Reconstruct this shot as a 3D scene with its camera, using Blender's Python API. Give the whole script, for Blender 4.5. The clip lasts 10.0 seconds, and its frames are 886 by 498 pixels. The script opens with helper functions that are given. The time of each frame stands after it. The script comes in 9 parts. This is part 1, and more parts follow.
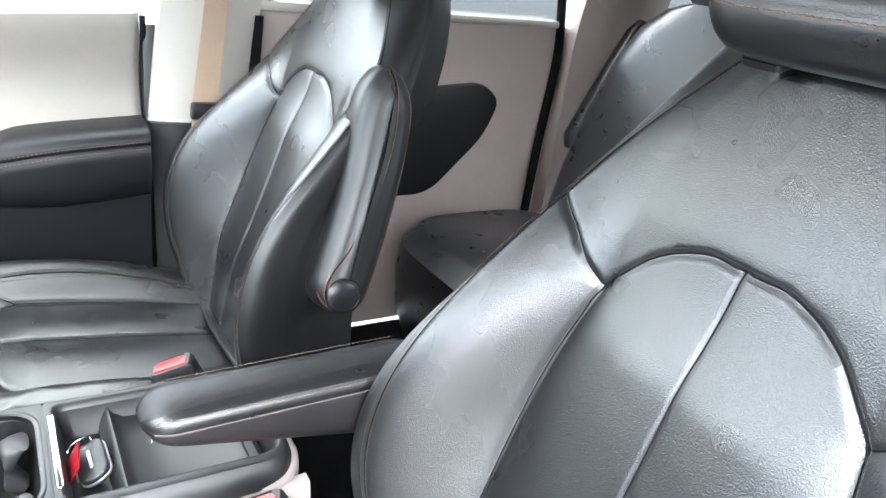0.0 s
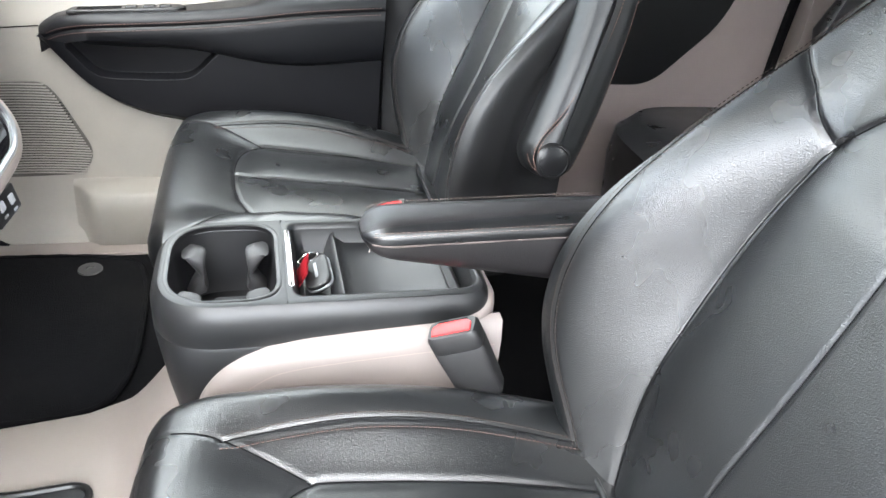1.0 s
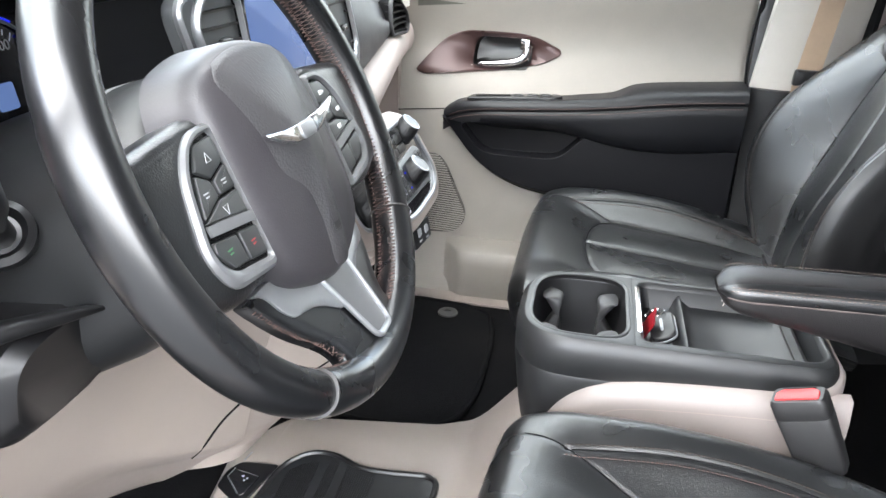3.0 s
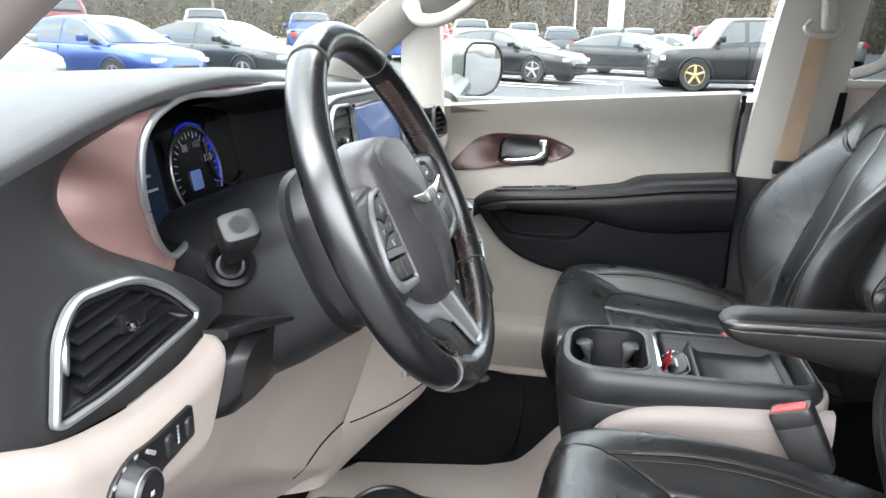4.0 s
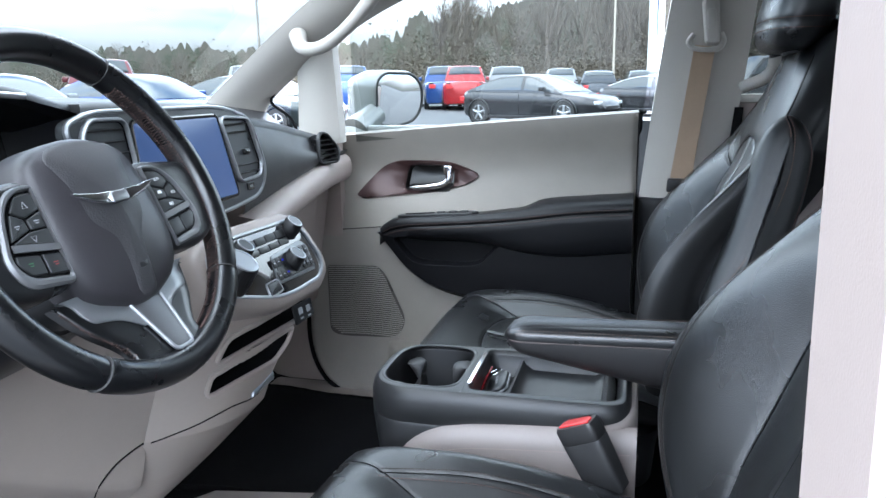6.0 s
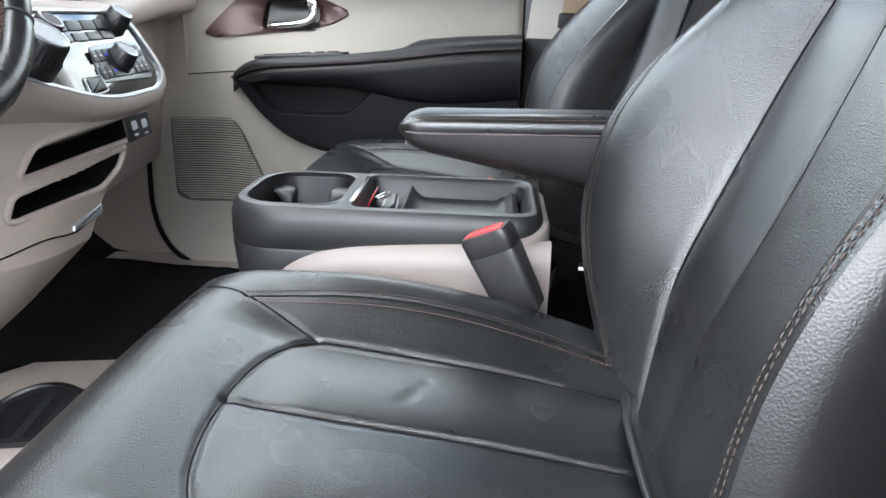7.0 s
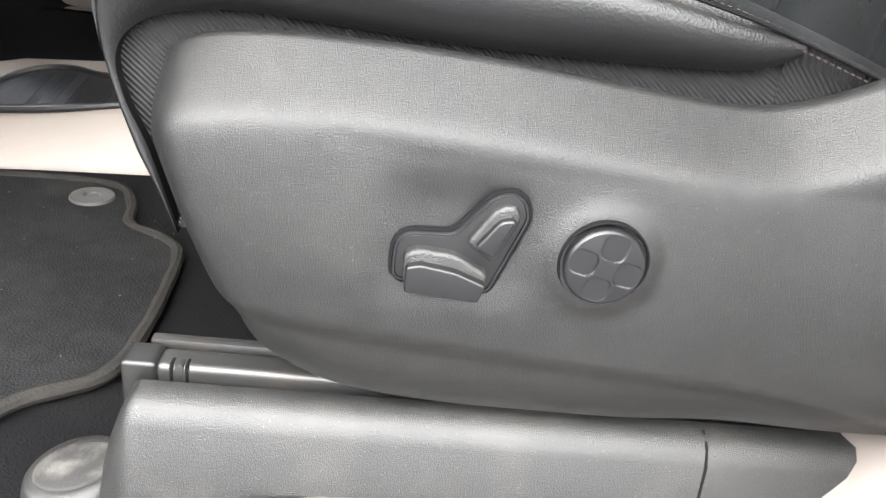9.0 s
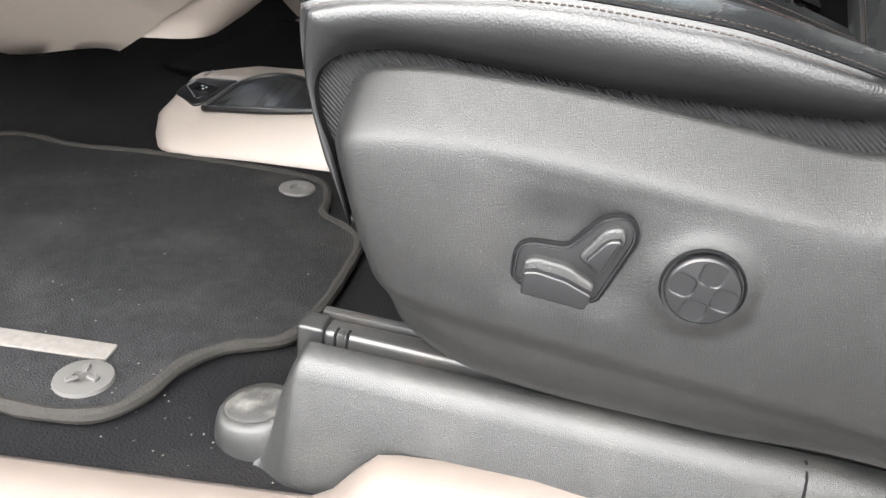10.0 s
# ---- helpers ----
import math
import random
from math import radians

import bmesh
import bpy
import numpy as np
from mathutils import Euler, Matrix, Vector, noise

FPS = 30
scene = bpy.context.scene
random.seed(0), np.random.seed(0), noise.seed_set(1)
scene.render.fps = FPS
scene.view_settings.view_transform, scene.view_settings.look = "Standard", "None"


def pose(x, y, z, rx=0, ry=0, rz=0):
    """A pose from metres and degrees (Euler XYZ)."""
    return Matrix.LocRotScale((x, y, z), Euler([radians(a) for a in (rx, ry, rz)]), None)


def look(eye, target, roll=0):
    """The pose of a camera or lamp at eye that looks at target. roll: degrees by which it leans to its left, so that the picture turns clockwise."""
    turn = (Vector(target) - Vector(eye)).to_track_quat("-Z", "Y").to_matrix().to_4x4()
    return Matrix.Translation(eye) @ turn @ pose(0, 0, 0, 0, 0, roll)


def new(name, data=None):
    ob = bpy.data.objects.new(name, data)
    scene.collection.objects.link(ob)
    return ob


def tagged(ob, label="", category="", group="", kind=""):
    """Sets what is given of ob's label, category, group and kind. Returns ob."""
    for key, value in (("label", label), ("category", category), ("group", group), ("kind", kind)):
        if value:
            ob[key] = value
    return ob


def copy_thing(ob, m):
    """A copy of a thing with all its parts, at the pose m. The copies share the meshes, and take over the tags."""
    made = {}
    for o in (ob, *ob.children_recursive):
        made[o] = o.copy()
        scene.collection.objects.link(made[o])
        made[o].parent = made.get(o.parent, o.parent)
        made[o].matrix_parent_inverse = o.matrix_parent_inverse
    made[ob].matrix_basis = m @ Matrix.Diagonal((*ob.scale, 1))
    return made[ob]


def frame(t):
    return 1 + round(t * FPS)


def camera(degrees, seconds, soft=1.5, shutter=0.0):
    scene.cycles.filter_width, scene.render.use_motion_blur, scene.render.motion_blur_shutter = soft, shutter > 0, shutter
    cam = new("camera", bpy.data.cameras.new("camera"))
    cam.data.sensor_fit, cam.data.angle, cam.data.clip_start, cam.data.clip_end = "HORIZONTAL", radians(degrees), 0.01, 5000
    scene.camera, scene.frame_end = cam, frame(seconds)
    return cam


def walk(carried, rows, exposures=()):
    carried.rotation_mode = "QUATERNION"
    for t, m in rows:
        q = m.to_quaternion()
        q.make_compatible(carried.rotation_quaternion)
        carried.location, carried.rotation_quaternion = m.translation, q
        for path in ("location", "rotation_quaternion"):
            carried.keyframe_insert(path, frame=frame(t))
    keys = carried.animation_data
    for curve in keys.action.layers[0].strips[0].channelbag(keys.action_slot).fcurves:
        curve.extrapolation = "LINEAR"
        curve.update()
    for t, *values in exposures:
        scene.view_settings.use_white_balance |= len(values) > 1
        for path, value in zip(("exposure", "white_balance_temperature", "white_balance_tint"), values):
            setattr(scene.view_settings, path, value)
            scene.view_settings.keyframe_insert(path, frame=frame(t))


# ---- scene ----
cam = camera(61.9, 10.0)
PATH = [
    (0, (0.0260, 0.0504, 1.4835), (1.0270, 1.6102, 0.7335), 7.03),
    (0.5, (0.0100, 0.0261, 1.4486), (0.7850, 1.6227, 0.5265), 7.20),
    (1, (0.0090, 0.0010, 1.4268), (0.4900, 1.6579, 0.4152), 6.13),
    (1.5, (0.0000, -0.0091, 1.4109), (0.1540, 1.6926, 0.3710), 4.24),
    (2, (-0.0250, -0.0103, 1.3949), (-0.1330, 1.7148, 0.3888), 3.07),
    (2.5, (-0.0410, -0.0273, 1.3930), (-0.3350, 1.7193, 0.4638), 2.23),
    (2.7, (-0.0400, -0.0532, 1.4012), (-0.3770, 1.7066, 0.5129), 2.12),
    (3.8, (-0.0940, -0.3521, 1.4243), (-0.4410, 1.5248, 0.8281), 1.22),
    (4, (-0.0900, -0.3820, 1.4315), (-0.4580, 1.5032, 0.8773), 0.92),
    (4.5, (0.0110, -0.4530, 1.4320), (-0.4840, 1.4267, 0.9598), -0.40),
    (5, (0.1440, -0.4849, 1.4442), (-0.4700, 1.3722, 1.0252), -0.93),
    (5.2, (0.1730, -0.4710, 1.4381), (-0.4840, 1.3743, 1.0352), -1.04),
    (6.3, (0.2930, -0.2167, 1.3373), (-0.0840, 1.6921, 0.8720), -0.68),
    (6.5, (0.2800, -0.1839, 1.3041), (-0.0040, 1.7316, 0.7997), -0.26),
    (7, (0.2130, -0.1518, 1.1799), (0.1010, 1.7388, 0.5366), 1.68),
    (7.5, (0.1460, -0.2177, 1.0503), (0.1520, 1.6311, 0.2874), 4.40),
    (8, (0.0810, -0.2512, 0.9725), (0.2120, 1.5488, 0.1100), 7.13),
    (8.5, (0.0490, -0.2674, 0.9407), (0.2180, 1.5205, 0.0612), 7.74),
    (9, (0.0470, -0.2726, 0.9227), (0.2290, 1.5113, 0.0352), 8.05),
    (9.5, (0.0470, -0.2846, 0.9118), (0.1910, 1.5103, 0.0412), 7.54),
    (10, (0.0820, -0.3283, 0.9551), (-0.2370, 1.4163, 0.0309), 6.42),
]
walk(cam, [(t, look(eye, target, roll)) for t, eye, target, roll in PATH], [(0, 4.11, 6400, 10), (1, 3.90, 6600, 10), (2.5, 3.68, 6600, 11), (4, 3.02, 6600, 10), (5.2, 2.52, 6200, 10), (6.5, 2.72, 5650, 8), (7, 3.07, 6400, 10), (7.5, 3.17, 6900, 16), (9, 3.38, 6950, 10), (10, 3.37, 7000, 10)])

# ---- world and light ----
world = bpy.data.worlds.new("overcast_sky")
scene.world = world
world.use_nodes = True
wn, wl = world.node_tree.nodes, world.node_tree.links
bg = wn["Background"]
sky = wn.new("ShaderNodeTexSky")
sky.sky_type, sky.sun_disc = "NISHITA", False
sky.sun_elevation, sky.sun_rotation = radians(56), radians(243)
coord = wn.new("ShaderNodeTexCoord")
squash = wn.new("ShaderNodeMapping")
squash.inputs["Scale"].default_value = (1.6, 1.6, 7.0)
clouds = wn.new("ShaderNodeTexNoise")
clouds.inputs["Scale"].default_value, clouds.inputs["Detail"].default_value = 1.7, 7.0
clouds.inputs["Roughness"].default_value = 0.55
ramp = wn.new("ShaderNodeValToRGB")
ramp.color_ramp.elements[0].position, ramp.color_ramp.elements[0].color = 0.34, (0, 0, 0, 1)
ramp.color_ramp.elements[1].position, ramp.color_ramp.elements[1].color = 0.50, (1, 1, 1, 1)
tint = wn.new("ShaderNodeMixRGB")
tint.inputs["Color2"].default_value = (6.95, 7.15, 7.35, 1)
wl.new(coord.outputs["Generated"], squash.inputs["Vector"])
wl.new(squash.outputs["Vector"], clouds.inputs["Vector"])
wl.new(clouds.outputs["Fac"], ramp.inputs["Fac"])
wl.new(ramp.outputs["Color"], tint.inputs["Fac"])
wl.new(sky.outputs["Color"], tint.inputs["Color1"])
# an overcast sky is about three times as bright overhead as at the horizon
split = wn.new("ShaderNodeSeparateXYZ")
rise = wn.new("ShaderNodeMapRange")
rise.interpolation_type = "SMOOTHSTEP"
rise.inputs["From Min"].default_value, rise.inputs["From Max"].default_value = -0.02, 0.34
rise.inputs["To Min"].default_value, rise.inputs["To Max"].default_value = 0.10, 1.58
dome = wn.new("ShaderNodeVectorMath")
dome.operation = "SCALE"
wl.new(coord.outputs["Generated"], split.inputs[0])
wl.new(split.outputs["Z"], rise.inputs["Value"])
wl.new(tint.outputs["Color"], dome.inputs[0])
wl.new(rise.outputs[0], dome.inputs["Scale"])
wl.new(dome.outputs["Vector"], bg.inputs["Color"])
bg.inputs["Strength"].default_value = 0.18

sun = new("sun", bpy.data.lights.new("sun", "SUN"))
sun.data.energy, sun.data.angle, sun.data.color = 0.6, radians(50), (1.0, 0.985, 0.97)
sun.matrix_world = look((0, 0, 0), (0.38, 0.50, -0.78))


# ---- materials ----
def mat(name, base, rough=0.5, metal=0.0, grain=0.0, grain_size=0.001, wave=0.0, wave_size=0.02, vary=0.15, vary_size=0.05,
        dirt=None, dirt_size=0.1, dirt_amount=0.0, coat=0.0, cells=False, per_piece=0.0, spec=0.5, rough_vary=0.15, crease=0.0, crease_size=0.02, specks=0.0):
    """A surface: base colour with two scales of variation, roughness variation, grain and wavy relief (sizes in metres)."""
    m = bpy.data.materials.new(name)
    m.use_nodes = True
    n, l = m.node_tree.nodes, m.node_tree.links
    b = n["Principled BSDF"]
    b.inputs["Roughness"].default_value, b.inputs["Metallic"].default_value = rough, metal
    b.inputs["Coat Weight"].default_value = coat
    b.inputs["Coat Roughness"].default_value = rough * 0.6
    b.inputs["Specular IOR Level"].default_value = spec
    tc = n.new("ShaderNodeTexCoord").outputs["Object"]

    def noise_tex(size, detail=3.0):
        t = n.new("ShaderNodeTexNoise")
        t.inputs["Scale"].default_value, t.inputs["Detail"].default_value = 1.0 / size, detail
        l.new(tc, t.inputs["Vector"])
        return t.outputs["Fac"]

    def math_node(op, a, c):
        t = n.new("ShaderNodeMath")
        t.operation = op
        for i, v in enumerate((a, c)):
            if hasattr(v, "links"):
                l.new(v, t.inputs[i])
            else:
                t.inputs[i].default_value = v
        return t.outputs[0]

    big = noise_tex(vary_size)
    fine = noise_tex(vary_size / 9, 2.0)
    amount = math_node("ADD", math_node("MULTIPLY", math_node("SUBTRACT", big, 0.5), 2 * vary), math_node("MULTIPLY", math_node("SUBTRACT", fine, 0.5), vary))
    if per_piece:
        info = n.new("ShaderNodeObjectInfo").outputs["Random"]
        amount = math_node("ADD", amount, math_node("MULTIPLY", math_node("SUBTRACT", info, 0.5), per_piece))
    hsv = n.new("ShaderNodeHueSaturation")
    hsv.inputs["Color"].default_value = (*base, 1)
    l.new(math_node("ADD", amount, 1.0), hsv.inputs["Value"])
    colour = hsv.outputs["Color"]
    if dirt:
        mask = n.new("ShaderNodeMapRange")
        mask.inputs["From Min"].default_value, mask.inputs["From Max"].default_value = 0.48, 0.72
        mask.inputs["To Max"].default_value = dirt_amount
        l.new(noise_tex(dirt_size, 6.0), mask.inputs["Value"])
        mix = n.new("ShaderNodeMixRGB")
        mix.inputs["Color2"].default_value = (*dirt, 1)
        l.new(mask.outputs[0], mix.inputs["Fac"])
        l.new(colour, mix.inputs["Color1"])
        colour = mix.outputs["Color"]
    if specks:
        # scattered pale dust specks
        dots = n.new("ShaderNodeMapRange")
        dots.inputs["From Min"].default_value, dots.inputs["From Max"].default_value = 0.70, 0.76
        dots.inputs["To Max"].default_value = specks
        l.new(noise_tex(0.0016, 1.0), dots.inputs["Value"])
        mix = n.new("ShaderNodeMixRGB")
        mix.inputs["Color2"].default_value = (0.11, 0.105, 0.095, 1)
        l.new(dots.outputs[0], mix.inputs["Fac"])
        l.new(colour, mix.inputs["Color1"])
        colour = mix.outputs["Color"]
    l.new(colour, b.inputs["Base Color"])
    l.new(math_node("ADD", math_node("MULTIPLY", math_node("SUBTRACT", big, 0.5), rough_vary), rough), b.inputs["Roughness"])
    height = None
    if grain:
        if cells:
            v = n.new("ShaderNodeTexVoronoi")
            v.feature = "F1"
            v.inputs["Scale"].default_value = 1.0 / grain_size
            warp = n.new("ShaderNodeTexNoise")
            warp.inputs["Scale"].default_value = 0.35 / grain_size
            l.new(tc, warp.inputs["Vector"])
            add = n.new("ShaderNodeMixRGB")
            add.blend_type = "ADD"
            add.inputs["Fac"].default_value = grain_size * 1.2
            l.new(tc, add.inputs["Color1"])
            l.new(warp.outputs["Color"], add.inputs["Color2"])
            l.new(add.outputs["Color"], v.inputs["Vector"])
            height = math_node("MULTIPLY", v.outputs["Distance"], grain)
        else:
            height = math_node("MULTIPLY", noise_tex(grain_size, 2.0), grain)
    if wave:
        w = math_node("MULTIPLY", noise_tex(wave_size, 1.5), wave)
        height = math_node("ADD", height, w) if height is not None else w
    if crease:
        # thin wandering folds in patches
        v2 = n.new("ShaderNodeTexNoise")
        v2.inputs["Scale"].default_value, v2.inputs["Detail"].default_value = 1.0 / crease_size, 2.0
        v2.inputs["Distortion"].default_value = 0.8
        l.new(tc, v2.inputs["Vector"])
        apart = math_node("ABSOLUTE", math_node("SUBTRACT", v2.outputs["Fac"], 0.5), 0.0)
        line = math_node("MINIMUM", math_node("MULTIPLY", apart, 16.0), 1.0)
        patch = n.new("ShaderNodeMapRange")
        patch.inputs["From Min"].default_value, patch.inputs["From Max"].default_value = 0.46, 0.72
        l.new(noise_tex(0.11, 2.0), patch.inputs["Value"])
        height = math_node("ADD", height, math_node("MULTIPLY", math_node("MULTIPLY", line, patch.outputs[0]), crease))
    if height is not None:
        bump = n.new("ShaderNodeBump")
        bump.inputs["Distance"].default_value = 1.0
        bump.inputs["Strength"].default_value = 1.0
        l.new(height, bump.inputs["Height"])
        l.new(bump.outputs["Normal"], b.inputs["Normal"])
    return m


def glow(name, colour, strength):
    m = bpy.data.materials.new(name)
    m.use_nodes = True
    b = m.node_tree.nodes["Principled BSDF"]
    b.inputs["Base Color"].default_value = (*colour, 1)
    b.inputs["Emission Color"].default_value = (*colour, 1)
    b.inputs["Emission Strength"].default_value = strength
    b.inputs["Roughness"].default_value = 0.18
    return m


def glass(name, tint=(0.93, 0.97, 0.95)):
    m = bpy.data.materials.new(name)
    m.use_nodes = True
    n, l = m.node_tree.nodes, m.node_tree.links
    n.remove(n["Principled BSDF"])
    clear, shine, mix, facing = n.new("ShaderNodeBsdfTransparent"), n.new("ShaderNodeBsdfGlossy"), n.new("ShaderNodeMixShader"), n.new("ShaderNodeLayerWeight")
    clear.inputs["Color"].default_value = (*tint, 1)
    shine.inputs["Roughness"].default_value = 0.02
    facing.inputs["Blend"].default_value = 0.5
    power, gain = n.new("ShaderNodeMath"), n.new("ShaderNodeMath")
    power.operation, gain.operation = "POWER", "MULTIPLY_ADD"
    power.inputs[1].default_value = 5.0
    gain.inputs[1].default_value, gain.inputs[2].default_value = 0.85, 0.06
    l.new(facing.outputs["Facing"], power.inputs[0])
    l.new(power.outputs[0], gain.inputs[0])
    l.new(gain.outputs[0], mix.inputs[0])
    l.new(clear.outputs[0], mix.inputs[1])
    l.new(shine.outputs[0], mix.inputs[2])
    l.new(mix.outputs[0], n["Material Output"].inputs["Surface"])
    return m


LEATHER = mat("black_leather", (0.0044, 0.0050, 0.0056), 0.28, spec=1.0, grain=0.00022, grain_size=0.0012, cells=True, wave=0.0005, wave_size=0.05, vary=0.15, vary_size=0.12, rough_vary=0.06, crease=0.00003, crease_size=0.06)
LEATHER_SMOOTH = mat("smooth_black_leather", (0.0046, 0.0050, 0.0057), 0.29, spec=0.9, grain=0.00016, grain_size=0.0014, cells=True, wave=0.0006, wave_size=0.03, vary=0.2, rough_vary=0.1)
DOOR_LEATHER = mat("dull_black_vinyl_leather", (0.0036, 0.0039, 0.0050), 0.42, spec=0.32, grain=0.00014, grain_size=0.0014, cells=True, vary=0.15)
SEAM = mat("sunken_seam", (0.004, 0.004, 0.0045), 0.8, spec=0.1)
LEATHER_SIDE = mat("dull_side_leather", (0.0060, 0.0060, 0.0064), 0.40, spec=0.55, grain=0.00016, grain_size=0.0014, cells=True, vary=0.2, wave=0.0003, wave_size=0.03)
LEATHER_FOLD = mat("soft_armrest_leather", (0.0056, 0.0061, 0.0064), 0.40, spec=0.6, grain=0.00015, grain_size=0.0013, cells=True, vary=0.15, vary_size=0.08, rough_vary=0.08)
ARM_SIDE = mat("armrest_vinyl", (0.0066, 0.0058, 0.0063), 0.45, grain=0.00015, grain_size=0.0012, cells=True, vary=0.15)
THREAD = mat("tan_thread", (0.115, 0.083, 0.07), 0.8, vary=0.3, vary_size=0.01)
THREAD_EDGE = mat("dull_tan_thread", (0.036, 0.025, 0.020), 0.8, vary=0.3, vary_size=0.01)
THREAD_PALE = mat("pale_frayed_thread", (0.30, 0.26, 0.24), 0.8, vary=0.2)
THREAD_DARK = mat("dark_thread", (0.03, 0.03, 0.032), 0.7)
THREAD_HEAD = mat("light_rust_thread", (0.16, 0.085, 0.065), 0.8, vary=0.3, vary_size=0.01)
THREAD_RUST = mat("rust_thread", (0.088, 0.053, 0.045), 0.8, vary=0.3, vary_size=0.01)
PLASTIC_DUSTY = mat("dusty_black_plastic", (0.0085, 0.0085, 0.0084), 0.46, spec=0.6, grain=0.00045, grain_size=0.0008, vary=0.35, vary_size=0.012, dirt=(0.045, 0.042, 0.037), dirt_size=0.05, dirt_amount=0.22, specks=0.35)
SHIELD_PLASTIC = mat("dusty_grained_side_plastic", (0.0094, 0.0095, 0.0095), 0.41, spec=0.42, grain=0.00036, grain_size=0.0007, vary=0.45, vary_size=0.009, dirt=(0.028, 0.026, 0.024), dirt_size=0.07, dirt_amount=0.22, rough_vary=0.06, specks=0.2)
PLASTIC_SOFT = mat("soft_dark_plastic", (0.0090, 0.0095, 0.0102), 0.42, spec=0.5, grain=0.0001, grain_size=0.001, vary=0.12)
SATIN_BLACK = mat("satin_black_plastic", (0.006, 0.006, 0.0066), 0.33, vary=0.1)
GLOSS_BLACK = mat("gloss_black_trim", (0.008, 0.008, 0.009), 0.08, vary=0.05, coat=0.6, rough_vary=0.03)
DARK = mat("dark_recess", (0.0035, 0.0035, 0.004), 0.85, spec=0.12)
BEIGE = mat("light_beige_trim", (0.255, 0.217, 0.195), 0.5, grain=0.0001, grain_size=0.0012, vary=0.05, dirt=(0.35, 0.28, 0.22), dirt_size=0.12, dirt_amount=0.1)
# the same cream trim, its colour darkened to offset the open daylight
BEIGE_SILL_TONED = mat("beige_trim_toned_for_daylight", (0.084, 0.069, 0.061), 0.45, grain=0.00006, grain_size=0.0012, vary=0.05, dirt=(0.14, 0.11, 0.085), dirt_size=0.07, dirt_amount=0.2)
CONSOLE_BEIGE = mat("pinkish_beige_console_vinyl", (0.200, 0.172, 0.160), 0.5, grain=0.0001, grain_size=0.0012, vary=0.05, dirt=(0.16, 0.13, 0.11), dirt_size=0.1, dirt_amount=0.1)
TAUPE = mat("taupe_trim", (0.26, 0.215, 0.195), 0.55, grain=0.00012, grain_size=0.0012, vary=0.05, dirt=(0.2, 0.16, 0.13), dirt_size=0.1, dirt_amount=0.1)
BELT = mat("tan_belt_webbing", (0.36, 0.26, 0.18), 0.8, grain=0.0003, grain_size=0.0014, vary=0.1)
COPPER = mat("satin_rose_brown_trim", (0.205, 0.120, 0.107), 0.46, metal=0.25, vary=0.06)
COPPER_DARK = mat("dark_copper_trim", (0.055, 0.030, 0.028), 0.3, metal=0.35, vary=0.06)
CHROME = mat("bright_chrome", (0.75, 0.75, 0.76), 0.12, metal=1.0, vary=0.04, rough_vary=0.05)
BRIGHT_SILVER = mat("bright_satin_silver", (0.62, 0.63, 0.64), 0.30, metal=0.85, vary=0.04)
SILVER = mat("satin_silver_trim", (0.30, 0.31, 0.32), 0.36, metal=0.75, vary=0.05)
STEEL = mat("worn_steel_rail", (0.060, 0.060, 0.060), 0.42, metal=0.7, vary=0.15, dirt=(0.12, 0.09, 0.07), dirt_size=0.03, dirt_amount=0.3)
CARPET = mat("black_carpet", (0.0042, 0.0042, 0.0048), 0.95, grain=0.0016, grain_size=0.0022, vary=0.3, vary_size=0.03, dirt=(0.03, 0.027, 0.024), dirt_size=0.12, dirt_amount=0.12, spec=0.1)
MAT_CARPET = mat("charcoal_mat_carpet", (0.0125, 0.0125, 0.0132), 0.95, grain=0.0022, grain_size=0.002, vary=0.6, vary_size=0.012, dirt=(0.045, 0.043, 0.041), dirt_size=0.09, dirt_amount=0.28, spec=0.1, specks=0.35)
FABRIC = mat("black_ribbed_fabric", (0.0120, 0.0120, 0.0126), 0.85, grain=0.0004, grain_size=0.0012, vary=0.3, spec=0.25)
fn, fl_ = FABRIC.node_tree.nodes, FABRIC.node_tree.links
rib_wave, rib_bump = fn.new("ShaderNodeTexWave"), fn.new("ShaderNodeBump")
rib_wave.bands_direction = "DIAGONAL"
rib_wave.inputs["Scale"].default_value, rib_wave.inputs["Distortion"].default_value = 190.0, 0.3
fl_.new(fn["Texture Coordinate"].outputs["Object"], rib_wave.inputs["Vector"])
rib_bump.inputs["Distance"].default_value = 0.0012
fl_.new(rib_wave.outputs["Fac"], rib_bump.inputs["Height"])
fl_.new(rib_bump.outputs["Normal"], fn["Principled BSDF"].inputs["Normal"])
RED = mat("red_release_button", (0.50, 0.022, 0.024), 0.35, vary=0.08)
RED_TAG = mat("red_key_tag", (0.17, 0.006, 0.010), 0.3, vary=0.15)
PRINT = mat("white_print", (0.72, 0.73, 0.74), 0.5)
PRINT_DIM = mat("grey_print", (0.30, 0.31, 0.32), 0.5)
PRINT_RED = mat("red_print", (0.25, 0.03, 0.03), 0.5)
PRINT_GREEN = mat("green_print", (0.04, 0.16, 0.06), 0.5)
HEADLINER = mat("light_headliner_cloth", (0.42, 0.39, 0.35), 0.9, grain=0.0002, grain_size=0.001, vary=0.05)
# grey tint added to both panes, so that the bright outside looks dimmer
GLASS = glass("view_dimming_window_glass", (0.47, 0.50, 0.49))
SCREEN_GLASS = glass("view_dimming_windscreen_glass", (0.43, 0.46, 0.455))
MIRROR = mat("mirror_silver", (0.9, 0.9, 0.9), 0.01, metal=1.0, vary=0.0, rough_vary=0.0)
SCREEN = glow("touch_screen_glass", (0.03, 0.05, 0.11), 0.28)
DIM_SCREEN = glow("dim_display_glass", (0.006, 0.009, 0.018), 0.12)
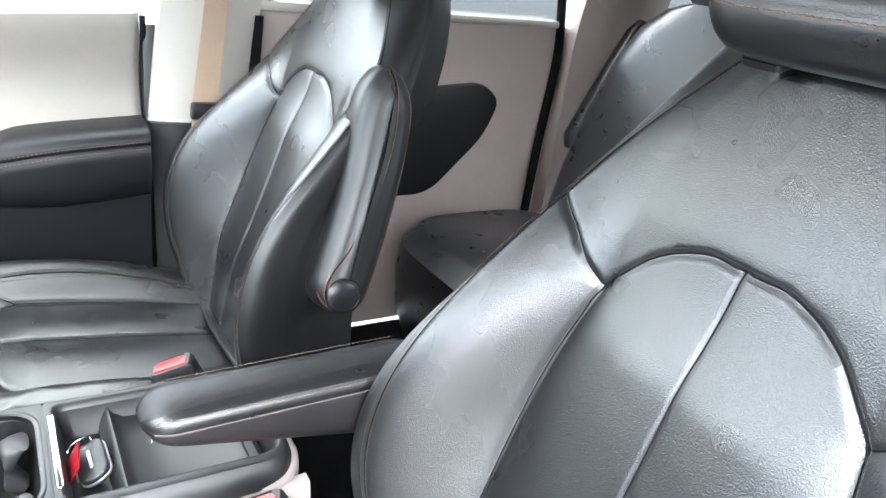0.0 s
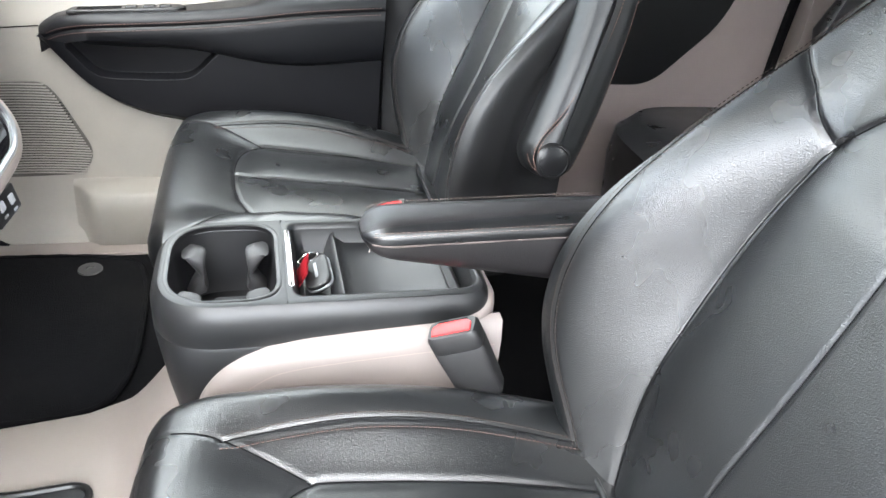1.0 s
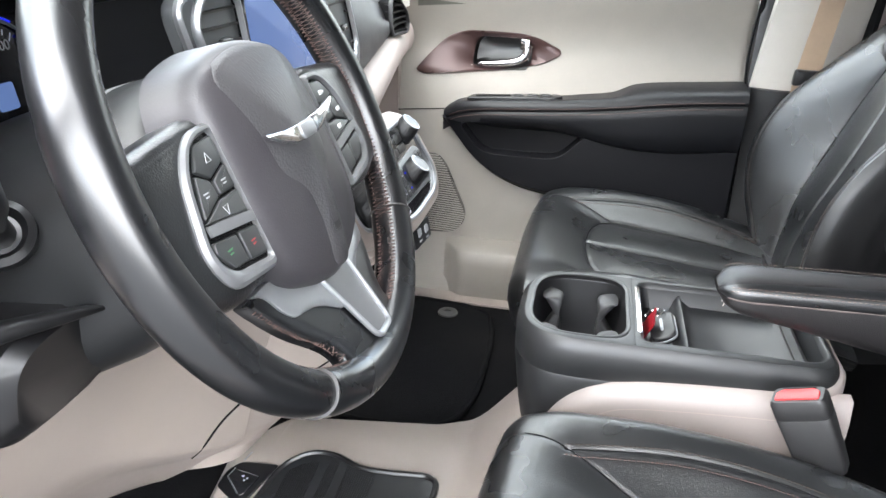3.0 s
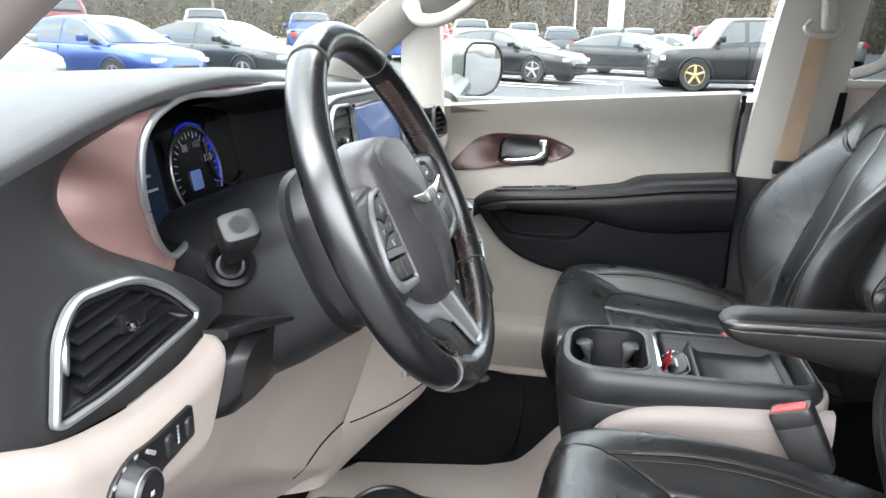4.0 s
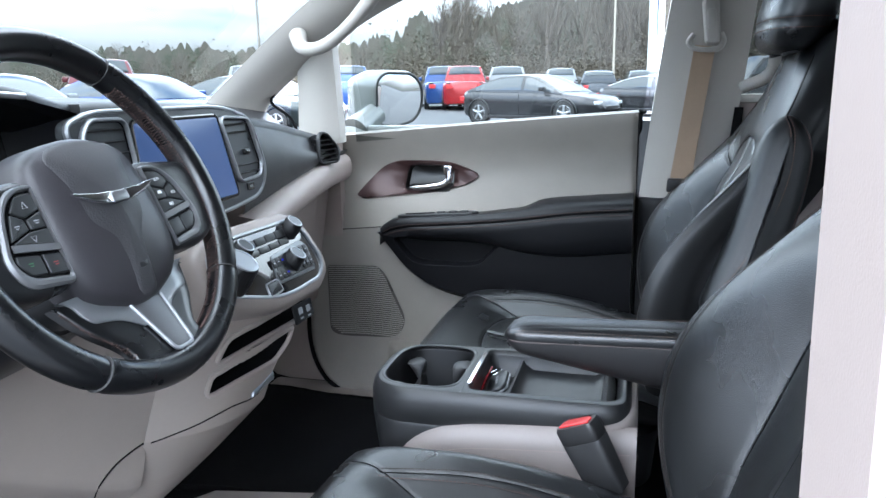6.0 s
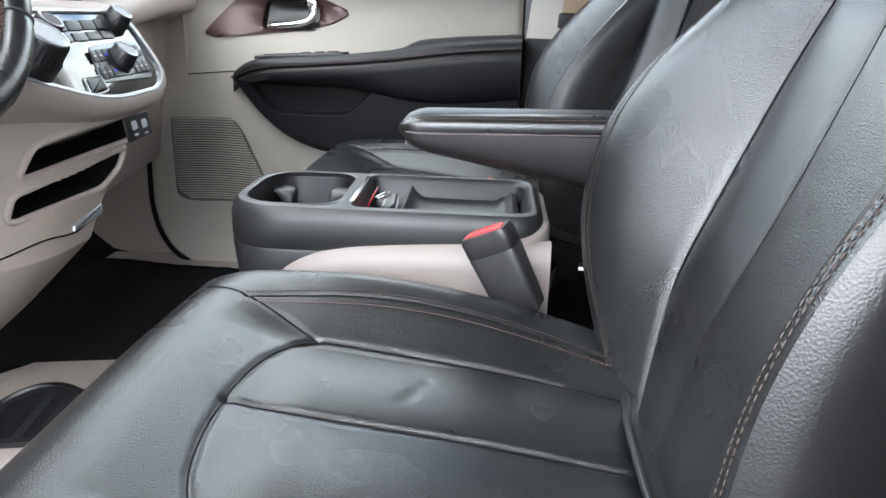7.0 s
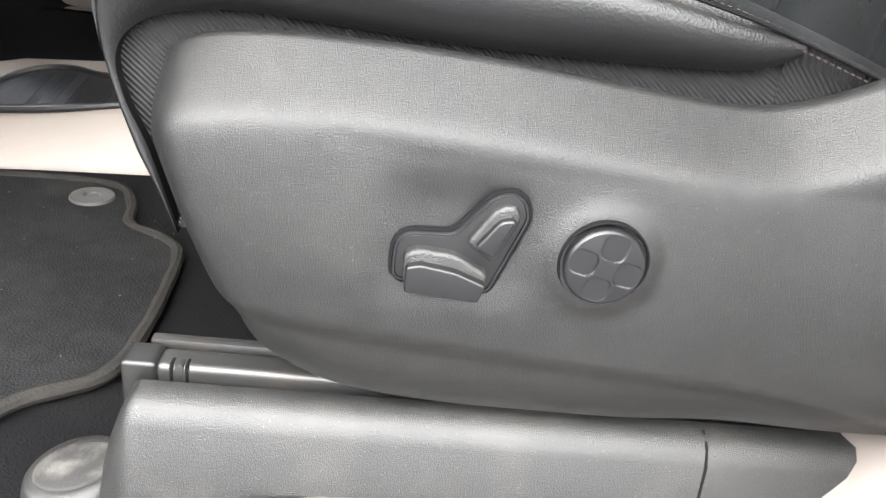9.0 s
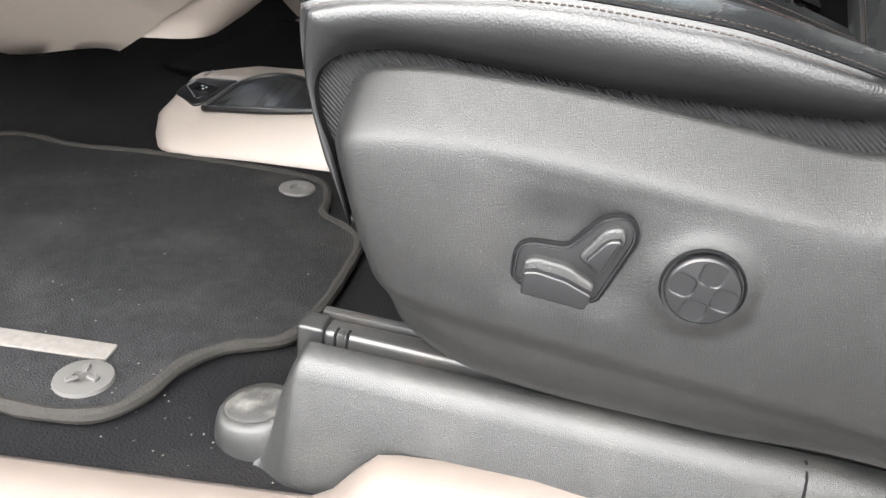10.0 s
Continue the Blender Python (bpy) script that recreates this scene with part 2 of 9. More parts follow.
DARK_GLASS = glass("dark_tinted_glass", (0.12, 0.13, 0.13))
BLUE_LIT = glow("blue_backlight", (0.02, 0.035, 0.8), 0.06)
WHITE_LIT = glow("white_backlight", (0.30, 0.33, 0.40), 0.03)


# ---- mesh helpers ----
def obj(name, verts, faces, material, parent=None, label="", sharp=40, flip=False):
    me = bpy.data.meshes.new(name)
    me.from_pydata([tuple(map(float, v)) for v in verts], [], faces)
    bm = bmesh.new()
    bm.from_mesh(me)
    bmesh.ops.remove_doubles(bm, verts=bm.verts, dist=1e-5)
    bmesh.ops.recalc_face_normals(bm, faces=bm.faces)
    if flip:
        bmesh.ops.reverse_faces(bm, faces=bm.faces)
    bm.to_mesh(me)
    bm.free()
    return finish(name, me, material, parent, label, sharp)


def finish(name, me, material, parent, label, sharp=40):
    me.polygons.foreach_set("use_smooth", [True] * len(me.polygons))
    me.set_sharp_from_angle(angle=radians(sharp))
    me.materials.append(material)
    ob = new(name, me)
    if parent is not None:
        ob.parent = parent
    if label:
        ob["label"] = label
    return ob


def part(name, bm, material, parent=None, label="", sharp=40):
    me = bpy.data.meshes.new(name)
    bmesh.ops.recalc_face_normals(bm, faces=bm.faces)
    bm.to_mesh(me)
    bm.free()
    return finish(name, me, material, parent, label, sharp)


def thing(name, label, category, at=(0, 0, 0), group="", kind=""):
    ob = new(name)
    ob.empty_display_size = 0.05
    ob.location = at
    return tagged(ob, label, category, group, kind)


def grid_faces(n, m, wrap_n=False, wrap_m=False, start=0):
    out = []
    for i in range(n if wrap_n else n - 1):
        for j in range(m if wrap_m else m - 1):
            a, b = i, (i + 1) % n
            c, d = j, (j + 1) % m
            out.append((start + a * m + c, start + b * m + c, start + b * m + d, start + a * m + d))
    return out


def sheet(name, pts, material, parent=None, label="", sharp=60, flip=False):
    """A surface from an array (n, m, 3)."""
    pts = np.asarray(pts, float)
    n, m = pts.shape[:2]
    me = bpy.data.meshes.new(name)
    me.from_pydata(pts.reshape(-1, 3).tolist(), [], grid_faces(n, m))
    if flip:
        me.flip_normals()
    return finish(name, me, material, parent, label, sharp)


def cut_faces(pts, keep):
    """Faces of a grid (n, m, 3) whose middle passes the test keep(point)."""
    n, m = pts.shape[:2]
    out = []
    for q in grid_faces(n, m):
        c = pts.reshape(-1, 3)[list(q)].mean(0)
        if keep(c):
            out.append(q)
    return out


def point_in(poly, q):
    x, y = poly[:, 0], poly[:, 1]
    x2, y2 = np.roll(x, -1), np.roll(y, -1)
    hit = ((y > q[1]) != (y2 > q[1])) & (q[0] < (x2 - x) * (q[1] - y) / (y2 - y + 1e-12) + x)
    return hit.sum() % 2 == 1


def cut_sheet(name, pts, keep, material, parent=None, label="", sharp=60):
    pts = np.asarray(pts, float)
    return obj(name, pts.reshape(-1, 3), cut_faces(pts, keep), material, parent, label, sharp)


def slab_sheet(name, pts, thick, material, parent=None, label="", sharp=50):
    """A surface with thickness: thick is a vector by which the back is offset."""
    pts = np.asarray(pts, float)
    n, m = pts.shape[:2]
    back = pts + np.asarray(thick, float)
    v = np.concatenate([pts.reshape(-1, 3), back.reshape(-1, 3)])
    f = grid_faces(n, m) + [tuple(reversed(q)) for q in grid_faces(n, m, start=n * m)]
    k = n * m
    for i in range(n - 1):
        for j in (0, m - 1):
            a, b = i * m + j, (i + 1) * m + j
            f.append((a, b, b + k, a + k))
    for j in range(m - 1):
        for i in (0, n - 1):
            a, b = i * m + j, i * m + j + 1
            f.append((a, b, b + k, a + k))
    return obj(name, v, f, material, parent, label, sharp)


def loft(name, rings, material, parent=None, label="", sharp=40, caps=True, wrap=False, closed=True):
    """Closed rings of equally many points, joined one after another."""
    rings = [np.asarray(r, float) for r in rings]
    n, m = len(rings), len(rings[0])
    v = np.concatenate(rings)
    f = grid_faces(n, m, wrap_n=wrap, wrap_m=closed)
    if caps and not wrap and closed:
        f += ([] if caps == "end" else [tuple(range(m))]) + [tuple(range((n - 1) * m, n * m))]
    return obj(name, v, f, material, parent, label, sharp)


def ring(centre, a, b, ea, eb, power=2.0, count=32):
    """A superellipse round centre, with half lengths a, b along the vectors ea, eb."""
    t = np.linspace(0, 2 * np.pi, count, endpoint=False)
    c, s = np.cos(t), np.sin(t)
    p, q = np.sign(c) * abs(c) ** (2 / power), np.sign(s) * abs(s) ** (2 / power)
    return np.asarray(centre) + a * p[:, None] * np.asarray(ea) + b * q[:, None] * np.asarray(eb)


def smooth_line(pts, count, closed=False):
    """A smooth line (Catmull-Rom) through the points, evenly spaced."""
    p = np.asarray(pts, float)
    if closed:
        q = np.concatenate([p[-1:], p, p[:2]])
    else:
        q = np.concatenate([2 * p[:1] - p[1:2], p, 2 * p[-1:] - p[-2:-1]])
    out = []
    for i in range(len(q) - 3):
        t = np.linspace(0, 1, 24, endpoint=False)[:, None]
        a, b, c, d = q[i:i + 4]
        out.append(0.5 * (2 * b + (c - a) * t + (2 * a - 5 * b + 4 * c - d) * t ** 2 + (3 * b - a - 3 * c + d) * t ** 3))
    out = np.concatenate(out + ([p[:1]] if closed else [p[-1:]]))
    return resample(out, count, closed)


def resample(p, count, closed=False):
    p = np.asarray(p, float)
    s = np.r_[0, np.cumsum(np.linalg.norm(np.diff(p, axis=0), axis=1))]
    want = np.linspace(0, s[-1], count, endpoint=not closed)
    return np.stack([np.interp(want, s, p[:, k]) for k in range(p.shape[1])], 1)


def frames_along(p, closed=False):
    p = np.asarray(p, float)
    d = (np.roll(p, -1, 0) - np.roll(p, 1, 0)) if closed else np.gradient(p, axis=0)
    d /= np.linalg.norm(d, axis=1)[:, None] + 1e-12
    ref = np.array((0, 0, 1.0)) if abs(d[0, 2]) < 0.9 else np.array((1.0, 0, 0))
    n = np.cross(d[0], ref)
    ns = []
    for k in range(len(p)):
        n = n - d[k] * (n @ d[k])
        n /= np.linalg.norm(n) + 1e-12
        ns.append(n.copy())
    ns = np.array(ns)
    return d, ns, np.cross(d, ns)


def tube(name, pts, r, material, parent=None, label="", n=8, closed=False):
    p = np.asarray(pts, float)
    d, a, b = frames_along(p, closed)
    t = np.linspace(0, 2 * np.pi, n, endpoint=False)
    radii = np.broadcast_to(np.asarray(r, float), (len(p),))
    rings = [p[k] + radii[k] * (np.cos(t)[:, None] * a[k] + np.sin(t)[:, None] * b[k]) for k in range(len(p))]
    return loft(name, rings, material, parent, label, caps=not closed, wrap=closed)


def stitches(name, lines, material, parent=None, label="", gap=0.006, length=0.0042, r=0.0007):
    """Short threads along lines; one mesh."""
    vs, fs = [], []
    for line in lines:
        line = np.asarray(line, float)
        total = np.linalg.norm(np.diff(line, axis=0), axis=1).sum()
        k = max(int(total / gap), 2)
        p = resample(line, k + 1)
        for i in range(k):
            a, b = p[i], p[i] + (p[i + 1] - p[i]) * (length / gap)
            d = b - a
            d /= np.linalg.norm(d) + 1e-12
            ref = np.array((0.3, 0.5, 0.8))
            n1 = np.cross(d, ref)
            n1 /= np.linalg.norm(n1) + 1e-12
            n2 = np.cross(d, n1)
            s = len(vs)
            for q, w in ((a, 0.5), ((a + b) / 2, 1.0), (b, 0.5)):
                for e1, e2 in ((1, 0), (0, 1), (-1, 0), (0, -1)):
                    vs.append(q + r * w * (e1 * n1 + e2 * n2))
            fs += grid_faces(3, 4, wrap_m=True, start=s)
    me = bpy.data.meshes.new(name)
    me.from_pydata([tuple(map(float, v)) for v in vs], [], fs)
    return finish(name, me, material, parent, label)


def round_poly(pts, radius, seg=6):
    """Rounds the corners of a closed 2D outline; radius a number or one per corner."""
    p = [np.asarray(q, float) for q in pts]
    n, out = len(p), []
    rr = radius if hasattr(radius, "__len__") else [radius] * n
    for i in range(n):
        a, b, c = p[i - 1], p[i], p[(i + 1) % n]
        u, v = a - b, c - b
        lu, lv = np.linalg.norm(u), np.linalg.norm(v)
        r = min(rr[i], 0.49 * lu, 0.49 * lv)
        s, e = b + u / lu * r, b + v / lv * r
        for t in np.linspace(0, 1, seg):
            out.append((1 - t) ** 2 * s + 2 * t * (1 - t) * b + t ** 2 * e)
    return np.array(out)


def basis(origin, ea, eb):
    """A map from 2D outlines (with a height over the plane) to the world."""
    o, a, b = (np.asarray(v, float) for v in (origin, ea, eb))
    a, b = a / np.linalg.norm(a), b / np.linalg.norm(b)
    n = np.cross(a, b)
    n /= np.linalg.norm(n)

    def put(p, h=0.0):
        p = np.asarray(p, float)
        return o + p[:, :1] * a + p[:, 1:2] * b + n * h
    return put


def inset(p, d):
    """Moves a closed 2D outline inwards by d (outwards: minus)."""
    p = np.asarray(p, float)
    t = np.roll(p, -1, 0) - np.roll(p, 1, 0)
    t /= np.linalg.norm(t, axis=1)[:, None] + 1e-12
    nrm = np.stack([-t[:, 1], t[:, 0]], 1)
    area = 0.5 * np.sum(p[:, 0] * np.roll(p[:, 1], -1) - np.roll(p[:, 0], -1) * p[:, 1])
    return p + nrm * d * (1 if area > 0 else -1)


def pad(name, outline, put, height, edge, material, parent=None, label="", base=0.0, sharp=35, dome=0.0):
    """A plate of the outline with a rounded upper edge."""
    rings = [put(outline, base), put(outline, base + height - edge)]
    for k in range(1, 4):
        a = k / 3 * math.pi / 2
        rings.append(put(inset(outline, edge * (1 - math.cos(a))), base + height - edge + edge * math.sin(a)))
    if dome:
        c = outline.mean(0)
        for s in (0.75, 0.5, 0.25):
            rings.append(put(c + (inset(outline, edge) - c) * s, base + height + dome * (1 - s * s)))
    return loft(name, rings, material, parent, label, sharp)


def frame_strip(name, outer, inner, put, height, material, parent=None, label="", base=0.0, drop=0.0, sharp=35):
    """A raised border between two outlines of equally many points."""
    mid = (outer + inner) / 2
    rings = [put(outer, base), put(outer, base + height * 0.6), put(mid + (outer - mid) * 0.4, base + height), put(mid + (inner - mid) * 0.4, base + height), put(inner, base + height * 0.6), put(inner, base - drop)]
    return loft(name, rings, material, parent, label, sharp, caps=False)


def dish(name, outline, put, depth, material, parent=None, label="", base=0.0, shrink=0.9, sharp=35):
    """A sunken pan below the outline."""
    c = outline.mean(0)
    rings = [put(outline, base), put(c + (outline - c) * (shrink + 0.02), base - depth * 0.85), put(c + (outline - c) * (shrink - 0.04), base - depth), put(c + (outline - c) * 0.02, base - depth)]
    return loft(name, rings, material, parent, label, sharp, caps="end")


def turned(name, profile, put, centre, material, parent=None, label="", n=32, sharp=35, knurl=0.0):
    """A turned body from (radius, height) pairs on the plane of put, round centre."""
    t = np.linspace(0, 2 * np.pi, n, endpoint=False)
    rings = []
    for r, h in profile:
        rr = r * (1 + (knurl * (np.arange(n) % 2) if 0 < h else 0))
        rings.append(put(np.stack([centre[0] + rr * np.cos(t), centre[1] + rr * np.sin(t)], 1), h))
    return loft(name, rings, material, parent, label, sharp)


def box(name, lo, hi, material, parent=None, label="", bevel=0.004, seg=2):
    bm = bmesh.new()
    bmesh.ops.create_cube(bm, size=1.0)
    lo, hi = np.minimum(lo, hi), np.maximum(lo, hi)
    for v in bm.verts:
        v.co = Vector([lo[k] + (v.co[k] + 0.5) * (hi[k] - lo[k]) for k in range(3)])
    if bevel:
        bmesh.ops.bevel(bm, geom=bm.edges[:], offset=bevel, segments=seg, profile=0.6, affect="EDGES")
    return part(name, bm, material, parent, label)


def text(name, words, size, put3, material, parent=None, label=""):
    """Raised lettering; put3 is a matrix."""
    cu = bpy.data.curves.new(name, "FONT")
    cu.body, cu.size, cu.extrude, cu.align_x, cu.align_y = words, size, 0.0003, "CENTER", "CENTER"
    tmp = bpy.data.objects.new(name, cu)
    me = bpy.data.meshes.new_from_object(tmp)
    bpy.data.objects.remove(tmp)
    me.transform(put3)
    me.materials.append(material)
    ob = new(name, me)
    ob.parent = parent
    if label:
        ob["label"] = label
    return ob


def plane_matrix(origin, ea, eb):
    a, b = Vector(ea).normalized(), Vector(eb).normalized()
    n = a.cross(b).normalized()
    b = n.cross(a)
    m = Matrix((a, b, n)).transposed().to_4x4()
    m.translation = Vector(origin)
    return m


def to_lines(u, z, line):
    """Distance of points (arrays u, z) from a polyline of (u, z) pairs."""
    d = np.full(np.shape(u), 9.0)
    for (a, b), (c, e) in zip(line[:-1], line[1:]):
        du, dz = c - a, e - b
        t = np.clip(((u - a) * du + (z - b) * dz) / (du * du + dz * dz + 1e-12), 0, 1)
        d = np.minimum(d, np.hypot(u - a - t * du, z - b - t * dz))
    return d


def smoothstep(x):
    x = np.clip(x, 0, 1)
    return x * x * (3 - 2 * x)


# ---- front seats ----
def interp(table):
    """A smooth curve through a table of values."""
    zs, vs = (np.array(c, float) for c in zip(*table))
    h = 0.55 * float(np.median(np.diff(zs)))
    lo, hi = vs[0] - (vs[1] - vs[0]) / (zs[1] - zs[0]) * h, vs[-1] + (vs[-1] - vs[-2]) / (zs[-1] - zs[-2]) * h
    ze, ve = np.concatenate([[zs[0] - h], zs, [zs[-1] + h]]), np.concatenate([[lo], vs, [hi]])
    weights = np.array((0.05, 0.12, 0.2, 0.26, 0.2, 0.12, 0.05))
    return lambda z: sum(w * np.interp(np.asarray(z, float) + k * h / 3, ze, ve) for w, k in zip(weights, range(-3, 4)))


# seatback, as functions of height: half width at the outer seam, centre surface, outer seam's surface, insert's half width
BACK_W = interp([(0.79, 0.225), (0.85, 0.246), (0.92, 0.260), (1.0, 0.264), (1.08, 0.258), (1.16, 0.243), (1.27, 0.215), (1.34, 0.176), (1.40, 0.132), (1.435, 0.100), (1.47, 0.080)])
BACK_X = interp([(0.79, 0.372), (0.85, 0.386), (0.95, 0.412), (1.05, 0.444), (1.15, 0.478), (1.21, 0.498), (1.27, 0.519), (1.35, 0.549), (1.43, 0.582), (1.52, 0.620)])
BACK_SEAM_X = interp([(0.79, 0.362), (0.85, 0.340), (0.9, 0.324), (0.96, 0.315), (1.02, 0.320), (1.07, 0.336), (1.12, 0.366), (1.2, 0.440), (1.27, 0.506), (1.34, 0.547), (1.43, 0.590), (1.52, 0.630)])
BACK_IN = interp([(0.79, 0.118), (0.83, 0.129), (0.88, 0.140), (0.94, 0.148), (1.0, 0.152), (1.06, 0.154), (1.12, 0.150), (1.16, 0.143), (1.21, 0.130)])
BACK_STITCH = interp([(0.79, 0.150), (0.84, 0.180), (0.88, 0.203), (0.92, 0.224), (0.96, 0.236), (1.0, 0.242), (1.06, 0.243), (1.12, 0.240), (1.176, 0.237), (1.216, 0.231), (1.272, 0.216), (1.322, 0.192), (1.372, 0.156), (1.424, 0.112)])
ARCH = [(-0.130, 1.208), (-0.113, 1.230), (-0.092, 1.252), (-0.066, 1.268), (-0.035, 1.278), (0.0, 1.277), (0.035, 1.278), (0.066, 1.268), (0.092, 1.252), (0.113, 1.230), (0.130, 1.208)]


def back_lines():
    side = [(float(BACK_IN(z)), float(z)) for z in np.linspace(0.78, 1.208, 14)]
    outline = [(-u, z) for u, z in side] + ARCH[1:-1] + list(reversed(side))
    join = [(0.130, 1.208), (0.151, 1.226), (0.176, 1.250), (0.216, 1.272)]
    return outline, [(-u, z) for u, z in join], join, [(0.004, 1.277), (0.002, 1.05), (0.0, 0.78)]


def stitch_line(sgn, off=0.0):
    """The double-stitched seam along the bolster: (u, z); the outer one lies nearer to the edge."""
    z = np.linspace(0.80, 1.424, 90)
    u = BACK_STITCH(z) if sgn > 0 else np.maximum(BACK_STITCH(z), BACK_W(z) - 0.010 - 0.020 * smoothstep((z - 1.1) / 0.15))
    return np.stack([sgn * (u + off), z], 1)


def back_surface(u, z):
    """The seatback's front: x at (u, z)."""
    w, xb, xs, a = BACK_W(z), BACK_X(z), BACK_SEAM_X(z), np.minimum(BACK_IN(np.minimum(z, 1.208)), 0.75 * BACK_W(z))
    t = np.clip((abs(u) - a * 0.97) / (w - a * 0.97), 0, 1)
    x = xb + (xs - xb) * (0.5 * smoothstep(t) + 0.5 * t)
    low = smoothstep((1.30 - z) / 0.16)
    x -= 0.020 * np.sin(np.pi * np.clip(t, 0, 1)) * low
    k = np.clip(abs(u) / a, 0, 1)
    x -= (0.018 * (1 - k ** 2.6) + 0.0040 * np.sin(np.pi * k)) * smoothstep((1.275 - z) / 0.11)
    x -= 0.012 * (1 - np.clip(abs(u) / w, 0, 1) ** 2) * smoothstep((z - 1.2) / 0.1)
    x -= 0.010 * np.exp(-((z - 0.93) / 0.09) ** 2) * (1 - t)
    outline, j1, j2, mid = back_lines()
    for line, deep, wide in ((outline, 0.0030, 0.0038), (j1, 0.0036, 0.003), (j2, 0.0036, 0.003), (mid, 0.0026, 0.0028), (stitch_line(1), 0.0016, 0.0016), (stitch_line(-1), 0.0016, 0.0016)):
        d = to_lines(u, z, line)
        x += deep * np.exp(-(d / wide) ** 2) + 0.25 * deep * np.exp(-(d / (4.0 * wide)) ** 2)
    return x


def seat_back(parent):
    n, m = 300, 260
    zs = np.linspace(0.79, 1.465, n)
    z = np.repeat(zs[:, None], m, 1)
    t = np.linspace(-1, 1, m)[None, :]
    w_, a_ = BACK_W(zs)[:, None], np.minimum(BACK_IN(np.minimum(zs, 1.208)), 0.75 * BACK_W(zs))[:, None]
    u = np.where(abs(t) < 0.5, 2 * t * a_, np.sign(t) * (a_ + (w_ - a_) * (2 * abs(t) - 1)))
    z = z + 0.012 * (1 - t ** 2) * smoothstep((z - 1.35) / 0.1)
    x = back_surface(u, z)
    top = smoothstep((zs - 1.448) / 0.017)[:, None]
    x = x + 0.016 * top ** 2
    pts = np.stack([x, u, z], 2)
    # the front, cut into its panels along the seams
    a = BACK_IN(np.minimum(z, 1.208))
    arch_top = np.interp(u, [p[0] for p in ARCH], [p[1] for p in ARCH])
    inside = (abs(u) < np.where(z < 1.208, a, 0.130)) & (z < arch_top)
    j_line = 1.208 + (abs(u) - 0.130) / (0.216 - 0.130) * (1.272 - 1.208)
    kind = np.where(inside, 0, np.where((z > 1.2) & (z > np.where(abs(u) > 0.125, j_line, 0)), 1, np.where(u < 0, 2, 3)))
    names = ("backrest_insert", "shoulder_panel", "side_bolster", "side_bolster")
    mid = kind[:-1, :-1]
    ids = np.arange(n * m).reshape(n, m)
    quads = np.stack([ids[:-1, :-1], ids[:-1, 1:], ids[1:, 1:], ids[1:, :-1]], 2)
    flat = pts.reshape(-1, 3)
    for k in range(4):
        q = quads[mid == k]
        used, inv = np.unique(q, return_inverse=True)
        me = bpy.data.meshes.new(names[k])
        me.from_pydata(flat[used].tolist(), [], inv.reshape(-1, 4).tolist())
        finish(names[k], me, LEATHER, parent, "", 75)
    # side and top band, from the front seam to the back
    edge = np.concatenate([pts[:, 0], pts[-1, 1:-1], pts[::-1, -1]])
    edge = resample(edge, 240)
    c = np.array((0, 0, 1.05))
    rows = []
    for s in np.linspace(0, 1, 22):
        p = edge.copy()
        depth = np.interp(edge[:, 2], (0.79, 1.0, 1.2, 1.45), (0.16, 0.205, 0.16, 0.11))
        p[:, 0] = edge[:, 0] + depth * s
        out = np.interp(edge[:, 2], (0.79, 1.0, 1.15, 1.25, 1.35, 1.46), (0.010, 0.016, 0.014, 0.014, 0.030, 0.050))
        draw = np.interp(edge[:, 2], (0.79, 0.9, 1.0, 1.2, 1.3, 1.4), (0.02, 0.03, 0.055, 0.065, 0.045, 0.020))
        bulge = out * np.sin(np.pi * s ** 0.55) - draw * s ** 1.3
        sx = np.sign(edge[:, 1]) * smoothstep(abs(edge[:, 1]) / 0.09)
        p[:, 1] += sx * bulge
        p[:, 2] += 0.020 * np.sin(np.pi * s) * smoothstep((edge[:, 2] - 1.36) / 0.08)
        for at in (0.42,):
            g = np.exp(-((s - at) / 0.022) ** 2) * 0.004
            p[:, 1] -= sx * g
        rows.append(p)
    sheet("side_panel", np.array(rows), LEATHER_SIDE, parent, "", 75)
    rear = rows[-1]
    half = len(rear) // 2
    l, r = rear[:half], rear[::-1][:half]
    shell = np.array([l + (r - l) * s + np.array((0.030, 0, 0)) * math.sin(math.pi * s) for s in np.linspace(0, 1, 14)])
    sheet("back_shell", shell, PLASTIC_SOFT, parent, "", 75)
    # sunken seams
    for line in back_lines() + (stitch_line(1), stitch_line(-1)):
        q = resample(smooth_line(np.array(line), 200), 160)
        tube("seam", np.stack([back_surface(q[:, 0], q[:, 1]) - 0.0002, q[:, 0], q[:, 1]], 1), 0.0009, SEAM, parent, "", 5)
    # stitching beside the seams
    lines_dark, lines_tan = [], []
    for sgn in (-1, 1):
        for off in (-0.0036, 0.0036):
            q = stitch_line(sgn, off)
            lines_tan.append(np.stack([back_surface(q[:, 0], q[:, 1]) - 0.0007, q[:, 0], q[:, 1]], 1))
    outline = np.array(back_lines()[0])
    o = resample(smooth_line(outline, 300), 240)
    o = o[o[:, 1] > 1.15]
    grow = o + (o - np.array((0, 1.15))) * 0.012 / 0.17 * 0.4
    lines_dark.append(np.stack([back_surface(grow[:, 0], grow[:, 1]) - 0.0006, grow[:, 0], grow[:, 1]], 1))
    for ln in lines_tan:
        stitches("edge_stitching", [ln], THREAD_EDGE, parent, "dull tan stitching", gap=0.0050, length=0.0034, r=0.00055)
    stitches("insert_stitching", lines_dark, THREAD_DARK, parent, "dark stitching", gap=0.005, length=0.0036, r=0.00046)


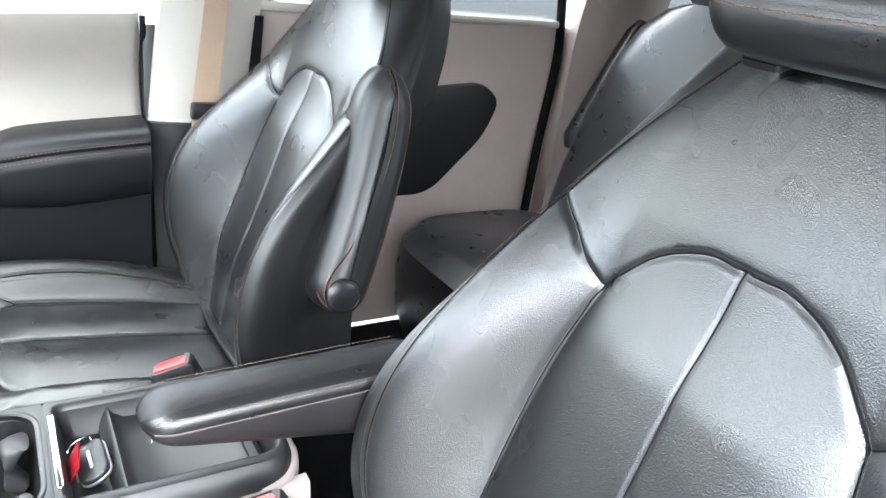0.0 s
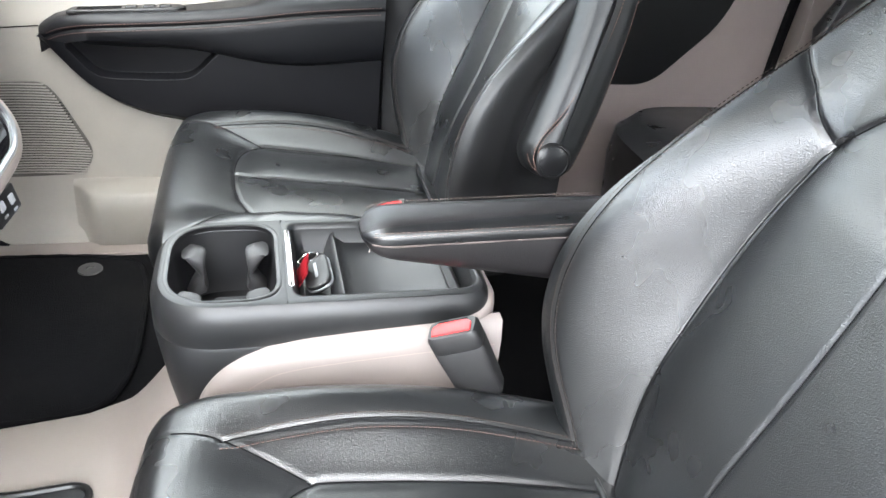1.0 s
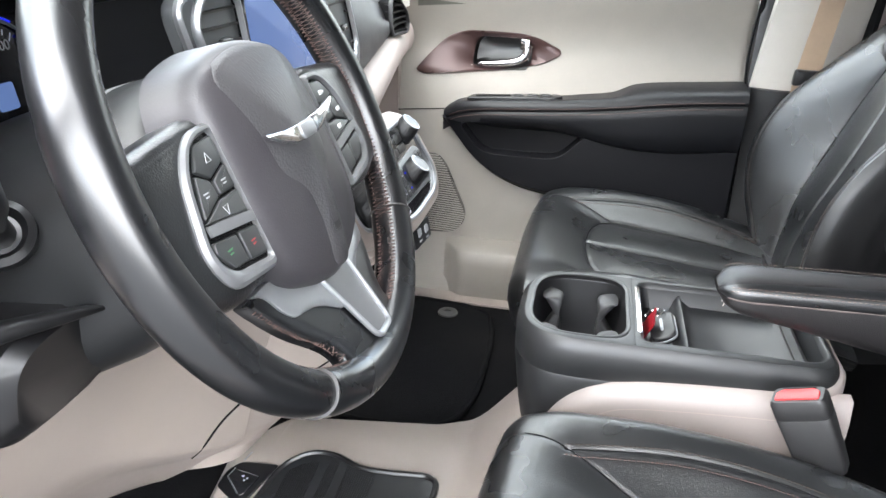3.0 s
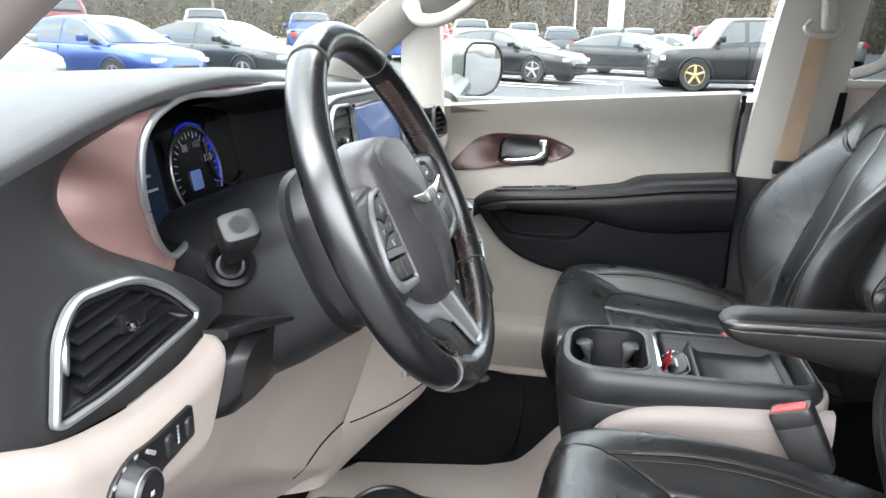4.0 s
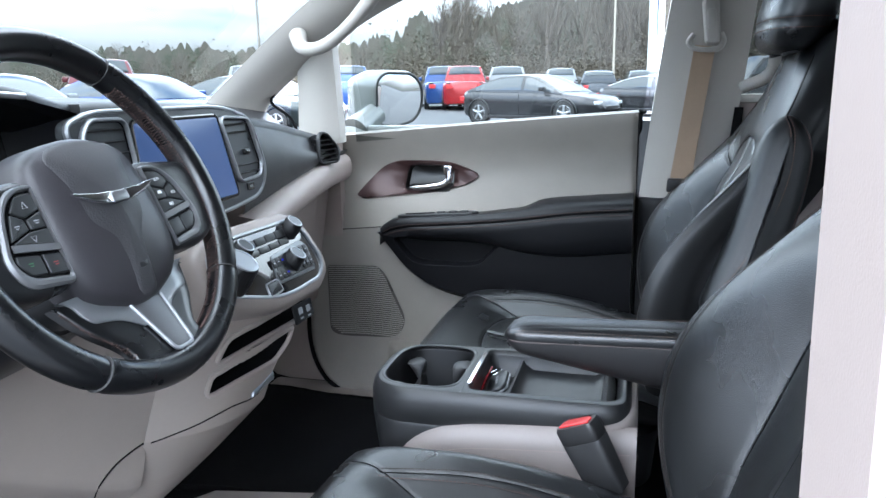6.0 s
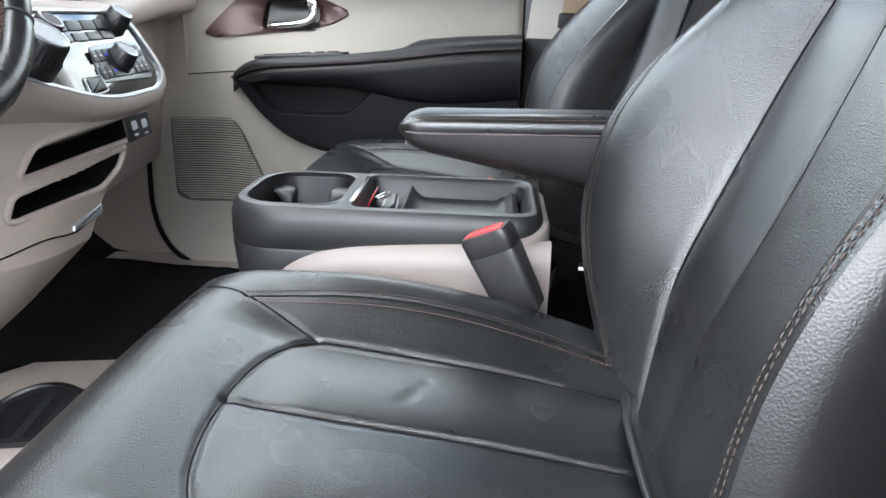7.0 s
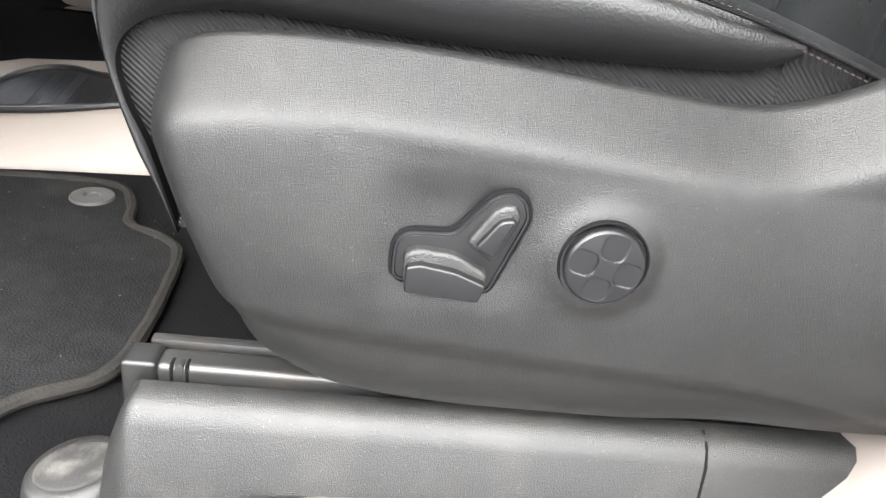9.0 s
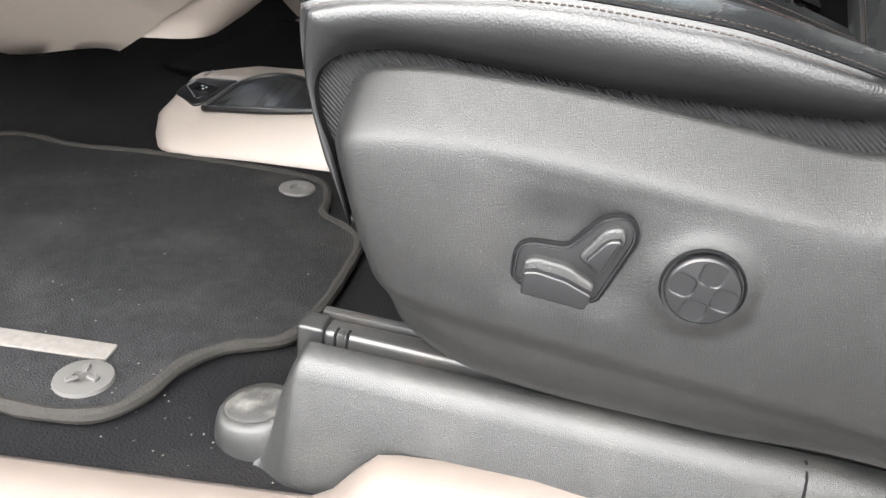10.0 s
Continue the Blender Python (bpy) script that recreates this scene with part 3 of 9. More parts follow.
def headrest(parent):
    rings = []
    for s in np.linspace(-1, 1, 40):
        zc = 1.538
        a = math.sqrt(max(1 - abs(s) ** 3.2, 0))
        rings.append(ring((0.585 + 0.03 * s, 0, zc + 0.108 * s), 0.060 * (0.25 + 0.75 * a), 0.137 * (0.55 + 0.45 * a), (1, 0, 0), (0, 1, 0), 2.7, 56))
    rings = np.array(rings)
    g = np.exp(-((np.linspace(-1, 1, 40) + 0.55) / 0.05) ** 2)[:, None] * 0.003
    c = rings.mean(1, keepdims=True)
    d = rings - c
    rings = c + d * (1 - g[..., None] / (np.linalg.norm(d, axis=2, keepdims=True) + 1e-6))
    loft("headrest_cushion", rings, LEATHER_SMOOTH, parent, "", 80)
    lines = [np.concatenate([rings[k], rings[k][:1]]) * np.array((1, 1, 1)) for k in (7, 10)]
    c0 = rings.mean(1)
    lines = [c0[k] + (ln - c0[k]) * 1.004 for k, ln in zip((7, 10), lines)]
    for ln in lines:
        stitches("headrest_stitching", [ln], THREAD_HEAD, parent, "rust-brown stitching", gap=0.0062, length=0.0048, r=0.0010)
    for u in (-0.065, 0.065):
        tube("headrest_post", [(0.572, u, 1.40), (0.575, u, 1.47)], 0.006, STEEL, parent, "steel post", 12)
        put = basis((0.556, u, 1.432), (0.1, 1, 0), (0.95, 0, 0.25))
        pad("post_guide", round_poly([(-0.022, -0.012), (0.020, -0.012), (0.020, 0.016), (-0.022, 0.016)], 0.007), put, 0.006, 0.002, SATIN_BLACK, parent, "black plastic post guide")


# cushion: its profile from the lower front over the top to the back, and its height across
CUSH_LEFT = -0.280
CUSH_RIGHT = 0.268
CUSH_Z = interp([(-0.115, 0.862), (-0.09, 0.876), (-0.06, 0.880), (-0.03, 0.869), (0.0, 0.856), (0.05, 0.848), (0.10, 0.842), (0.15, 0.837), (0.25, 0.827), (0.34, 0.816), (0.42, 0.80)])
CUSH_BOL_L = interp([(-0.115, 0.872), (-0.06, 0.892), (0.0, 0.902), (0.06, 0.906), (0.15, 0.902), (0.22, 0.889), (0.28, 0.872), (0.34, 0.853), (0.42, 0.83)])
CUSH_BOL_R = interp([(-0.115, 0.868), (-0.06, 0.888), (0.0, 0.890), (0.06, 0.891), (0.15, 0.883), (0.22, 0.870), (0.28, 0.855), (0.34, 0.836), (0.42, 0.81)])
IN_HALF = interp([(0.0, 0.142), (0.1, 0.145), (0.25, 0.135), (0.36, 0.118), (0.42, 0.11)])


# lower edge of the leather band on the cushion's side, from the front foot round and back: (x, z)
SIDE_LOW = [(-0.0605, 0.742), (-0.072, 0.780), (-0.0825, 0.806), (-0.0862, 0.826), (-0.080, 0.840), (-0.064, 0.849), (-0.03, 0.8545), (0.0103, 0.8535), (0.0507, 0.8518), (0.1194, 0.851), (0.1893, 0.853), (0.2287, 0.857), (0.249, 0.866)]


def cushion_lines():
    xs = np.linspace(0.06, 0.42, 12)
    right = [(float(IN_HALF(x)), float(x)) for x in xs]
    front = [(0.142, 0.05), (0.125, 0.026), (0.09, 0.010), (0.045, 0.002), (0.0, 0.0), (-0.045, 0.002), (-0.09, 0.010), (-0.125, 0.026), (-0.142, 0.05)]
    left = [(-u, x) for u, x in right]
    outline = list(reversed(right)) + front + left
    stem_r = [(0.142, 0.050), (0.165, 0.005), (0.186, -0.040), (0.20, -0.085)]
    stem_l = [(-0.142, 0.050), (-0.19, 0.0), (-0.24, -0.045), (-0.275, -0.085)]
    seam_r = [(0.182, -0.036), (0.192, 0.02), (0.200, 0.1), (0.198, 0.2), (0.186, 0.3), (0.17, 0.40)]
    mid = [(0.012, 0.0), (0.008, 0.2), (-0.004, 0.40)]
    return outline, stem_r, stem_l, seam_r, mid


def cushion_surface(u, x):
    z = CUSH_Z(x)
    a = IN_HALF(x)
    tl = np.clip((-u - a * 0.95) / (-CUSH_LEFT - 0.03 - a * 0.95), 0, 1)
    tr = np.clip((u - a * 0.92) / (0.240 - a * 0.92), 0, 1)
    back = smoothstep((x + 0.06) / 0.08)
    z = z + (CUSH_BOL_L(x) - z) * smoothstep(tl) + (CUSH_BOL_R(x) - z) * smoothstep(tr) + 0.006 * back * np.sin(np.pi * tl) + 0.003 * back * np.sin(np.pi * tr)
    z = z - 0.007 * np.clip((-u - 0.25) / 0.03, 0, 2) ** 2 - 0.030 * np.clip((u - 0.222) / 0.046, 0, 1.2) ** 2.2
    z = z + 0.006 * np.sin(np.clip((abs(u) / 0.13), 0, 1) * np.pi) * smoothstep((x - 0.02) / 0.05)
    outline, sr, sl, seam_r, mid = cushion_lines()
    for line, deep, wide in ((outline, 0.0027, 0.0042), (sr, 0.0013, 0.0034), (sl, 0.0013, 0.0034), (seam_r, 0.0016, 0.0024), ([(p[0] - 0.0066, p[1]) for p in seam_r], 0.0007, 0.0019), (mid, 0.0032, 0.0038)):
        d = to_lines(u, x, line)
        z = z - deep * np.exp(-(d / wide) ** 2) - 0.22 * deep * np.exp(-(d / (4.0 * wide)) ** 2)
    # creases and wear lines of the used leather
    z = z + 0.0016 * np.exp(-(to_lines(u, x, [(-0.27, 0.02), (-0.20, 0.10), (-0.17, 0.26)]) / 0.010) ** 2) - 0.0012 * np.exp(-(to_lines(u, x, [(0.05, 0.15), (0.085, 0.165)]) / 0.008) ** 2)
    return z


def bow_of(u):
    """How far the front edge stands forward."""
    return 0.010 - np.where(u > 0, 0.026, 0.0) * (abs(u) / 0.28) ** 3


def seat_cushion(parent):
    m = 260
    xs = np.linspace(-0.085, 0.42, 260)
    t = np.linspace(-1, 1, m)[None, :]
    a_ = IN_HALF(xs)[:, None]
    lo_, hi_ = -CUSH_LEFT, CUSH_RIGHT
    uu = np.where(abs(t) < 0.5, 2 * t * a_, np.where(t < 0, -(a_ + (lo_ - a_) * (-2 * t - 1)), a_ + (hi_ - a_) * (2 * t - 1)))
    xx = np.repeat(xs[:, None], m, 1)
    # the front edge bows forward in the middle, and stands out at the outer corner
    bow = bow_of(uu)
    lead = smoothstep((0.0 - xx) / 0.085)
    zz = cushion_surface(uu, xx)
    top = np.stack([xx - bow * lead, uu, zz], 2)
    # roll over the front edge and down
    rows = []
    corner = smoothstep((-uu[0] - 0.17) / 0.10)
    for dx, dxc, dz in [(-0.004, 0.036, -0.140), (-0.018, 0.028, -0.120), (-0.028, 0.017, -0.095), (-0.034, 0.009, -0.070), (-0.033, 0.003, -0.045), (-0.027, 0.0, -0.026), (-0.018, -0.001, -0.012), (-0.009, -0.0005, -0.004)]:
        r = top[0].copy()
        r[:, 0] += dx + (dxc - dx) * corner
        r[:, 2] += dz
        rows.append(r)
    pts = np.concatenate([np.array(rows), top])
    n = len(pts)
    # close the rear sides in towards the backrest
    outline, sr, sl, seam_r, mid = cushion_lines()
    U, X = pts[..., 1], pts[..., 0]
    front = np.interp(U, [-0.142, -0.125, -0.09, -0.045, 0, 0.045, 0.09, 0.125, 0.142], [0.05, 0.026, 0.010, 0.002, 0, 0.002, 0.010, 0.026, 0.05], left=9, right=9)
    inside = (abs(U) < IN_HALF(X)) & (X > front) & (np.arange(n)[:, None] >= 8)
    stem = np.interp(abs(U), (0.142, 0.28), (0.05, -0.09))
    kind = np.where(inside, 0, np.where((X < stem) & (abs(U) > 0.14) | (abs(U) <= 0.142), 1, np.where(U < 0, 2, 3)))
    names = ("cushion_insert", "cushion_front", "cushion_bolster", "cushion_bolster")
    ids = np.arange(n * m).reshape(n, m)
    quads = np.stack([ids[:-1, :-1], ids[:-1, 1:], ids[1:, 1:], ids[1:, :-1]], 2)
    midk, flat = kind[:-1, :-1], pts.reshape(-1, 3)
    for k in range(4):
        q = quads[midk == k]
        used, inv = np.unique(q, return_inverse=True)
        me = bpy.data.meshes.new(names[k])
        me.from_pydata(flat[used].tolist(), [], inv.reshape(-1, 4).tolist())
        finish(names[k], me, LEATHER, parent, "", 75)
    # side panels: a leather band round the front and under the edge seam, ribbed cloth within it
    for col, sgn in ((0, -1), (m - 1, 1)):
        edge = pts[:, col]
        edge = resample(edge[(edge[:, 0] < 0.250) | (np.arange(n) < 9)], 150)
        low = resample(smooth_line(SIDE_LOW, 240), 150)
        if sgn > 0:
            low = np.stack([np.maximum(low[:, 0], edge[:, 0] + 0.012), np.minimum(low[:, 1] - 0.012, edge[:, 2] - 0.006)], 1)
        rows = []
        for q in np.linspace(0, 1, 20):
            p = edge.copy()
            p[:, 0] += (low[:, 0] - edge[:, 0]) * q
            p[:, 2] += (low[:, 1] - edge[:, 2]) * q
            wide = np.hypot(low[:, 0] - edge[:, 0], low[:, 1] - edge[:, 2])
            full = np.minimum(wide / 0.045, 1.0)
            p[:, 1] += sgn * full * (0.010 * math.sin(math.pi * q ** 0.8) - 0.007 * q ** 3) - sgn * 0.0025 * math.exp(-((q - 0.10) / 0.05) ** 2)
            rows.append(p)
        sheet("cushion_side", np.array(rows), LEATHER_SIDE, parent, "", 75)
        rim_low = rows[-1]
        tuck = rim_low.copy()
        tuck[:, 1] -= sgn * 0.008
        sheet("cushion_tuck", np.array([rim_low, tuck]), SEAM, parent, "", 75)
        goal = np.stack([np.clip(rim_low[:, 0], -0.03, 0.25), np.minimum(rim_low[:, 2], 0.80)], 1)
        cloth = []
        for q in np.linspace(0, 1, 7):
            p = tuck.copy()
            p[:, 0] += (goal[:, 0] - p[:, 0]) * q
            p[:, 2] += (goal[:, 1] - p[:, 2]) * q
            p[:, 1] += sgn * 0.005 * math.sin(math.pi * min(2 * q, 1.0) / 2)
            cloth.append(p)
        sheet("side_cloth", np.array(cloth), FABRIC, parent, "ribbed black cloth under the leather", 75)
        tail = pts[(pts[:, col, 0] > 0.244), col]
        fold = []
        for q in np.linspace(0, 1, 8):
            p = tail.copy()
            p[:, 2] += (0.80 - tail[:, 2]) * q
            p[:, 1] -= sgn * (0.010 * q ** 0.6 + 0.003 * math.sin(9 * q))
            fold.append(p)
        sheet("side_cloth", np.array(fold), FABRIC, parent, "rumpled black cloth at the rear corner", 75)
        if sgn < 0:
            tube("cloth_hem", [rim_low[0] + np.array((0.002, 0.002, 0.0)), rim_low[0] + np.array((0.020, 0.002, -0.002))], 0.0035, FABRIC, parent, "rolled cloth hem", 8)
            run = np.concatenate([pts[8:, col]])
            tube("seam", run + np.array((0, -0.0008, -0.0006)), 0.0008, SEAM, parent, "", 5)
            up = run + np.array((0, 0.0032, 0.0013))
            down = run + np.array((0, -0.0028, -0.0042))
            for ln in (up, down):
                stitches("edge_stitching", [ln], THREAD_EDGE, parent, "dull tan stitching", gap=0.0042, length=0.0030, r=0.00050)
    lines = []
    s = smooth_line(seam_r, 160)
    for off in (-0.0098, 0.0045):
        uu = s[:, 0] + off
        lines.append(np.stack([s[:, 1], uu, cushion_surface(uu, s[:, 1]) + 0.0008], 1))
    for ln, thread in zip(lines, (THREAD_RUST, THREAD_EDGE)):
        stitches("edge_stitching", [ln], thread, parent, "tan stitching", gap=0.0050, length=0.0036, r=0.0007)
    for line in (outline, sr, sl, seam_r, mid):
        q = resample(smooth_line(np.array(line), 200), 160)
        q = q[q[:, 1] > -0.083]
        tube("seam", np.stack([q[:, 1] - bow_of(q[:, 0]) * smoothstep((0.0 - q[:, 1]) / 0.085), q[:, 0], cushion_surface(q[:, 0], q[:, 1]) + 0.0002], 1), 0.0009, SEAM, parent, "", 5)
    # seat base under the cushion
    loft("seat_base", [ring((0.16, -0.005, zz), a, b, (1, 0, 0), (0, 1, 0), 5, 40) for zz, a, b in ((0.63, 0.20, 0.20), (0.70, 0.205, 0.23), (0.76, 0.215, 0.245))], PLASTIC_SOFT, parent, "")
    # pleated cloth strip at the joint of cushion and backrest
    lip = smooth_line([(0.362, 0.17, 0.806), (0.354, 0.10, 0.818), (0.346, 0.045, 0.829), (0.345, -0.07, 0.831), (0.350, -0.16, 0.834), (0.350, -0.215, 0.840)], 60)
    tube("joint_piping", lip, 0.0042, LEATHER_SMOOTH, parent, "rolled leather edge at the joint", 10)
    rows = [lip + np.array((0.055 * q, 0, 0.001 - 0.012 * q + 0.0015 * math.sin(7 * q))) for q in np.linspace(0, 1, 8)]
    sheet("joint_flap", rows, LEATHER_SMOOTH, parent, "", 75)


def front_seat(x, y, label):
    s = thing("front_seat", label, "car seat", (x, y, 0), "front seats")
    seat_back(s)
    headrest(s)
    seat_cushion(s)
    return s


driver_seat = front_seat(0.0, 0.372, "black leather driver's bucket seat with tan double stitching")
passenger_seat = copy_thing(driver_seat, Matrix.Translation((-0.03, 1.222, -0.008)))
passenger_seat["label"] = "black leather passenger bucket seat with its armrest folded up"


mat_worn = mat("scuffed_pale_leather", (0.085, 0.068, 0.064), 0.5, vary=0.4, vary_size=0.01)


def armrest(parent, tip, root, up, wide=1.0, deep=(0.050, 0.044, 0.020), name="armrest"):
    """A padded arm from root to tip; up: its padded side."""
    root, tip, up = (np.array(v, float) for v in (root, tip, up))
    d = tip - root
    length = np.linalg.norm(d)
    d /= length
    side = np.cross(d, up)
    side /= np.linalg.norm(side)
    up = np.cross(side, d)
    rings_low, rings_top = [], []
    for s in np.linspace(0, 1, 34):
        end = math.sqrt(max(1 - max((s - 0.88) / 0.12, 0) ** 2.4, 0.0))
        start = math.sqrt(max(1 - max((0.08 - s) / 0.08, 0) ** 2, 0.03))
        k = max(end * start, 0.16)
        h = np.interp(s, (0, 0.3, 1), deep)
        c = root + d * length * s - up * (h - 0.028) * 0.8
        rings_low.append(ring(c, 0.034 * wide * (0.35 + 0.65 * k), h * k, side, up, 2.9, 40))
        rings_top.append(ring(c + up * ((h - 0.016) * k), 0.0360 * wide * (0.35 + 0.65 * k), 0.015 * k, side, up, 2.5, 40))
    arm = loft(name, rings_low, ARM_SIDE, parent, "dark vinyl sides")
    loft("armrest_pad", rings_top, LEATHER_SMOOTH, arm, "glossy black leather pad with a pale worn edge", 60)
    for idx in (18, 2):
        line = np.array([r[idx] for r in rings_top])[3:-1]
        c = np.array([r.mean(0) for r in rings_top])[3:-1]
        for dz in (0.0045, 0.0):
            stitches("armrest_stitching", [c + (line - c) * 1.012 + up * dz], THREAD, arm, "tan stitching", gap=0.0055, length=0.004, r=0.0005)
    worn = np.array([r[22] for r in rings_top])
    cc = np.array([r.mean(0) for r in rings_top])
    w2 = cc + (worn - cc) * 1.012
    w2 = resample(w2[8:33], 60)
    tube("worn_edge", w2, 0.0007 + 0.0007 * abs(np.sin(np.linspace(0, 9, 60))) * np.linspace(0.6, 1, 60), mat_worn, arm, "pale scuffed edge", 5)
    rr = random.Random(8)
    for k in range(7):
        a = tip - d * 0.014 + side * (-0.018 + 0.006 * k) * wide + up * 0.008
        tube("frayed_thread", [a, a + d * 0.004 + up * rr.uniform(-0.010, 0.002), a + d * rr.uniform(0.001, 0.006) + up * rr.uniform(-0.022, -0.006) + side * rr.uniform(-0.006, 0.006)], 0.0006, THREAD_PALE, arm, "pale frayed stitching", 4)
    return arm


# driver's armrest folded down, passenger's folded up against the backrest
arm = armrest(driver_seat, (0.112, 0.303, 1.036), (0.420, 0.303, 1.036), (0, 0, 1))
put = basis((0, -0.302, 1.008), (1, 0, 0), (0, 0.2, 1))
leaf = smooth_line([(0.455, -0.023), (0.428, -0.008), (0.416, 0.022), (0.426, 0.057), (0.452, 0.128), (0.475, 0.207), (0.493, 0.278), (0.514, 0.317), (0.540, 0.332), (0.566, 0.311), (0.577, 0.272), (0.572, 0.225), (0.556, 0.156), (0.529, 0.068), (0.500, -0.004), (0.481, -0.020)], 180, True)
rings = [put(leaf * 0.9 + leaf.mean(0) * 0.1, -0.066), put(inset(leaf, 0.004), -0.062), put(leaf, -0.054)]
turn = [(0.030 * (1 - math.cos(a)), -0.030 + 0.030 * math.sin(a)) for a in np.linspace(0, math.pi / 2, 9)]
rings += [put(inset(leaf, d), h) for d, h in turn]
spine = smooth_line([(0.460, 0.010), (0.470, 0.05), (0.500, 0.14), (0.525, 0.22), (0.537, 0.285)], 180)
order = np.clip((leaf[:, 1] - 0.0) / 0.29, 0, 1)
core = np.stack([np.interp(order, np.linspace(0, 1, 180), spine[:, 0]), np.interp(order, np.linspace(0, 1, 180), spine[:, 1])], 1)
face_edge = inset(leaf, 0.030)
rings += [put(face_edge + (core - face_edge) * q, 0.004 * q * (2 - q)) for q in (0.35, 0.7, 0.98)]
arm2 = loft("armrest", rings, LEATHER_FOLD, passenger_seat, "padded black leather armrest, folded up", 70)
fold_line = smooth_line([(0.5316, 0.3267), (0.541, 0.2976), (0.5377, 0.2426), (0.5224, 0.1871), (0.4998, 0.1317), (0.4684, 0.077), (0.4400, 0.0434), (0.4290, 0.0162), (0.4354, -0.0068)], 120)
for off in (-0.003, 0.003):
    stitches("armrest_stitching", [put(fold_line + (off, 0.0), 0.0024)], THREAD_HEAD, arm2, "tan double stitching", gap=0.0052, length=0.0038, r=0.0008)
tube("armrest_seam", put(fold_line, 0.0016), 0.0011, SEAM, arm2, "", 5)
d, h = turn[3]
stitches("armrest_stitching", [put(inset(leaf, d)[np.r_[95:180, 0:14]], h + 0.001)], THREAD_HEAD, arm2, "tan stitching", gap=0.0052, length=0.0038, r=0.0007)
turned("pivot_cap", [(0.027, -0.004), (0.027, 0.003), (0.0245, 0.0055), (0.0225, 0.0060), (0.0215, 0.0040), (0.020, 0.0050), (0.0, 0.0056)], put, (0.457, 0.008), SATIN_BLACK, arm2, "round black pivot cap")


# ---- driver's seat side: shield, switches, rails ----
def shield(parent):
    n, m = 150, 100
    front = interp([(0.655, 0.010), (0.665, -0.006), (0.69, -0.022), (0.72, -0.038), (0.75, -0.052), (0.78, -0.062), (0.81, -0.069), (0.835, -0.071), (0.86, -0.066)])
    top = interp([(-0.072, 0.822), (-0.060, 0.840), (-0.03, 0.847), (0.0, 0.850), (0.06, 0.850), (0.12, 0.847), (0.18, 0.842), (0.22, 0.839), (0.25, 0.842), (0.28, 0.855), (0.31, 0.875), (0.36, 0.905), (0.44, 0.93)])
    bottom = interp([(-0.05, 0.70), (0.0, 0.676), (0.02, 0.665), (0.05, 0.660), (0.1, 0.656), (0.2, 0.655), (0.3, 0.663), (0.44, 0.685)])
    rows = []
    for i in range(n):
        s = i / (n - 1)
        row = []
        for j in range(m):
            v = j / (m - 1)
            xr = -0.065 + s * 0.505
            zb, zt = bottom(xr), top(xr)
            z = zb + (zt - zb) * v
            x0 = front(z)
            x = x0 + (0.44 - x0) * s
            zb, zt = bottom(x), top(x)
            z = zb + (zt - zb) * v
            h = zt - z
            slope = 1 - max(h, 0) / 0.030
            y = 0.050 + 0.034 * 0.5 * (slope + math.sqrt(slope * slope + 0.030))
            y += 0.026 * math.exp(-((x - x0) / 0.009) ** 1.4) + 0.006 * math.exp(-((x - x0) / 0.04) ** 2)
            y -= 0.006 * math.sin(math.pi * min(max((z - zb) / 0.15, 0), 1))
            y += 0.010 * math.exp(-((z - zb) / 0.02) ** 2) + 0.012 * smoothstep((0.72 - z - 0.08 * (x - 0.0)) / 0.018) * 0.5
            y -= 0.020 * smoothstep((x - 0.24) / 0.14)
            r = math.hypot(x - 0.158, z - 0.766)
            y -= 0.0035 * math.exp(-(max(r - 0.022, 0) / 0.007) ** 2)
            y += 0.0045 * math.exp(-((x - 0.086) / 0.036) ** 4 - ((z - 0.768) / 0.030) ** 4)
            row.append((x, y - 0.372, z))
        rows.append(row)
    rows = np.array(rows)
    b = slab_sheet("side_shield", rows, (0, 0.008, 0), SHIELD_PLASTIC, parent, "dusty grained black plastic side cover with scuffs", 60)
    return b


cover = shield(driver_seat)
put = basis((0.0, 0.047 - 0.372, 0.0), (1, 0, 0), (0, 0, 1))   # x and z as read on the shield's face, outwards is -y
well = round_poly([(0.056, 0.746), (0.056, 0.771), (0.084, 0.7725), (0.100, 0.794), (0.113, 0.797), (0.119, 0.786), (0.104, 0.742)], [0.006, 0.010, 0.004, 0.009, 0.008, 0.008, 0.005], 6)
pad("switch_gap", inset(well, -0.0022), put, 0.003, 0.0005, DARK, cover, "", base=-0.0025)
frame_strip("switch_well", inset(well, -0.0008), inset(well, 0.0016), put, 0.0030, SATIN_BLACK, cover, "black rim round the seat switches", base=-0.001)
pad("switch_backing", inset(well, 0.0010), put, 0.001, 0.0005, SATIN_BLACK, cover, base=0.0003)
lever = inset(round_poly([(0.0605, 0.7465), (0.0600, 0.763), (0.067, 0.7665), (0.086, 0.765), (0.1035, 0.7555), (0.1005, 0.7435)], 0.004, 5), 0.0007)
ledge = pad("cushion_switch", lever, put, 0.0075, 0.0022, PLASTIC_DUSTY, cover, "worn black cushion switch", sharp=50)
front_key = inset(round_poly([(0.0620, 0.7440), (0.0618, 0.7585), (0.0690, 0.7605), (0.0860, 0.7580), (0.1020, 0.7520), (0.0990, 0.7415)], 0.0022, 5), 0.0004)
pad("switch_front", front_key, put, 0.0125, 0.0012, SATIN_BLACK, ledge, "smooth black switch face", sharp=50)
rec = round_poly([(0.0895, 0.770), (0.1015, 0.7895), (0.111, 0.7925), (0.1145, 0.785), (0.1045, 0.760)], 0.004, 5)
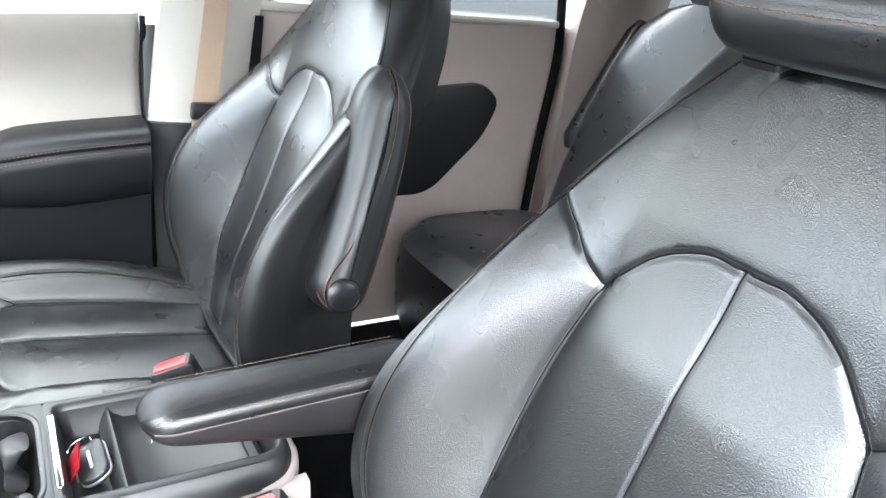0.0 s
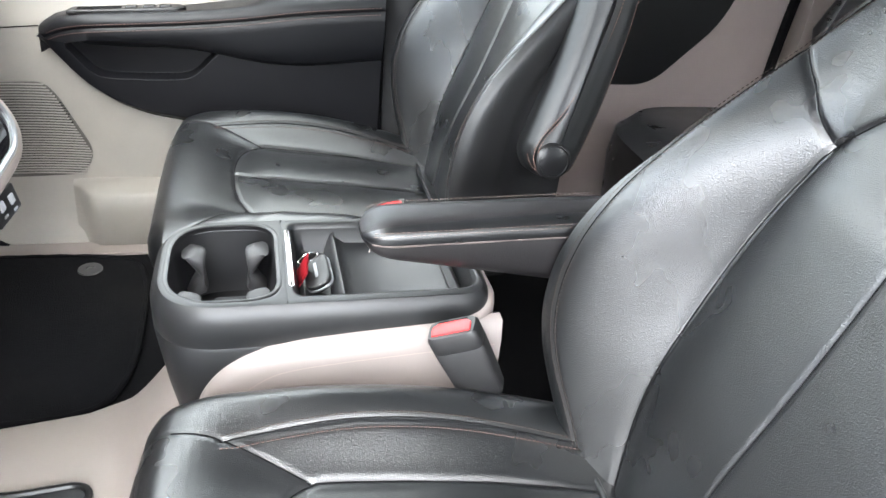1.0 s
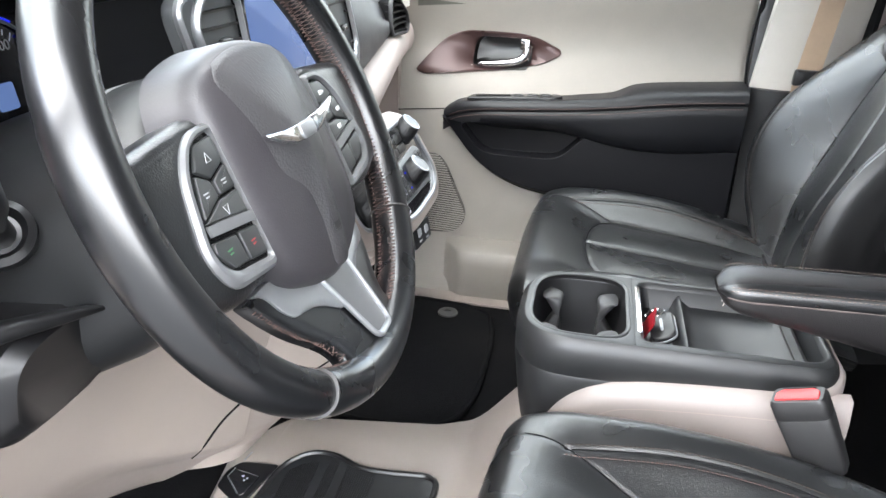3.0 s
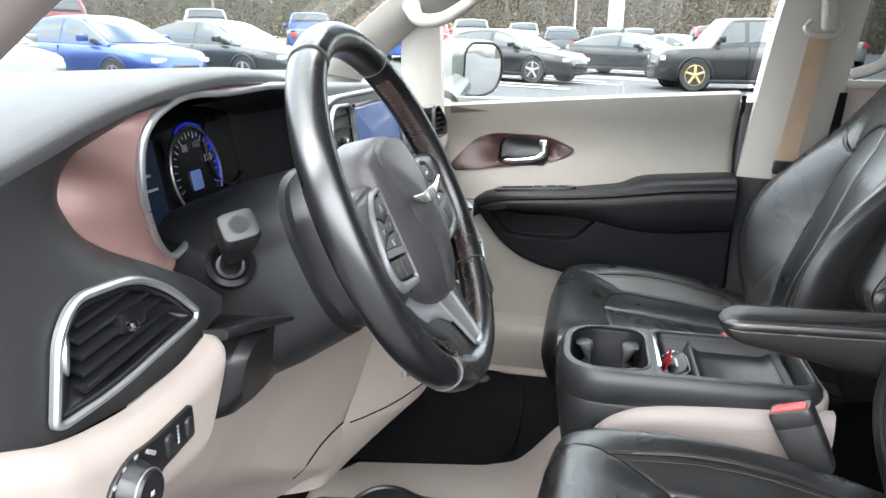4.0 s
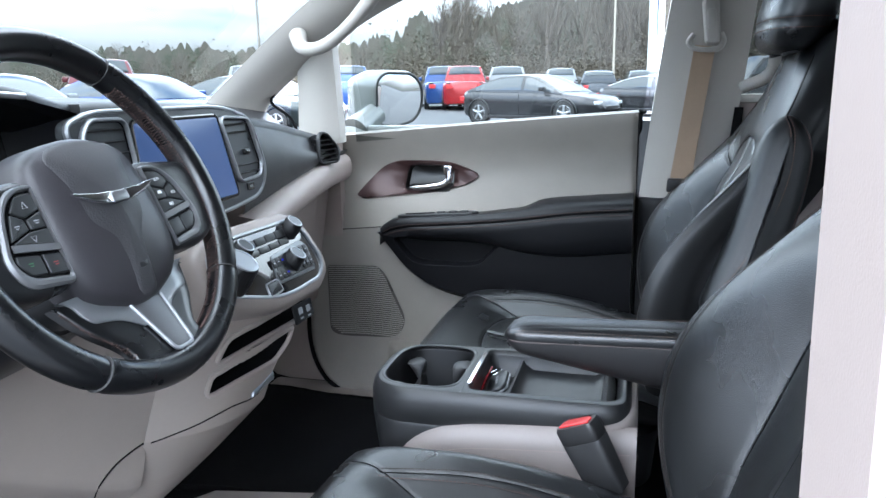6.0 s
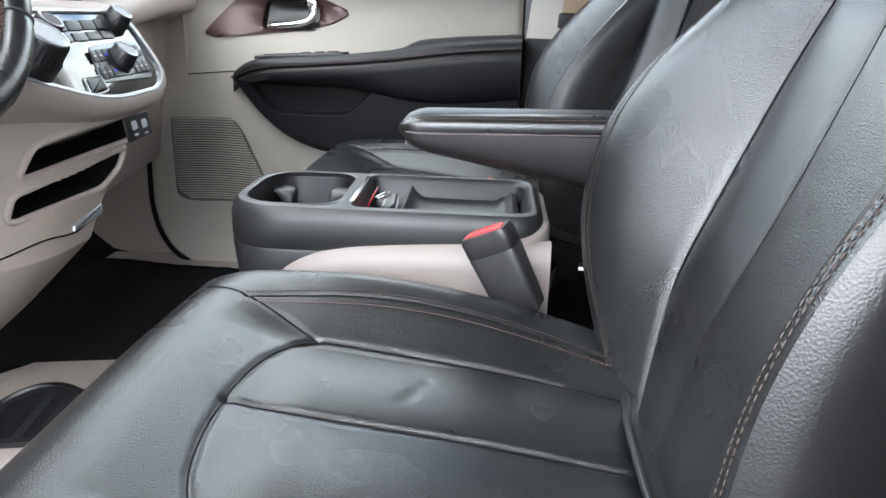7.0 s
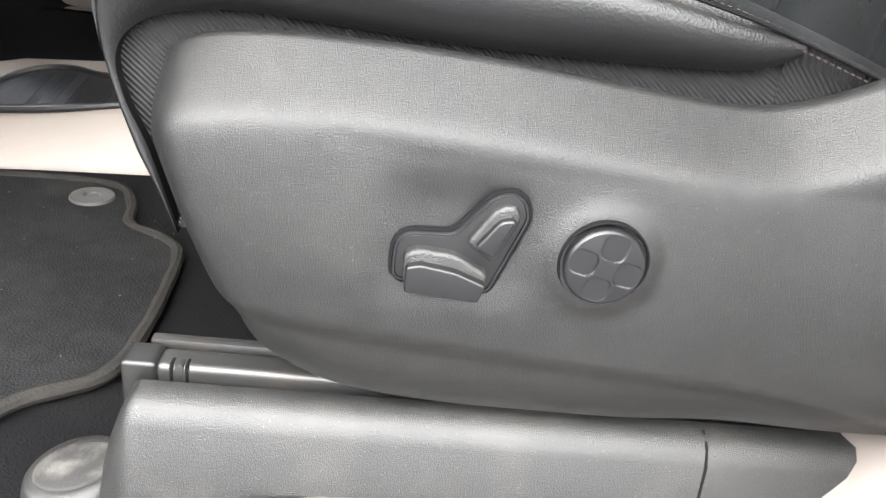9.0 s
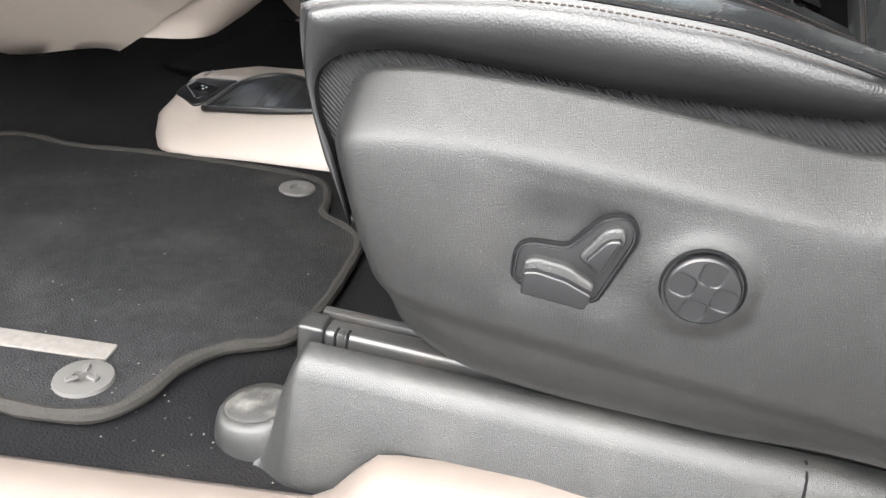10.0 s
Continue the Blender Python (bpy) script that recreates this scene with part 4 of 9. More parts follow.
lean_key = pad("recline_switch", rec, put, 0.0055, 0.0022, PLASTIC_DUSTY, cover, "worn black recline switch", sharp=50)
pad("switch_front", inset(round_poly([(0.0930, 0.7700), (0.1035, 0.7855), (0.1105, 0.7870), (0.1125, 0.7840), (0.1035, 0.7640)], 0.003, 5), 0.0006), put, 0.0095, 0.0014, SATIN_BLACK, lean_key, "smooth black switch face", sharp=50)
turned("knob_ring", [(0.0228, 0.0), (0.0228, 0.0052), (0.0222, 0.0058), (0.0214, 0.0052), (0.0208, 0.001)], put, (0.158, 0.766), DARK, cover, "dark gap round the knob", 48)
turned("lumbar_knob", [(0.0202, 0.0), (0.0202, 0.0076), (0.0198, 0.0088), (0.0188, 0.0096)], put, (0.158, 0.766), SATIN_BLACK, cover, "round four-way lumbar knob", 48)
face = []
for q in np.linspace(1.0, 0.0, 30):
    th = np.linspace(0, 2 * np.pi, 96, endpoint=False)
    fx, fz = 0.0188 * q * np.cos(th), 0.0188 * q * np.sin(th)
    h = 0.0096 + 0.0014 * (1 - q ** 2)
    for k in range(4):
        a = math.radians(78 + 90 * k)
        along, across = fx * math.cos(a) + fz * math.sin(a) - 0.0115, -fx * math.sin(a) + fz * math.cos(a)
        d = (np.abs(along / 0.0058) ** 3.5 + np.abs(across / 0.0058) ** 3.5) ** (1 / 3.5)
        tilt = 1.0 - 0.5 * along / 0.0058
        h = h - 0.0026 * np.clip(smoothstep((1.10 - d) / 0.22), 0, 1) * np.clip(tilt, 0.3, 1.5)
    ring_pts = put(np.stack([0.158 + fx, 0.766 + fz], 1), 0.0)
    ring_pts[:, 1] -= h
    face.append(ring_pts)
loft("knob_face", face, SATIN_BLACK, cover, "worn satin knob face with four finger dimples", 40, caps=False)


# ---- floor, sill and mats ----
def floor_height(x, y):
    z = 0.545 + 0 * x
    ahead = smoothstep((-0.70 - x) / 0.25)
    z = z + 0.22 * ahead
    return z


fx, fy = np.meshgrid(np.linspace(-1.15, 2.6, 90), np.linspace(0.0, 1.60, 40), indexing="ij")
floor = slab_sheet("floor", np.stack([fx, fy, floor_height(fx, fy)], 2), (0, 0, -0.03), CARPET, None, "")
tagged(floor, "black carpeted cabin floor with specks of grit", "floor", kind="structure")

# door sill: beige trim darkened against daylight, with a raised, stepped end
xs = np.linspace(-0.9, 1.3, 150)
rows = []
for yy, zz, zr in ((-0.085, 0.40, 0.40), (-0.085, 0.52, 0.52), (-0.075, 0.535, 0.545), (-0.04, 0.548, 0.572), (-0.005, 0.552, 0.590), (0.012, 0.555, 0.598), (0.022, 0.548, 0.596), (0.026, 0.53, 0.55)):
    k = smoothstep((xs + 0.058) / 0.05)
    shift = 0.021 + 0.16 * np.clip(xs, -0.5, 0.5)
    rows.append(np.stack([xs, yy + (shift if yy > -0.05 else 0 * xs), zz + (zr - zz) * k + 0.13 * smoothstep((xs - 0.275) / 0.16) * (yy > -0.05)], 1))
sill = sheet("door_sill", rows, BEIGE_SILL_TONED, None, "", 60)
tagged(sill, "cream plastic door sill trim toned darker against daylight, scuffed and dusty", "door sill", kind="structure")

# floor mats with a corded edge
def floor_mat(outline, z, label, carpet, edge):
    t = thing("floor_mat", label, "floor mat", (0, 0, 0), "floor mats")
    o = smooth_line(outline, 220, True)
    put = basis((0, 0, z), (1, 0, 0), (0, 1, 0))
    pad("mat_carpet", o, put, 0.010, 0.004, carpet, t, "")
    e = put(o, 0.008)
    d = np.linspace(0, 2 * np.pi, 220)
    tube("corded_edge", e, 0.0062 + 0.0005 * np.sin(d * 40), edge, t, "corded edge", 8, True)
    return t


mat_edge = mat("grey_mat_cord", (0.022, 0.0205, 0.019), 0.95, grain=0.0012, grain_size=0.003, vary=0.3, vary_size=0.02, spec=0.1)
driver_mat = floor_mat([(-0.36, 0.040), (-0.29, 0.038), (-0.24, 0.052), (-0.222, 0.085), (-0.215, 0.13), (-0.192, 0.165), (-0.150, 0.195), (-0.140, 0.25), (-0.142, 0.33), (-0.150, 0.40), (-0.175, 0.43), (-0.215, 0.455), (-0.228, 0.50), (-0.255, 0.545), (-0.32, 0.556), (-0.50, 0.538), (-0.60, 0.515), (-0.72, 0.50), (-0.76, 0.30), (-0.74, 0.08), (-0.55, 0.042)], 0.546, "charcoal carpet driver's floor mat with corded edge and grit", MAT_CARPET, mat_edge)


def grommet(x, y, z, parent):
    put = basis((x, y, z), (1, 0, 0), (0, 1, 0))
    return turned("mat_grommet", [(0.024, 0.0), (0.023, 0.003), (0.016, 0.004), (0.009, 0.0035), (0.008, 0.001), (0.0, 0.0005)], put, (0, 0), mat_ring, parent, "grey plastic grommet", 28)


mat_ring = mat("grey_grommet", (0.05, 0.048, 0.046), 0.6, vary=0.2, vary_size=0.01)
grommet(-0.274, 0.510, 0.556, driver_mat)
g2 = grommet(-0.275, 0.082, 0.556, driver_mat)
put = basis((-0.275, 0.082, 0.560), (1, 0, 0), (0, 1, 0))
for k in range(3):
    a = 2.1 * k + 0.4
    pad("grommet_spoke", round_poly([(-0.002, 0.004), (0.002, 0.004), (0.003, 0.014), (-0.003, 0.014)], 0.001, 3) @ np.array(((math.cos(a), math.sin(a)), (-math.sin(a), math.cos(a)))), put, 0.002, 0.001, mat_ring, g2)
put = basis((-0.335, 0.112, 0.556), (0.99, 0.13, 0), (-0.13, 0.99, 0))
pad("mat_label", round_poly([(-0.06, -0.011), (0.06, -0.011), (0.06, 0.011), (-0.06, 0.011)], 0.003, 4), put, 0.002, 0.0006, mat("faded_label_cloth", (0.085, 0.078, 0.072), 0.9, vary=0.4, vary_size=0.006), driver_mat, "faded light cloth label")
passenger_mat = floor_mat([(-0.78, 0.98), (-0.50, 0.96), (-0.28, 0.97), (-0.22, 1.05), (-0.21, 1.2), (-0.22, 1.36), (-0.27, 1.44), (-0.50, 1.46), (-0.76, 1.44)], 0.546, "black carpet passenger floor mat", CARPET, CARPET)
grommet(-0.33, 1.400, 0.556, passenger_mat)

# grit on mat and carpet
rng = random.Random(4)
gv, gf = [], []
for k in range(150):
    x, y = rng.uniform(-0.62, -0.14), rng.uniform(0.03, 0.52)
    if k % 3 == 0:
        x, y = rng.uniform(-0.30, -0.06), rng.uniform(0.03, 0.12)
    z = 0.5575 if (x < -0.15 and y > 0.06 and x < -0.225 + 0.4 * max(y - 0.1, 0)) else 0.546
    r = rng.uniform(0.0004, 0.0012)
    s = len(gv)
    a = rng.uniform(0, 3)
    gv += [(x + r * math.cos(a), y + r * math.sin(a), z), (x - r * math.sin(a), y + r * math.cos(a), z), (x - r * math.cos(a), y - r * math.sin(a), z), (x + r * math.sin(a), y - r * math.cos(a), z), (x, y, z + r)]
    gf += [(s, s + 1, s + 4), (s + 1, s + 2, s + 4), (s + 2, s + 3, s + 4), (s + 3, s, s + 4)]
grit = obj("grit", gv, gf, mat("pale_grit", (0.075, 0.07, 0.062), 0.9, vary=0.3), None, "")
tagged(grit, "pale grit and crumbs scattered over mat and carpet", "grit", kind="stuff")

# seat rails and their plastic cover
rail = thing("seat_rail", "worn steel seat slide rail with a grey end cap", "seat rail", (0, 0, 0))
box("rail_channel", (-0.075, 0.0885, 0.616), (0.42, 0.108, 0.650), STEEL, rail, "", 0.005, 4)
box("upper_rail", (-0.084, 0.112, 0.640), (0.42, 0.120, 0.6515), STEEL, rail, "", 0.002)
box("end_cap", (-0.094, 0.0870, 0.614), (-0.0735, 0.109, 0.6515), mat("grey_cap_plastic", (0.010, 0.010, 0.010), 0.36, vary=0.1), rail, "grey plastic end cap", 0.003, 3)
box("cap_notch", (-0.087, 0.0862, 0.624), (-0.083, 0.0875, 0.627), DARK, rail, "", 0.0002)
for dx in (-0.0665, -0.0575):
    box("latch_slot", (dx, 0.0879, 0.632), (dx + 0.0026, 0.0975, 0.6504), DARK, rail, "dark latch slot", 0.0015)
box("latch_plate", (-0.0635, 0.0876, 0.633), (-0.0580, 0.0965, 0.6510), STEEL, rail, "", 0.002)
box("inner_rail", (-0.08, 0.54, 0.575), (0.40, 0.58, 0.63), STEEL, rail, "", 0.003)
box("rail_foot", (-0.06, 0.095, 0.545), (-0.02, 0.125, 0.634), STEEL, rail, "", 0.003)

rows = []
for s in np.linspace(0, 1, 200):
    x = -0.112 + 0.582 * s
    nose = smoothstep((x + 0.112) / 0.014)
    up = smoothstep((x + 0.112) / 0.034)
    top = 0.547 + 0.034 * nose + 0.065 * up
    yo = 0.060 - 0.012 * up
    rows.append([(x, yo - 0.010, 0.545), (x, yo - 0.004, 0.548 + 0.3 * (top - 0.548)), (x, yo + 0.006, top - 0.014), (x, yo + 0.011, top - 0.005), (x, yo + 0.018, top), (x, yo + 0.030 + 0.022 * (1 - up), top + 0.001), (x, yo + 0.034 + 0.026 * (1 - up), top - 0.006), (x, yo + 0.035 + 0.027 * (1 - up), 0.548)])
cov = thing("rail_cover", "scuffed dusty black plastic seat rail cover", "trim", (0, 0, 0))
sheet("cover_shell", rows, PLASTIC_DUSTY, cov, "", 50)
tube("cover_joint", [(0.254, 0.0385, 0.548), (0.254, 0.0445, 0.572), (0.254, 0.0545, 0.632), (0.254, 0.0605, 0.6415), (0.254, 0.0705, 0.6465)], 0.0014, DARK, cov, "", 5)
put = basis((-0.124, 0.083, 0.5745), (1, 0.25, 0.16), (-0.25, 1, 0.06))
cap = np.stack([0.024 * np.cos(np.linspace(0, 2 * np.pi, 36, endpoint=False)), 0.017 * np.sin(np.linspace(0, 2 * np.pi, 36, endpoint=False))], 1)
dusty_cap = mat("dust_caked_plastic", (0.011, 0.0105, 0.010), 0.75, grain=0.0004, grain_size=0.002, vary=0.3, vary_size=0.02, dirt=(0.075, 0.071, 0.065), dirt_size=0.018, dirt_amount=0.9)
loft("bolt_boss", [put(cap * (k, 1.25 * k), h) for k, h in ((1.62, -0.029), (1.52, -0.020), (1.42, -0.012), (1.32, -0.006), (1.20, -0.0025), (0.95, -0.002))], PLASTIC_DUSTY, cov, "low oval boss under the bolt cap", 60)
pad("bolt_cap", cap * (1.05, 1.15), put, 0.0035, 0.002, dusty_cap, cov, "dust-caked oval bolt cap", base=-0.004, dome=0.001)


# ---- centre console ----
console = thing("centre_console", "black and beige floor console with cup holders and open tray", "console", (0, 0, 0))


def cbox(x0, x1, y0, y1, r, count=14):
    return round_poly([(x0, y0), (x1, y0), (x1, y1), (x0, y1)], r, count)


CX0, CX1, CY0, CY1 = -0.118, 0.286, 0.692, 0.908
flat = basis((0, 0, 0), (1, 0, 0), (0, 1, 0))
o = cbox(CX0, CX1, CY0, CY1, [0.085, 0.045, 0.045, 0.085])
rings = []
for z, grow, lean in ((0.560, -0.020, 0.030), (0.68, -0.012, 0.022), (0.80, -0.002, 0.008), (0.878, 0.0, 0.0), (0.882, -0.0015, 0.0), (0.886, 0.0, 0.0), (0.915, 0.0, 0.0), (0.928, -0.004, 0.0), (0.934, -0.010, 0.0)):
    q = inset(o, -grow).copy()
    q[:, 0] += lean * np.clip((CX0 + 0.2 - q[:, 0]) / 0.2, 0, 1)
    rings.append(flat(q, z))
loft("console_body", rings, PLASTIC_SOFT, console, "black grained plastic body", 40, caps=False)

# top deck, with a cup holder well and a tray sunk into it
cup = cbox(-0.100, 0.030, 0.712, 0.888, [0.064, 0.042, 0.042, 0.064])
tray = cbox(0.046, 0.270, 0.716, 0.886, [0.016, 0.03, 0.03, 0.016])
deck_outer = inset(o, 0.010)


def deck(name, x0, x1, hole, height):
    """The part of the deck between x0 and x1, round one hole."""
    c = hole.mean(0)
    a = np.arctan2(hole[:, 1] - c[1], hole[:, 0] - c[0])
    order = np.argsort(a)
    h = hole[order]
    edge = []
    for p in h:
        d = (p - c) / np.linalg.norm(p - c)
        lo, hi = 0.0, 0.6
        for _ in range(30):
            mid = (lo + hi) / 2
            q = c + d * mid
            inside = x0 <= q[0] <= x1 and point_in(deck_outer, q)
            lo, hi = (mid, hi) if inside else (lo, mid)
        edge.append(c + d * lo)
    edge = np.array(edge)
    mid = h + (edge - h) * 0.35
    return loft(name, [flat(edge, height), flat(mid, height + 0.0015), flat(h, height), flat(inset(h, 0.003), height - 0.006)], PLASTIC_SOFT, console, "", 60, caps=False)


deck("cup_deck", -0.2, 0.038, cup, 0.934)
deck("tray_deck", 0.038, 0.4, tray, 0.934)
dish("cup_well", inset(cup, 0.003), flat, 0.085, SATIN_BLACK, console, "deep black cup holder well", base=0.928, shrink=0.86)
frame_strip("cup_rim", inset(cup, -0.004), inset(cup, 0.003), flat, 0.003, SATIN_BLACK, console, "", base=0.933, drop=0.004)
mat_finger = mat("grey_black_rubber", (0.030, 0.030, 0.031), 0.5, vary=0.1)
for y in (0.745, 0.855):
    for x, s in ((-0.088, 1), (0.020, -1)):
        rings = [ring((x + s * 0.026 * math.sin(t), y, 0.918 - 0.030 + 0.030 * math.cos(t)), 0.018, 0.004 + 0.011 * math.sin(t), (0, 1, 0), (s * math.cos(t), 0, math.sin(t)), 2.5, 20) for t in np.linspace(0.25, 2.7, 12)]
        loft("cup_finger", rings, mat_finger, console, "soft grey-black cup gripping finger")
box("cup_divider", (-0.05, 0.788, 0.848), (-0.005, 0.812, 0.875), PLASTIC_SOFT, console, "", 0.006)
dish("tray_pan", inset(tray, 0.003), flat, 0.034, PLASTIC_SOFT, console, "shallow grained rubber tray", base=0.928, shrink=0.92)
bridge = [[(x, y, 0.897 + h) for x, h in ((0.094, 0.0), (0.099, 0.016), (0.103, 0.025), (0.106, 0.026), (0.110, 0.018), (0.122, 0.010), (0.16, 0.009), (0.225, 0.009), (0.236, 0.016), (0.240, 0.015), (0.247, 0.022), (0.251, 0.021), (0.262, 0.0))] for y in np.linspace(0.722, 0.880, 10)]
sheet("tray_liner", bridge, PLASTIC_SOFT, console, "rubber tray liner with a raised divider", 50)
strip = round_poly([(0.0405, 0.735), (0.0475, 0.735), (0.0475, 0.868), (0.0405, 0.868)], 0.003, 5)
pad("tray_trim", strip, flat, 0.003, 0.0012, CHROME, console, "bright silver trim strip", base=0.934)
# pale side panels with their curved upper edge
for y, sgn, nm in ((CY0, -1, 1), (CY1, 1, 2)):
    top = interp([(-0.10, 0.66), (-0.085, 0.76), (-0.065, 0.82), (-0.04, 0.855), (0.0, 0.878), (0.05, 0.889), (0.12, 0.895), (0.24, 0.902), (0.29, 0.905)])
    xs = np.linspace(-0.10, 0.292, 70)
    rows = []
    for s in np.linspace(0, 1, 12):
        edge = 0.006 * smoothstep((1 - s) / 0.10) + 0.004
        rows.append([(x, y + sgn * edge + sgn * 0.004, 0.60 + (float(top(x)) - 0.60) * s) for x in xs])
    rows.append([(x, y - sgn * 0.006, float(top(x)) + 0.002) for x in xs])
    sp = sheet("side_panel", rows, CONSOLE_BEIGE, console, "pale beige side panel", 70)
    rows2 = [[(x, y + sgn * 0.0158, float(top(x)) - d) for x in np.linspace(-0.03, 0.284, 40)] for d in (0.030, 0.0312)]
    sheet("panel_seam", [[(p[0], p[1] - sgn * 0.0012, p[2] - 0.012 * smoothstep((0.03 - p[0]) / 0.06)) for p in r] for r in rows2], TAUPE, sp)
rim_out = inset(o, -0.007)
tail = rim_out[rim_out[:, 0] > 0.236]
tail = tail[np.argsort(tail[:, 1])]
tail = resample(tail, 50)
ends = []
for px_, py_ in tail:
    zt = float(np.interp(px_, (0.236, 0.27, 0.293), (0.903, 0.912, 0.922)))
    back = np.array(((CX1 + CX0) / 2 + 0.1, (CY0 + CY1) / 2)) - (px_, py_)
    back /= np.linalg.norm(back)
    ends.append([(px_, py_, 0.60), (px_, py_, zt - 0.012), (px_ + 0.001 * back[0], py_ + 0.001 * back[1], zt - 0.004), (px_ + 0.004 * back[0], py_ + 0.004 * back[1], zt), (px_ + 0.012 * back[0], py_ + 0.012 * back[1], zt + 0.001)])
sheet("rear_panel", ends, CONSOLE_BEIGE, console, "pale beige rear panel", 60)


# ---- things in and beside the console ----
fob = thing("key_fob", "black car key fob with bright edge on a ring", "key", (0, 0, 0))
put = basis((0.079, 0.792, 0.914), (0.05, -1.0, -0.10), (0.88, 0.0, 0.46))
fo = round_poly([(-0.029, -0.017), (0.024, -0.017), (0.030, 0.0), (0.024, 0.017), (-0.029, 0.017)], 0.010, 6)
pad("fob_case", fo, put, 0.006, 0.003, PLASTIC_SOFT, fob, "")
pad("fob_edge", inset(fo, -0.0010), put, 0.003, 0.001, SILVER, fob, "bright metal edge", base=-0.003)
pad("fob_back", inset(fo, 0.001), put, 0.004, 0.001, SATIN_BLACK, fob, "", base=-0.0065)
pad("fob_mark", round_poly([(-0.016, -0.002), (0.012, -0.002), (0.012, 0.002), (-0.016, 0.002)], 0.0015, 3), put, 0.0006, 0.0002, SILVER, fob, "small silver mark", base=0.006)
t = np.linspace(0, 2 * np.pi, 40, endpoint=False)
tube("key_ring", np.stack([0.068 + 0.012 * np.cos(t), 0.818 + 0.010 * np.sin(t), 0.922 + 0.006 * np.cos(t)], 1), 0.0009, CHROME, fob, "steel key ring", 6, True)
tag = thing("key_tag", "small red plastic key tag with dark printed bars", "key tag", (0, 0, 0))
put = basis((0.058, 0.790, 0.919), (0.10, 0.93, 0.20), (0.35, -0.22, 0.87))
pad("tag_plate", round_poly([(-0.019, -0.018), (0.019, -0.018), (0.019, 0.018), (-0.019, 0.018)], 0.002, 4), put, 0.0022, 0.0008, RED_TAG, tag, "")
for k, (w, y) in enumerate(((0.016, 0.011), (0.018, 0.004), (0.013, -0.003), (0.017, -0.010))):
    pad("tag_print", round_poly([(-w, y - 0.0014), (w, y - 0.0014), (w, y + 0.0014), (-w, y + 0.0014)], 0.0004, 2), put, 0.0004, 0.0001, DARK, tag, "dark printed bar", base=0.0022)


buckle_black = mat("scuffed_buckle_plastic", (0.013, 0.013, 0.0135), 0.42, vary=0.2, specks=0.2)


def buckle(base_at, top_at, wide, label):
    b = thing("seat_belt_buckle", label, "seat belt buckle", (0, 0, 0), "seat belt buckles")
    p0, p1 = np.array(base_at, float), np.array(top_at, float)
    up = (p1 - p0) / np.linalg.norm(p1 - p0)
    ea = np.array(wide, float)
    ea -= up * (ea @ up)
    ea /= np.linalg.norm(ea)
    eb = np.cross(up, ea)
    rings = [ring(p0 + (p1 - p0) * s, a, c, ea, eb, 5.5, 48) for s, a, c in ((0, 0.020, 0.011), (0.05, 0.026, 0.0145), (0.3, 0.028, 0.0155), (0.75, 0.030, 0.0165), (0.765, 0.0292, 0.0158), (0.78, 0.030, 0.0165), (0.96, 0.030, 0.0165), (1.0, 0.0275, 0.0145))]
    loft("buckle_case", rings, buckle_black, b, "black plastic case", 40)
    put = basis(p1, ea, eb)
    red = round_poly([(-0.0235, -0.0095), (0.0235, -0.0095), (0.0235, 0.0035), (0.017, 0.0095), (-0.017, 0.0095), (-0.0235, 0.0035)], 0.0015, 4)
    pad("release_button", red, put, 0.0022, 0.001, RED, b, "red release button", base=-0.0005)
    box_pts = round_poly([(-0.018, 0.0105), (0.018, 0.0105), (0.018, 0.0128), (-0.018, 0.0128)], 0.0008, 3)
    pad("tongue_slot", box_pts, put, 0.0006, 0.0002, DARK, b, "")
    tube("buckle_stalk", [p0 + up * 0.01, p0 - up * 0.06, p0 - up * 0.12 + np.array((0, 0, -0.01))], 0.008, SATIN_BLACK, b, "", 10)
    return b


buckle((0.262, 0.632, 0.842), (0.213, 0.636, 0.936), (0.75, -0.35, 0.45), "black seat belt buckle with red button, beside the driver's cushion")
buckle((0.240, 0.985, 0.825), (0.200, 0.985, 0.905), (0.75, -0.35, 0.45), "black seat belt buckle with red button, beside the passenger cushion")


# ---- steering wheel and column ----
WC, WA = np.array((-0.281, 0.380, 1.254)), radians(25)
WN, W1, W2 = np.array((math.cos(WA), 0, math.sin(WA))), np.array((0, 1.0, 0)), np.array((-math.sin(WA), 0, math.cos(WA)))


def wp(a, b, h=0.0):
    return WC + a * W1 + b * W2 + h * WN


wheel = thing("steering_wheel", "black leather-wrapped steering wheel with worn stitching and silver trim", "steering wheel", (0, 0, 0))
wput = basis(WC, W1, W2)
WR = 0.190
RIM_WORN = mat("worn_rim_edge", (0.035, 0.034, 0.034), 0.5, vary=0.4, vary_size=0.01)
RIM_LEATHER = mat("polished_rim_leather", (0.0034, 0.0036, 0.0042), 0.28, spec=0.8, grain=0.00002, grain_size=0.0012, cells=True, wave=0.0001, wave_size=0.06, vary=0.2, rough_vary=0.1)


def rim_arc(name, a0, a1, r, material, label=""):
    rings = []
    count = max(int(abs(a1 - a0) / 3), 6)
    for k, a in enumerate(np.radians(np.linspace(a0, a1, count))):
        c = wp(WR * math.cos(a), WR * math.sin(a))
        out = math.cos(a) * W1 + math.sin(a) * W2
        e = 1.0 if 0 < k < count - 1 else 0.93
        rings.append(ring(c, r * e, r * 1.12 * e, out, WN, 2.2, 28))
    return loft(name, rings, material, wheel, label, 50)


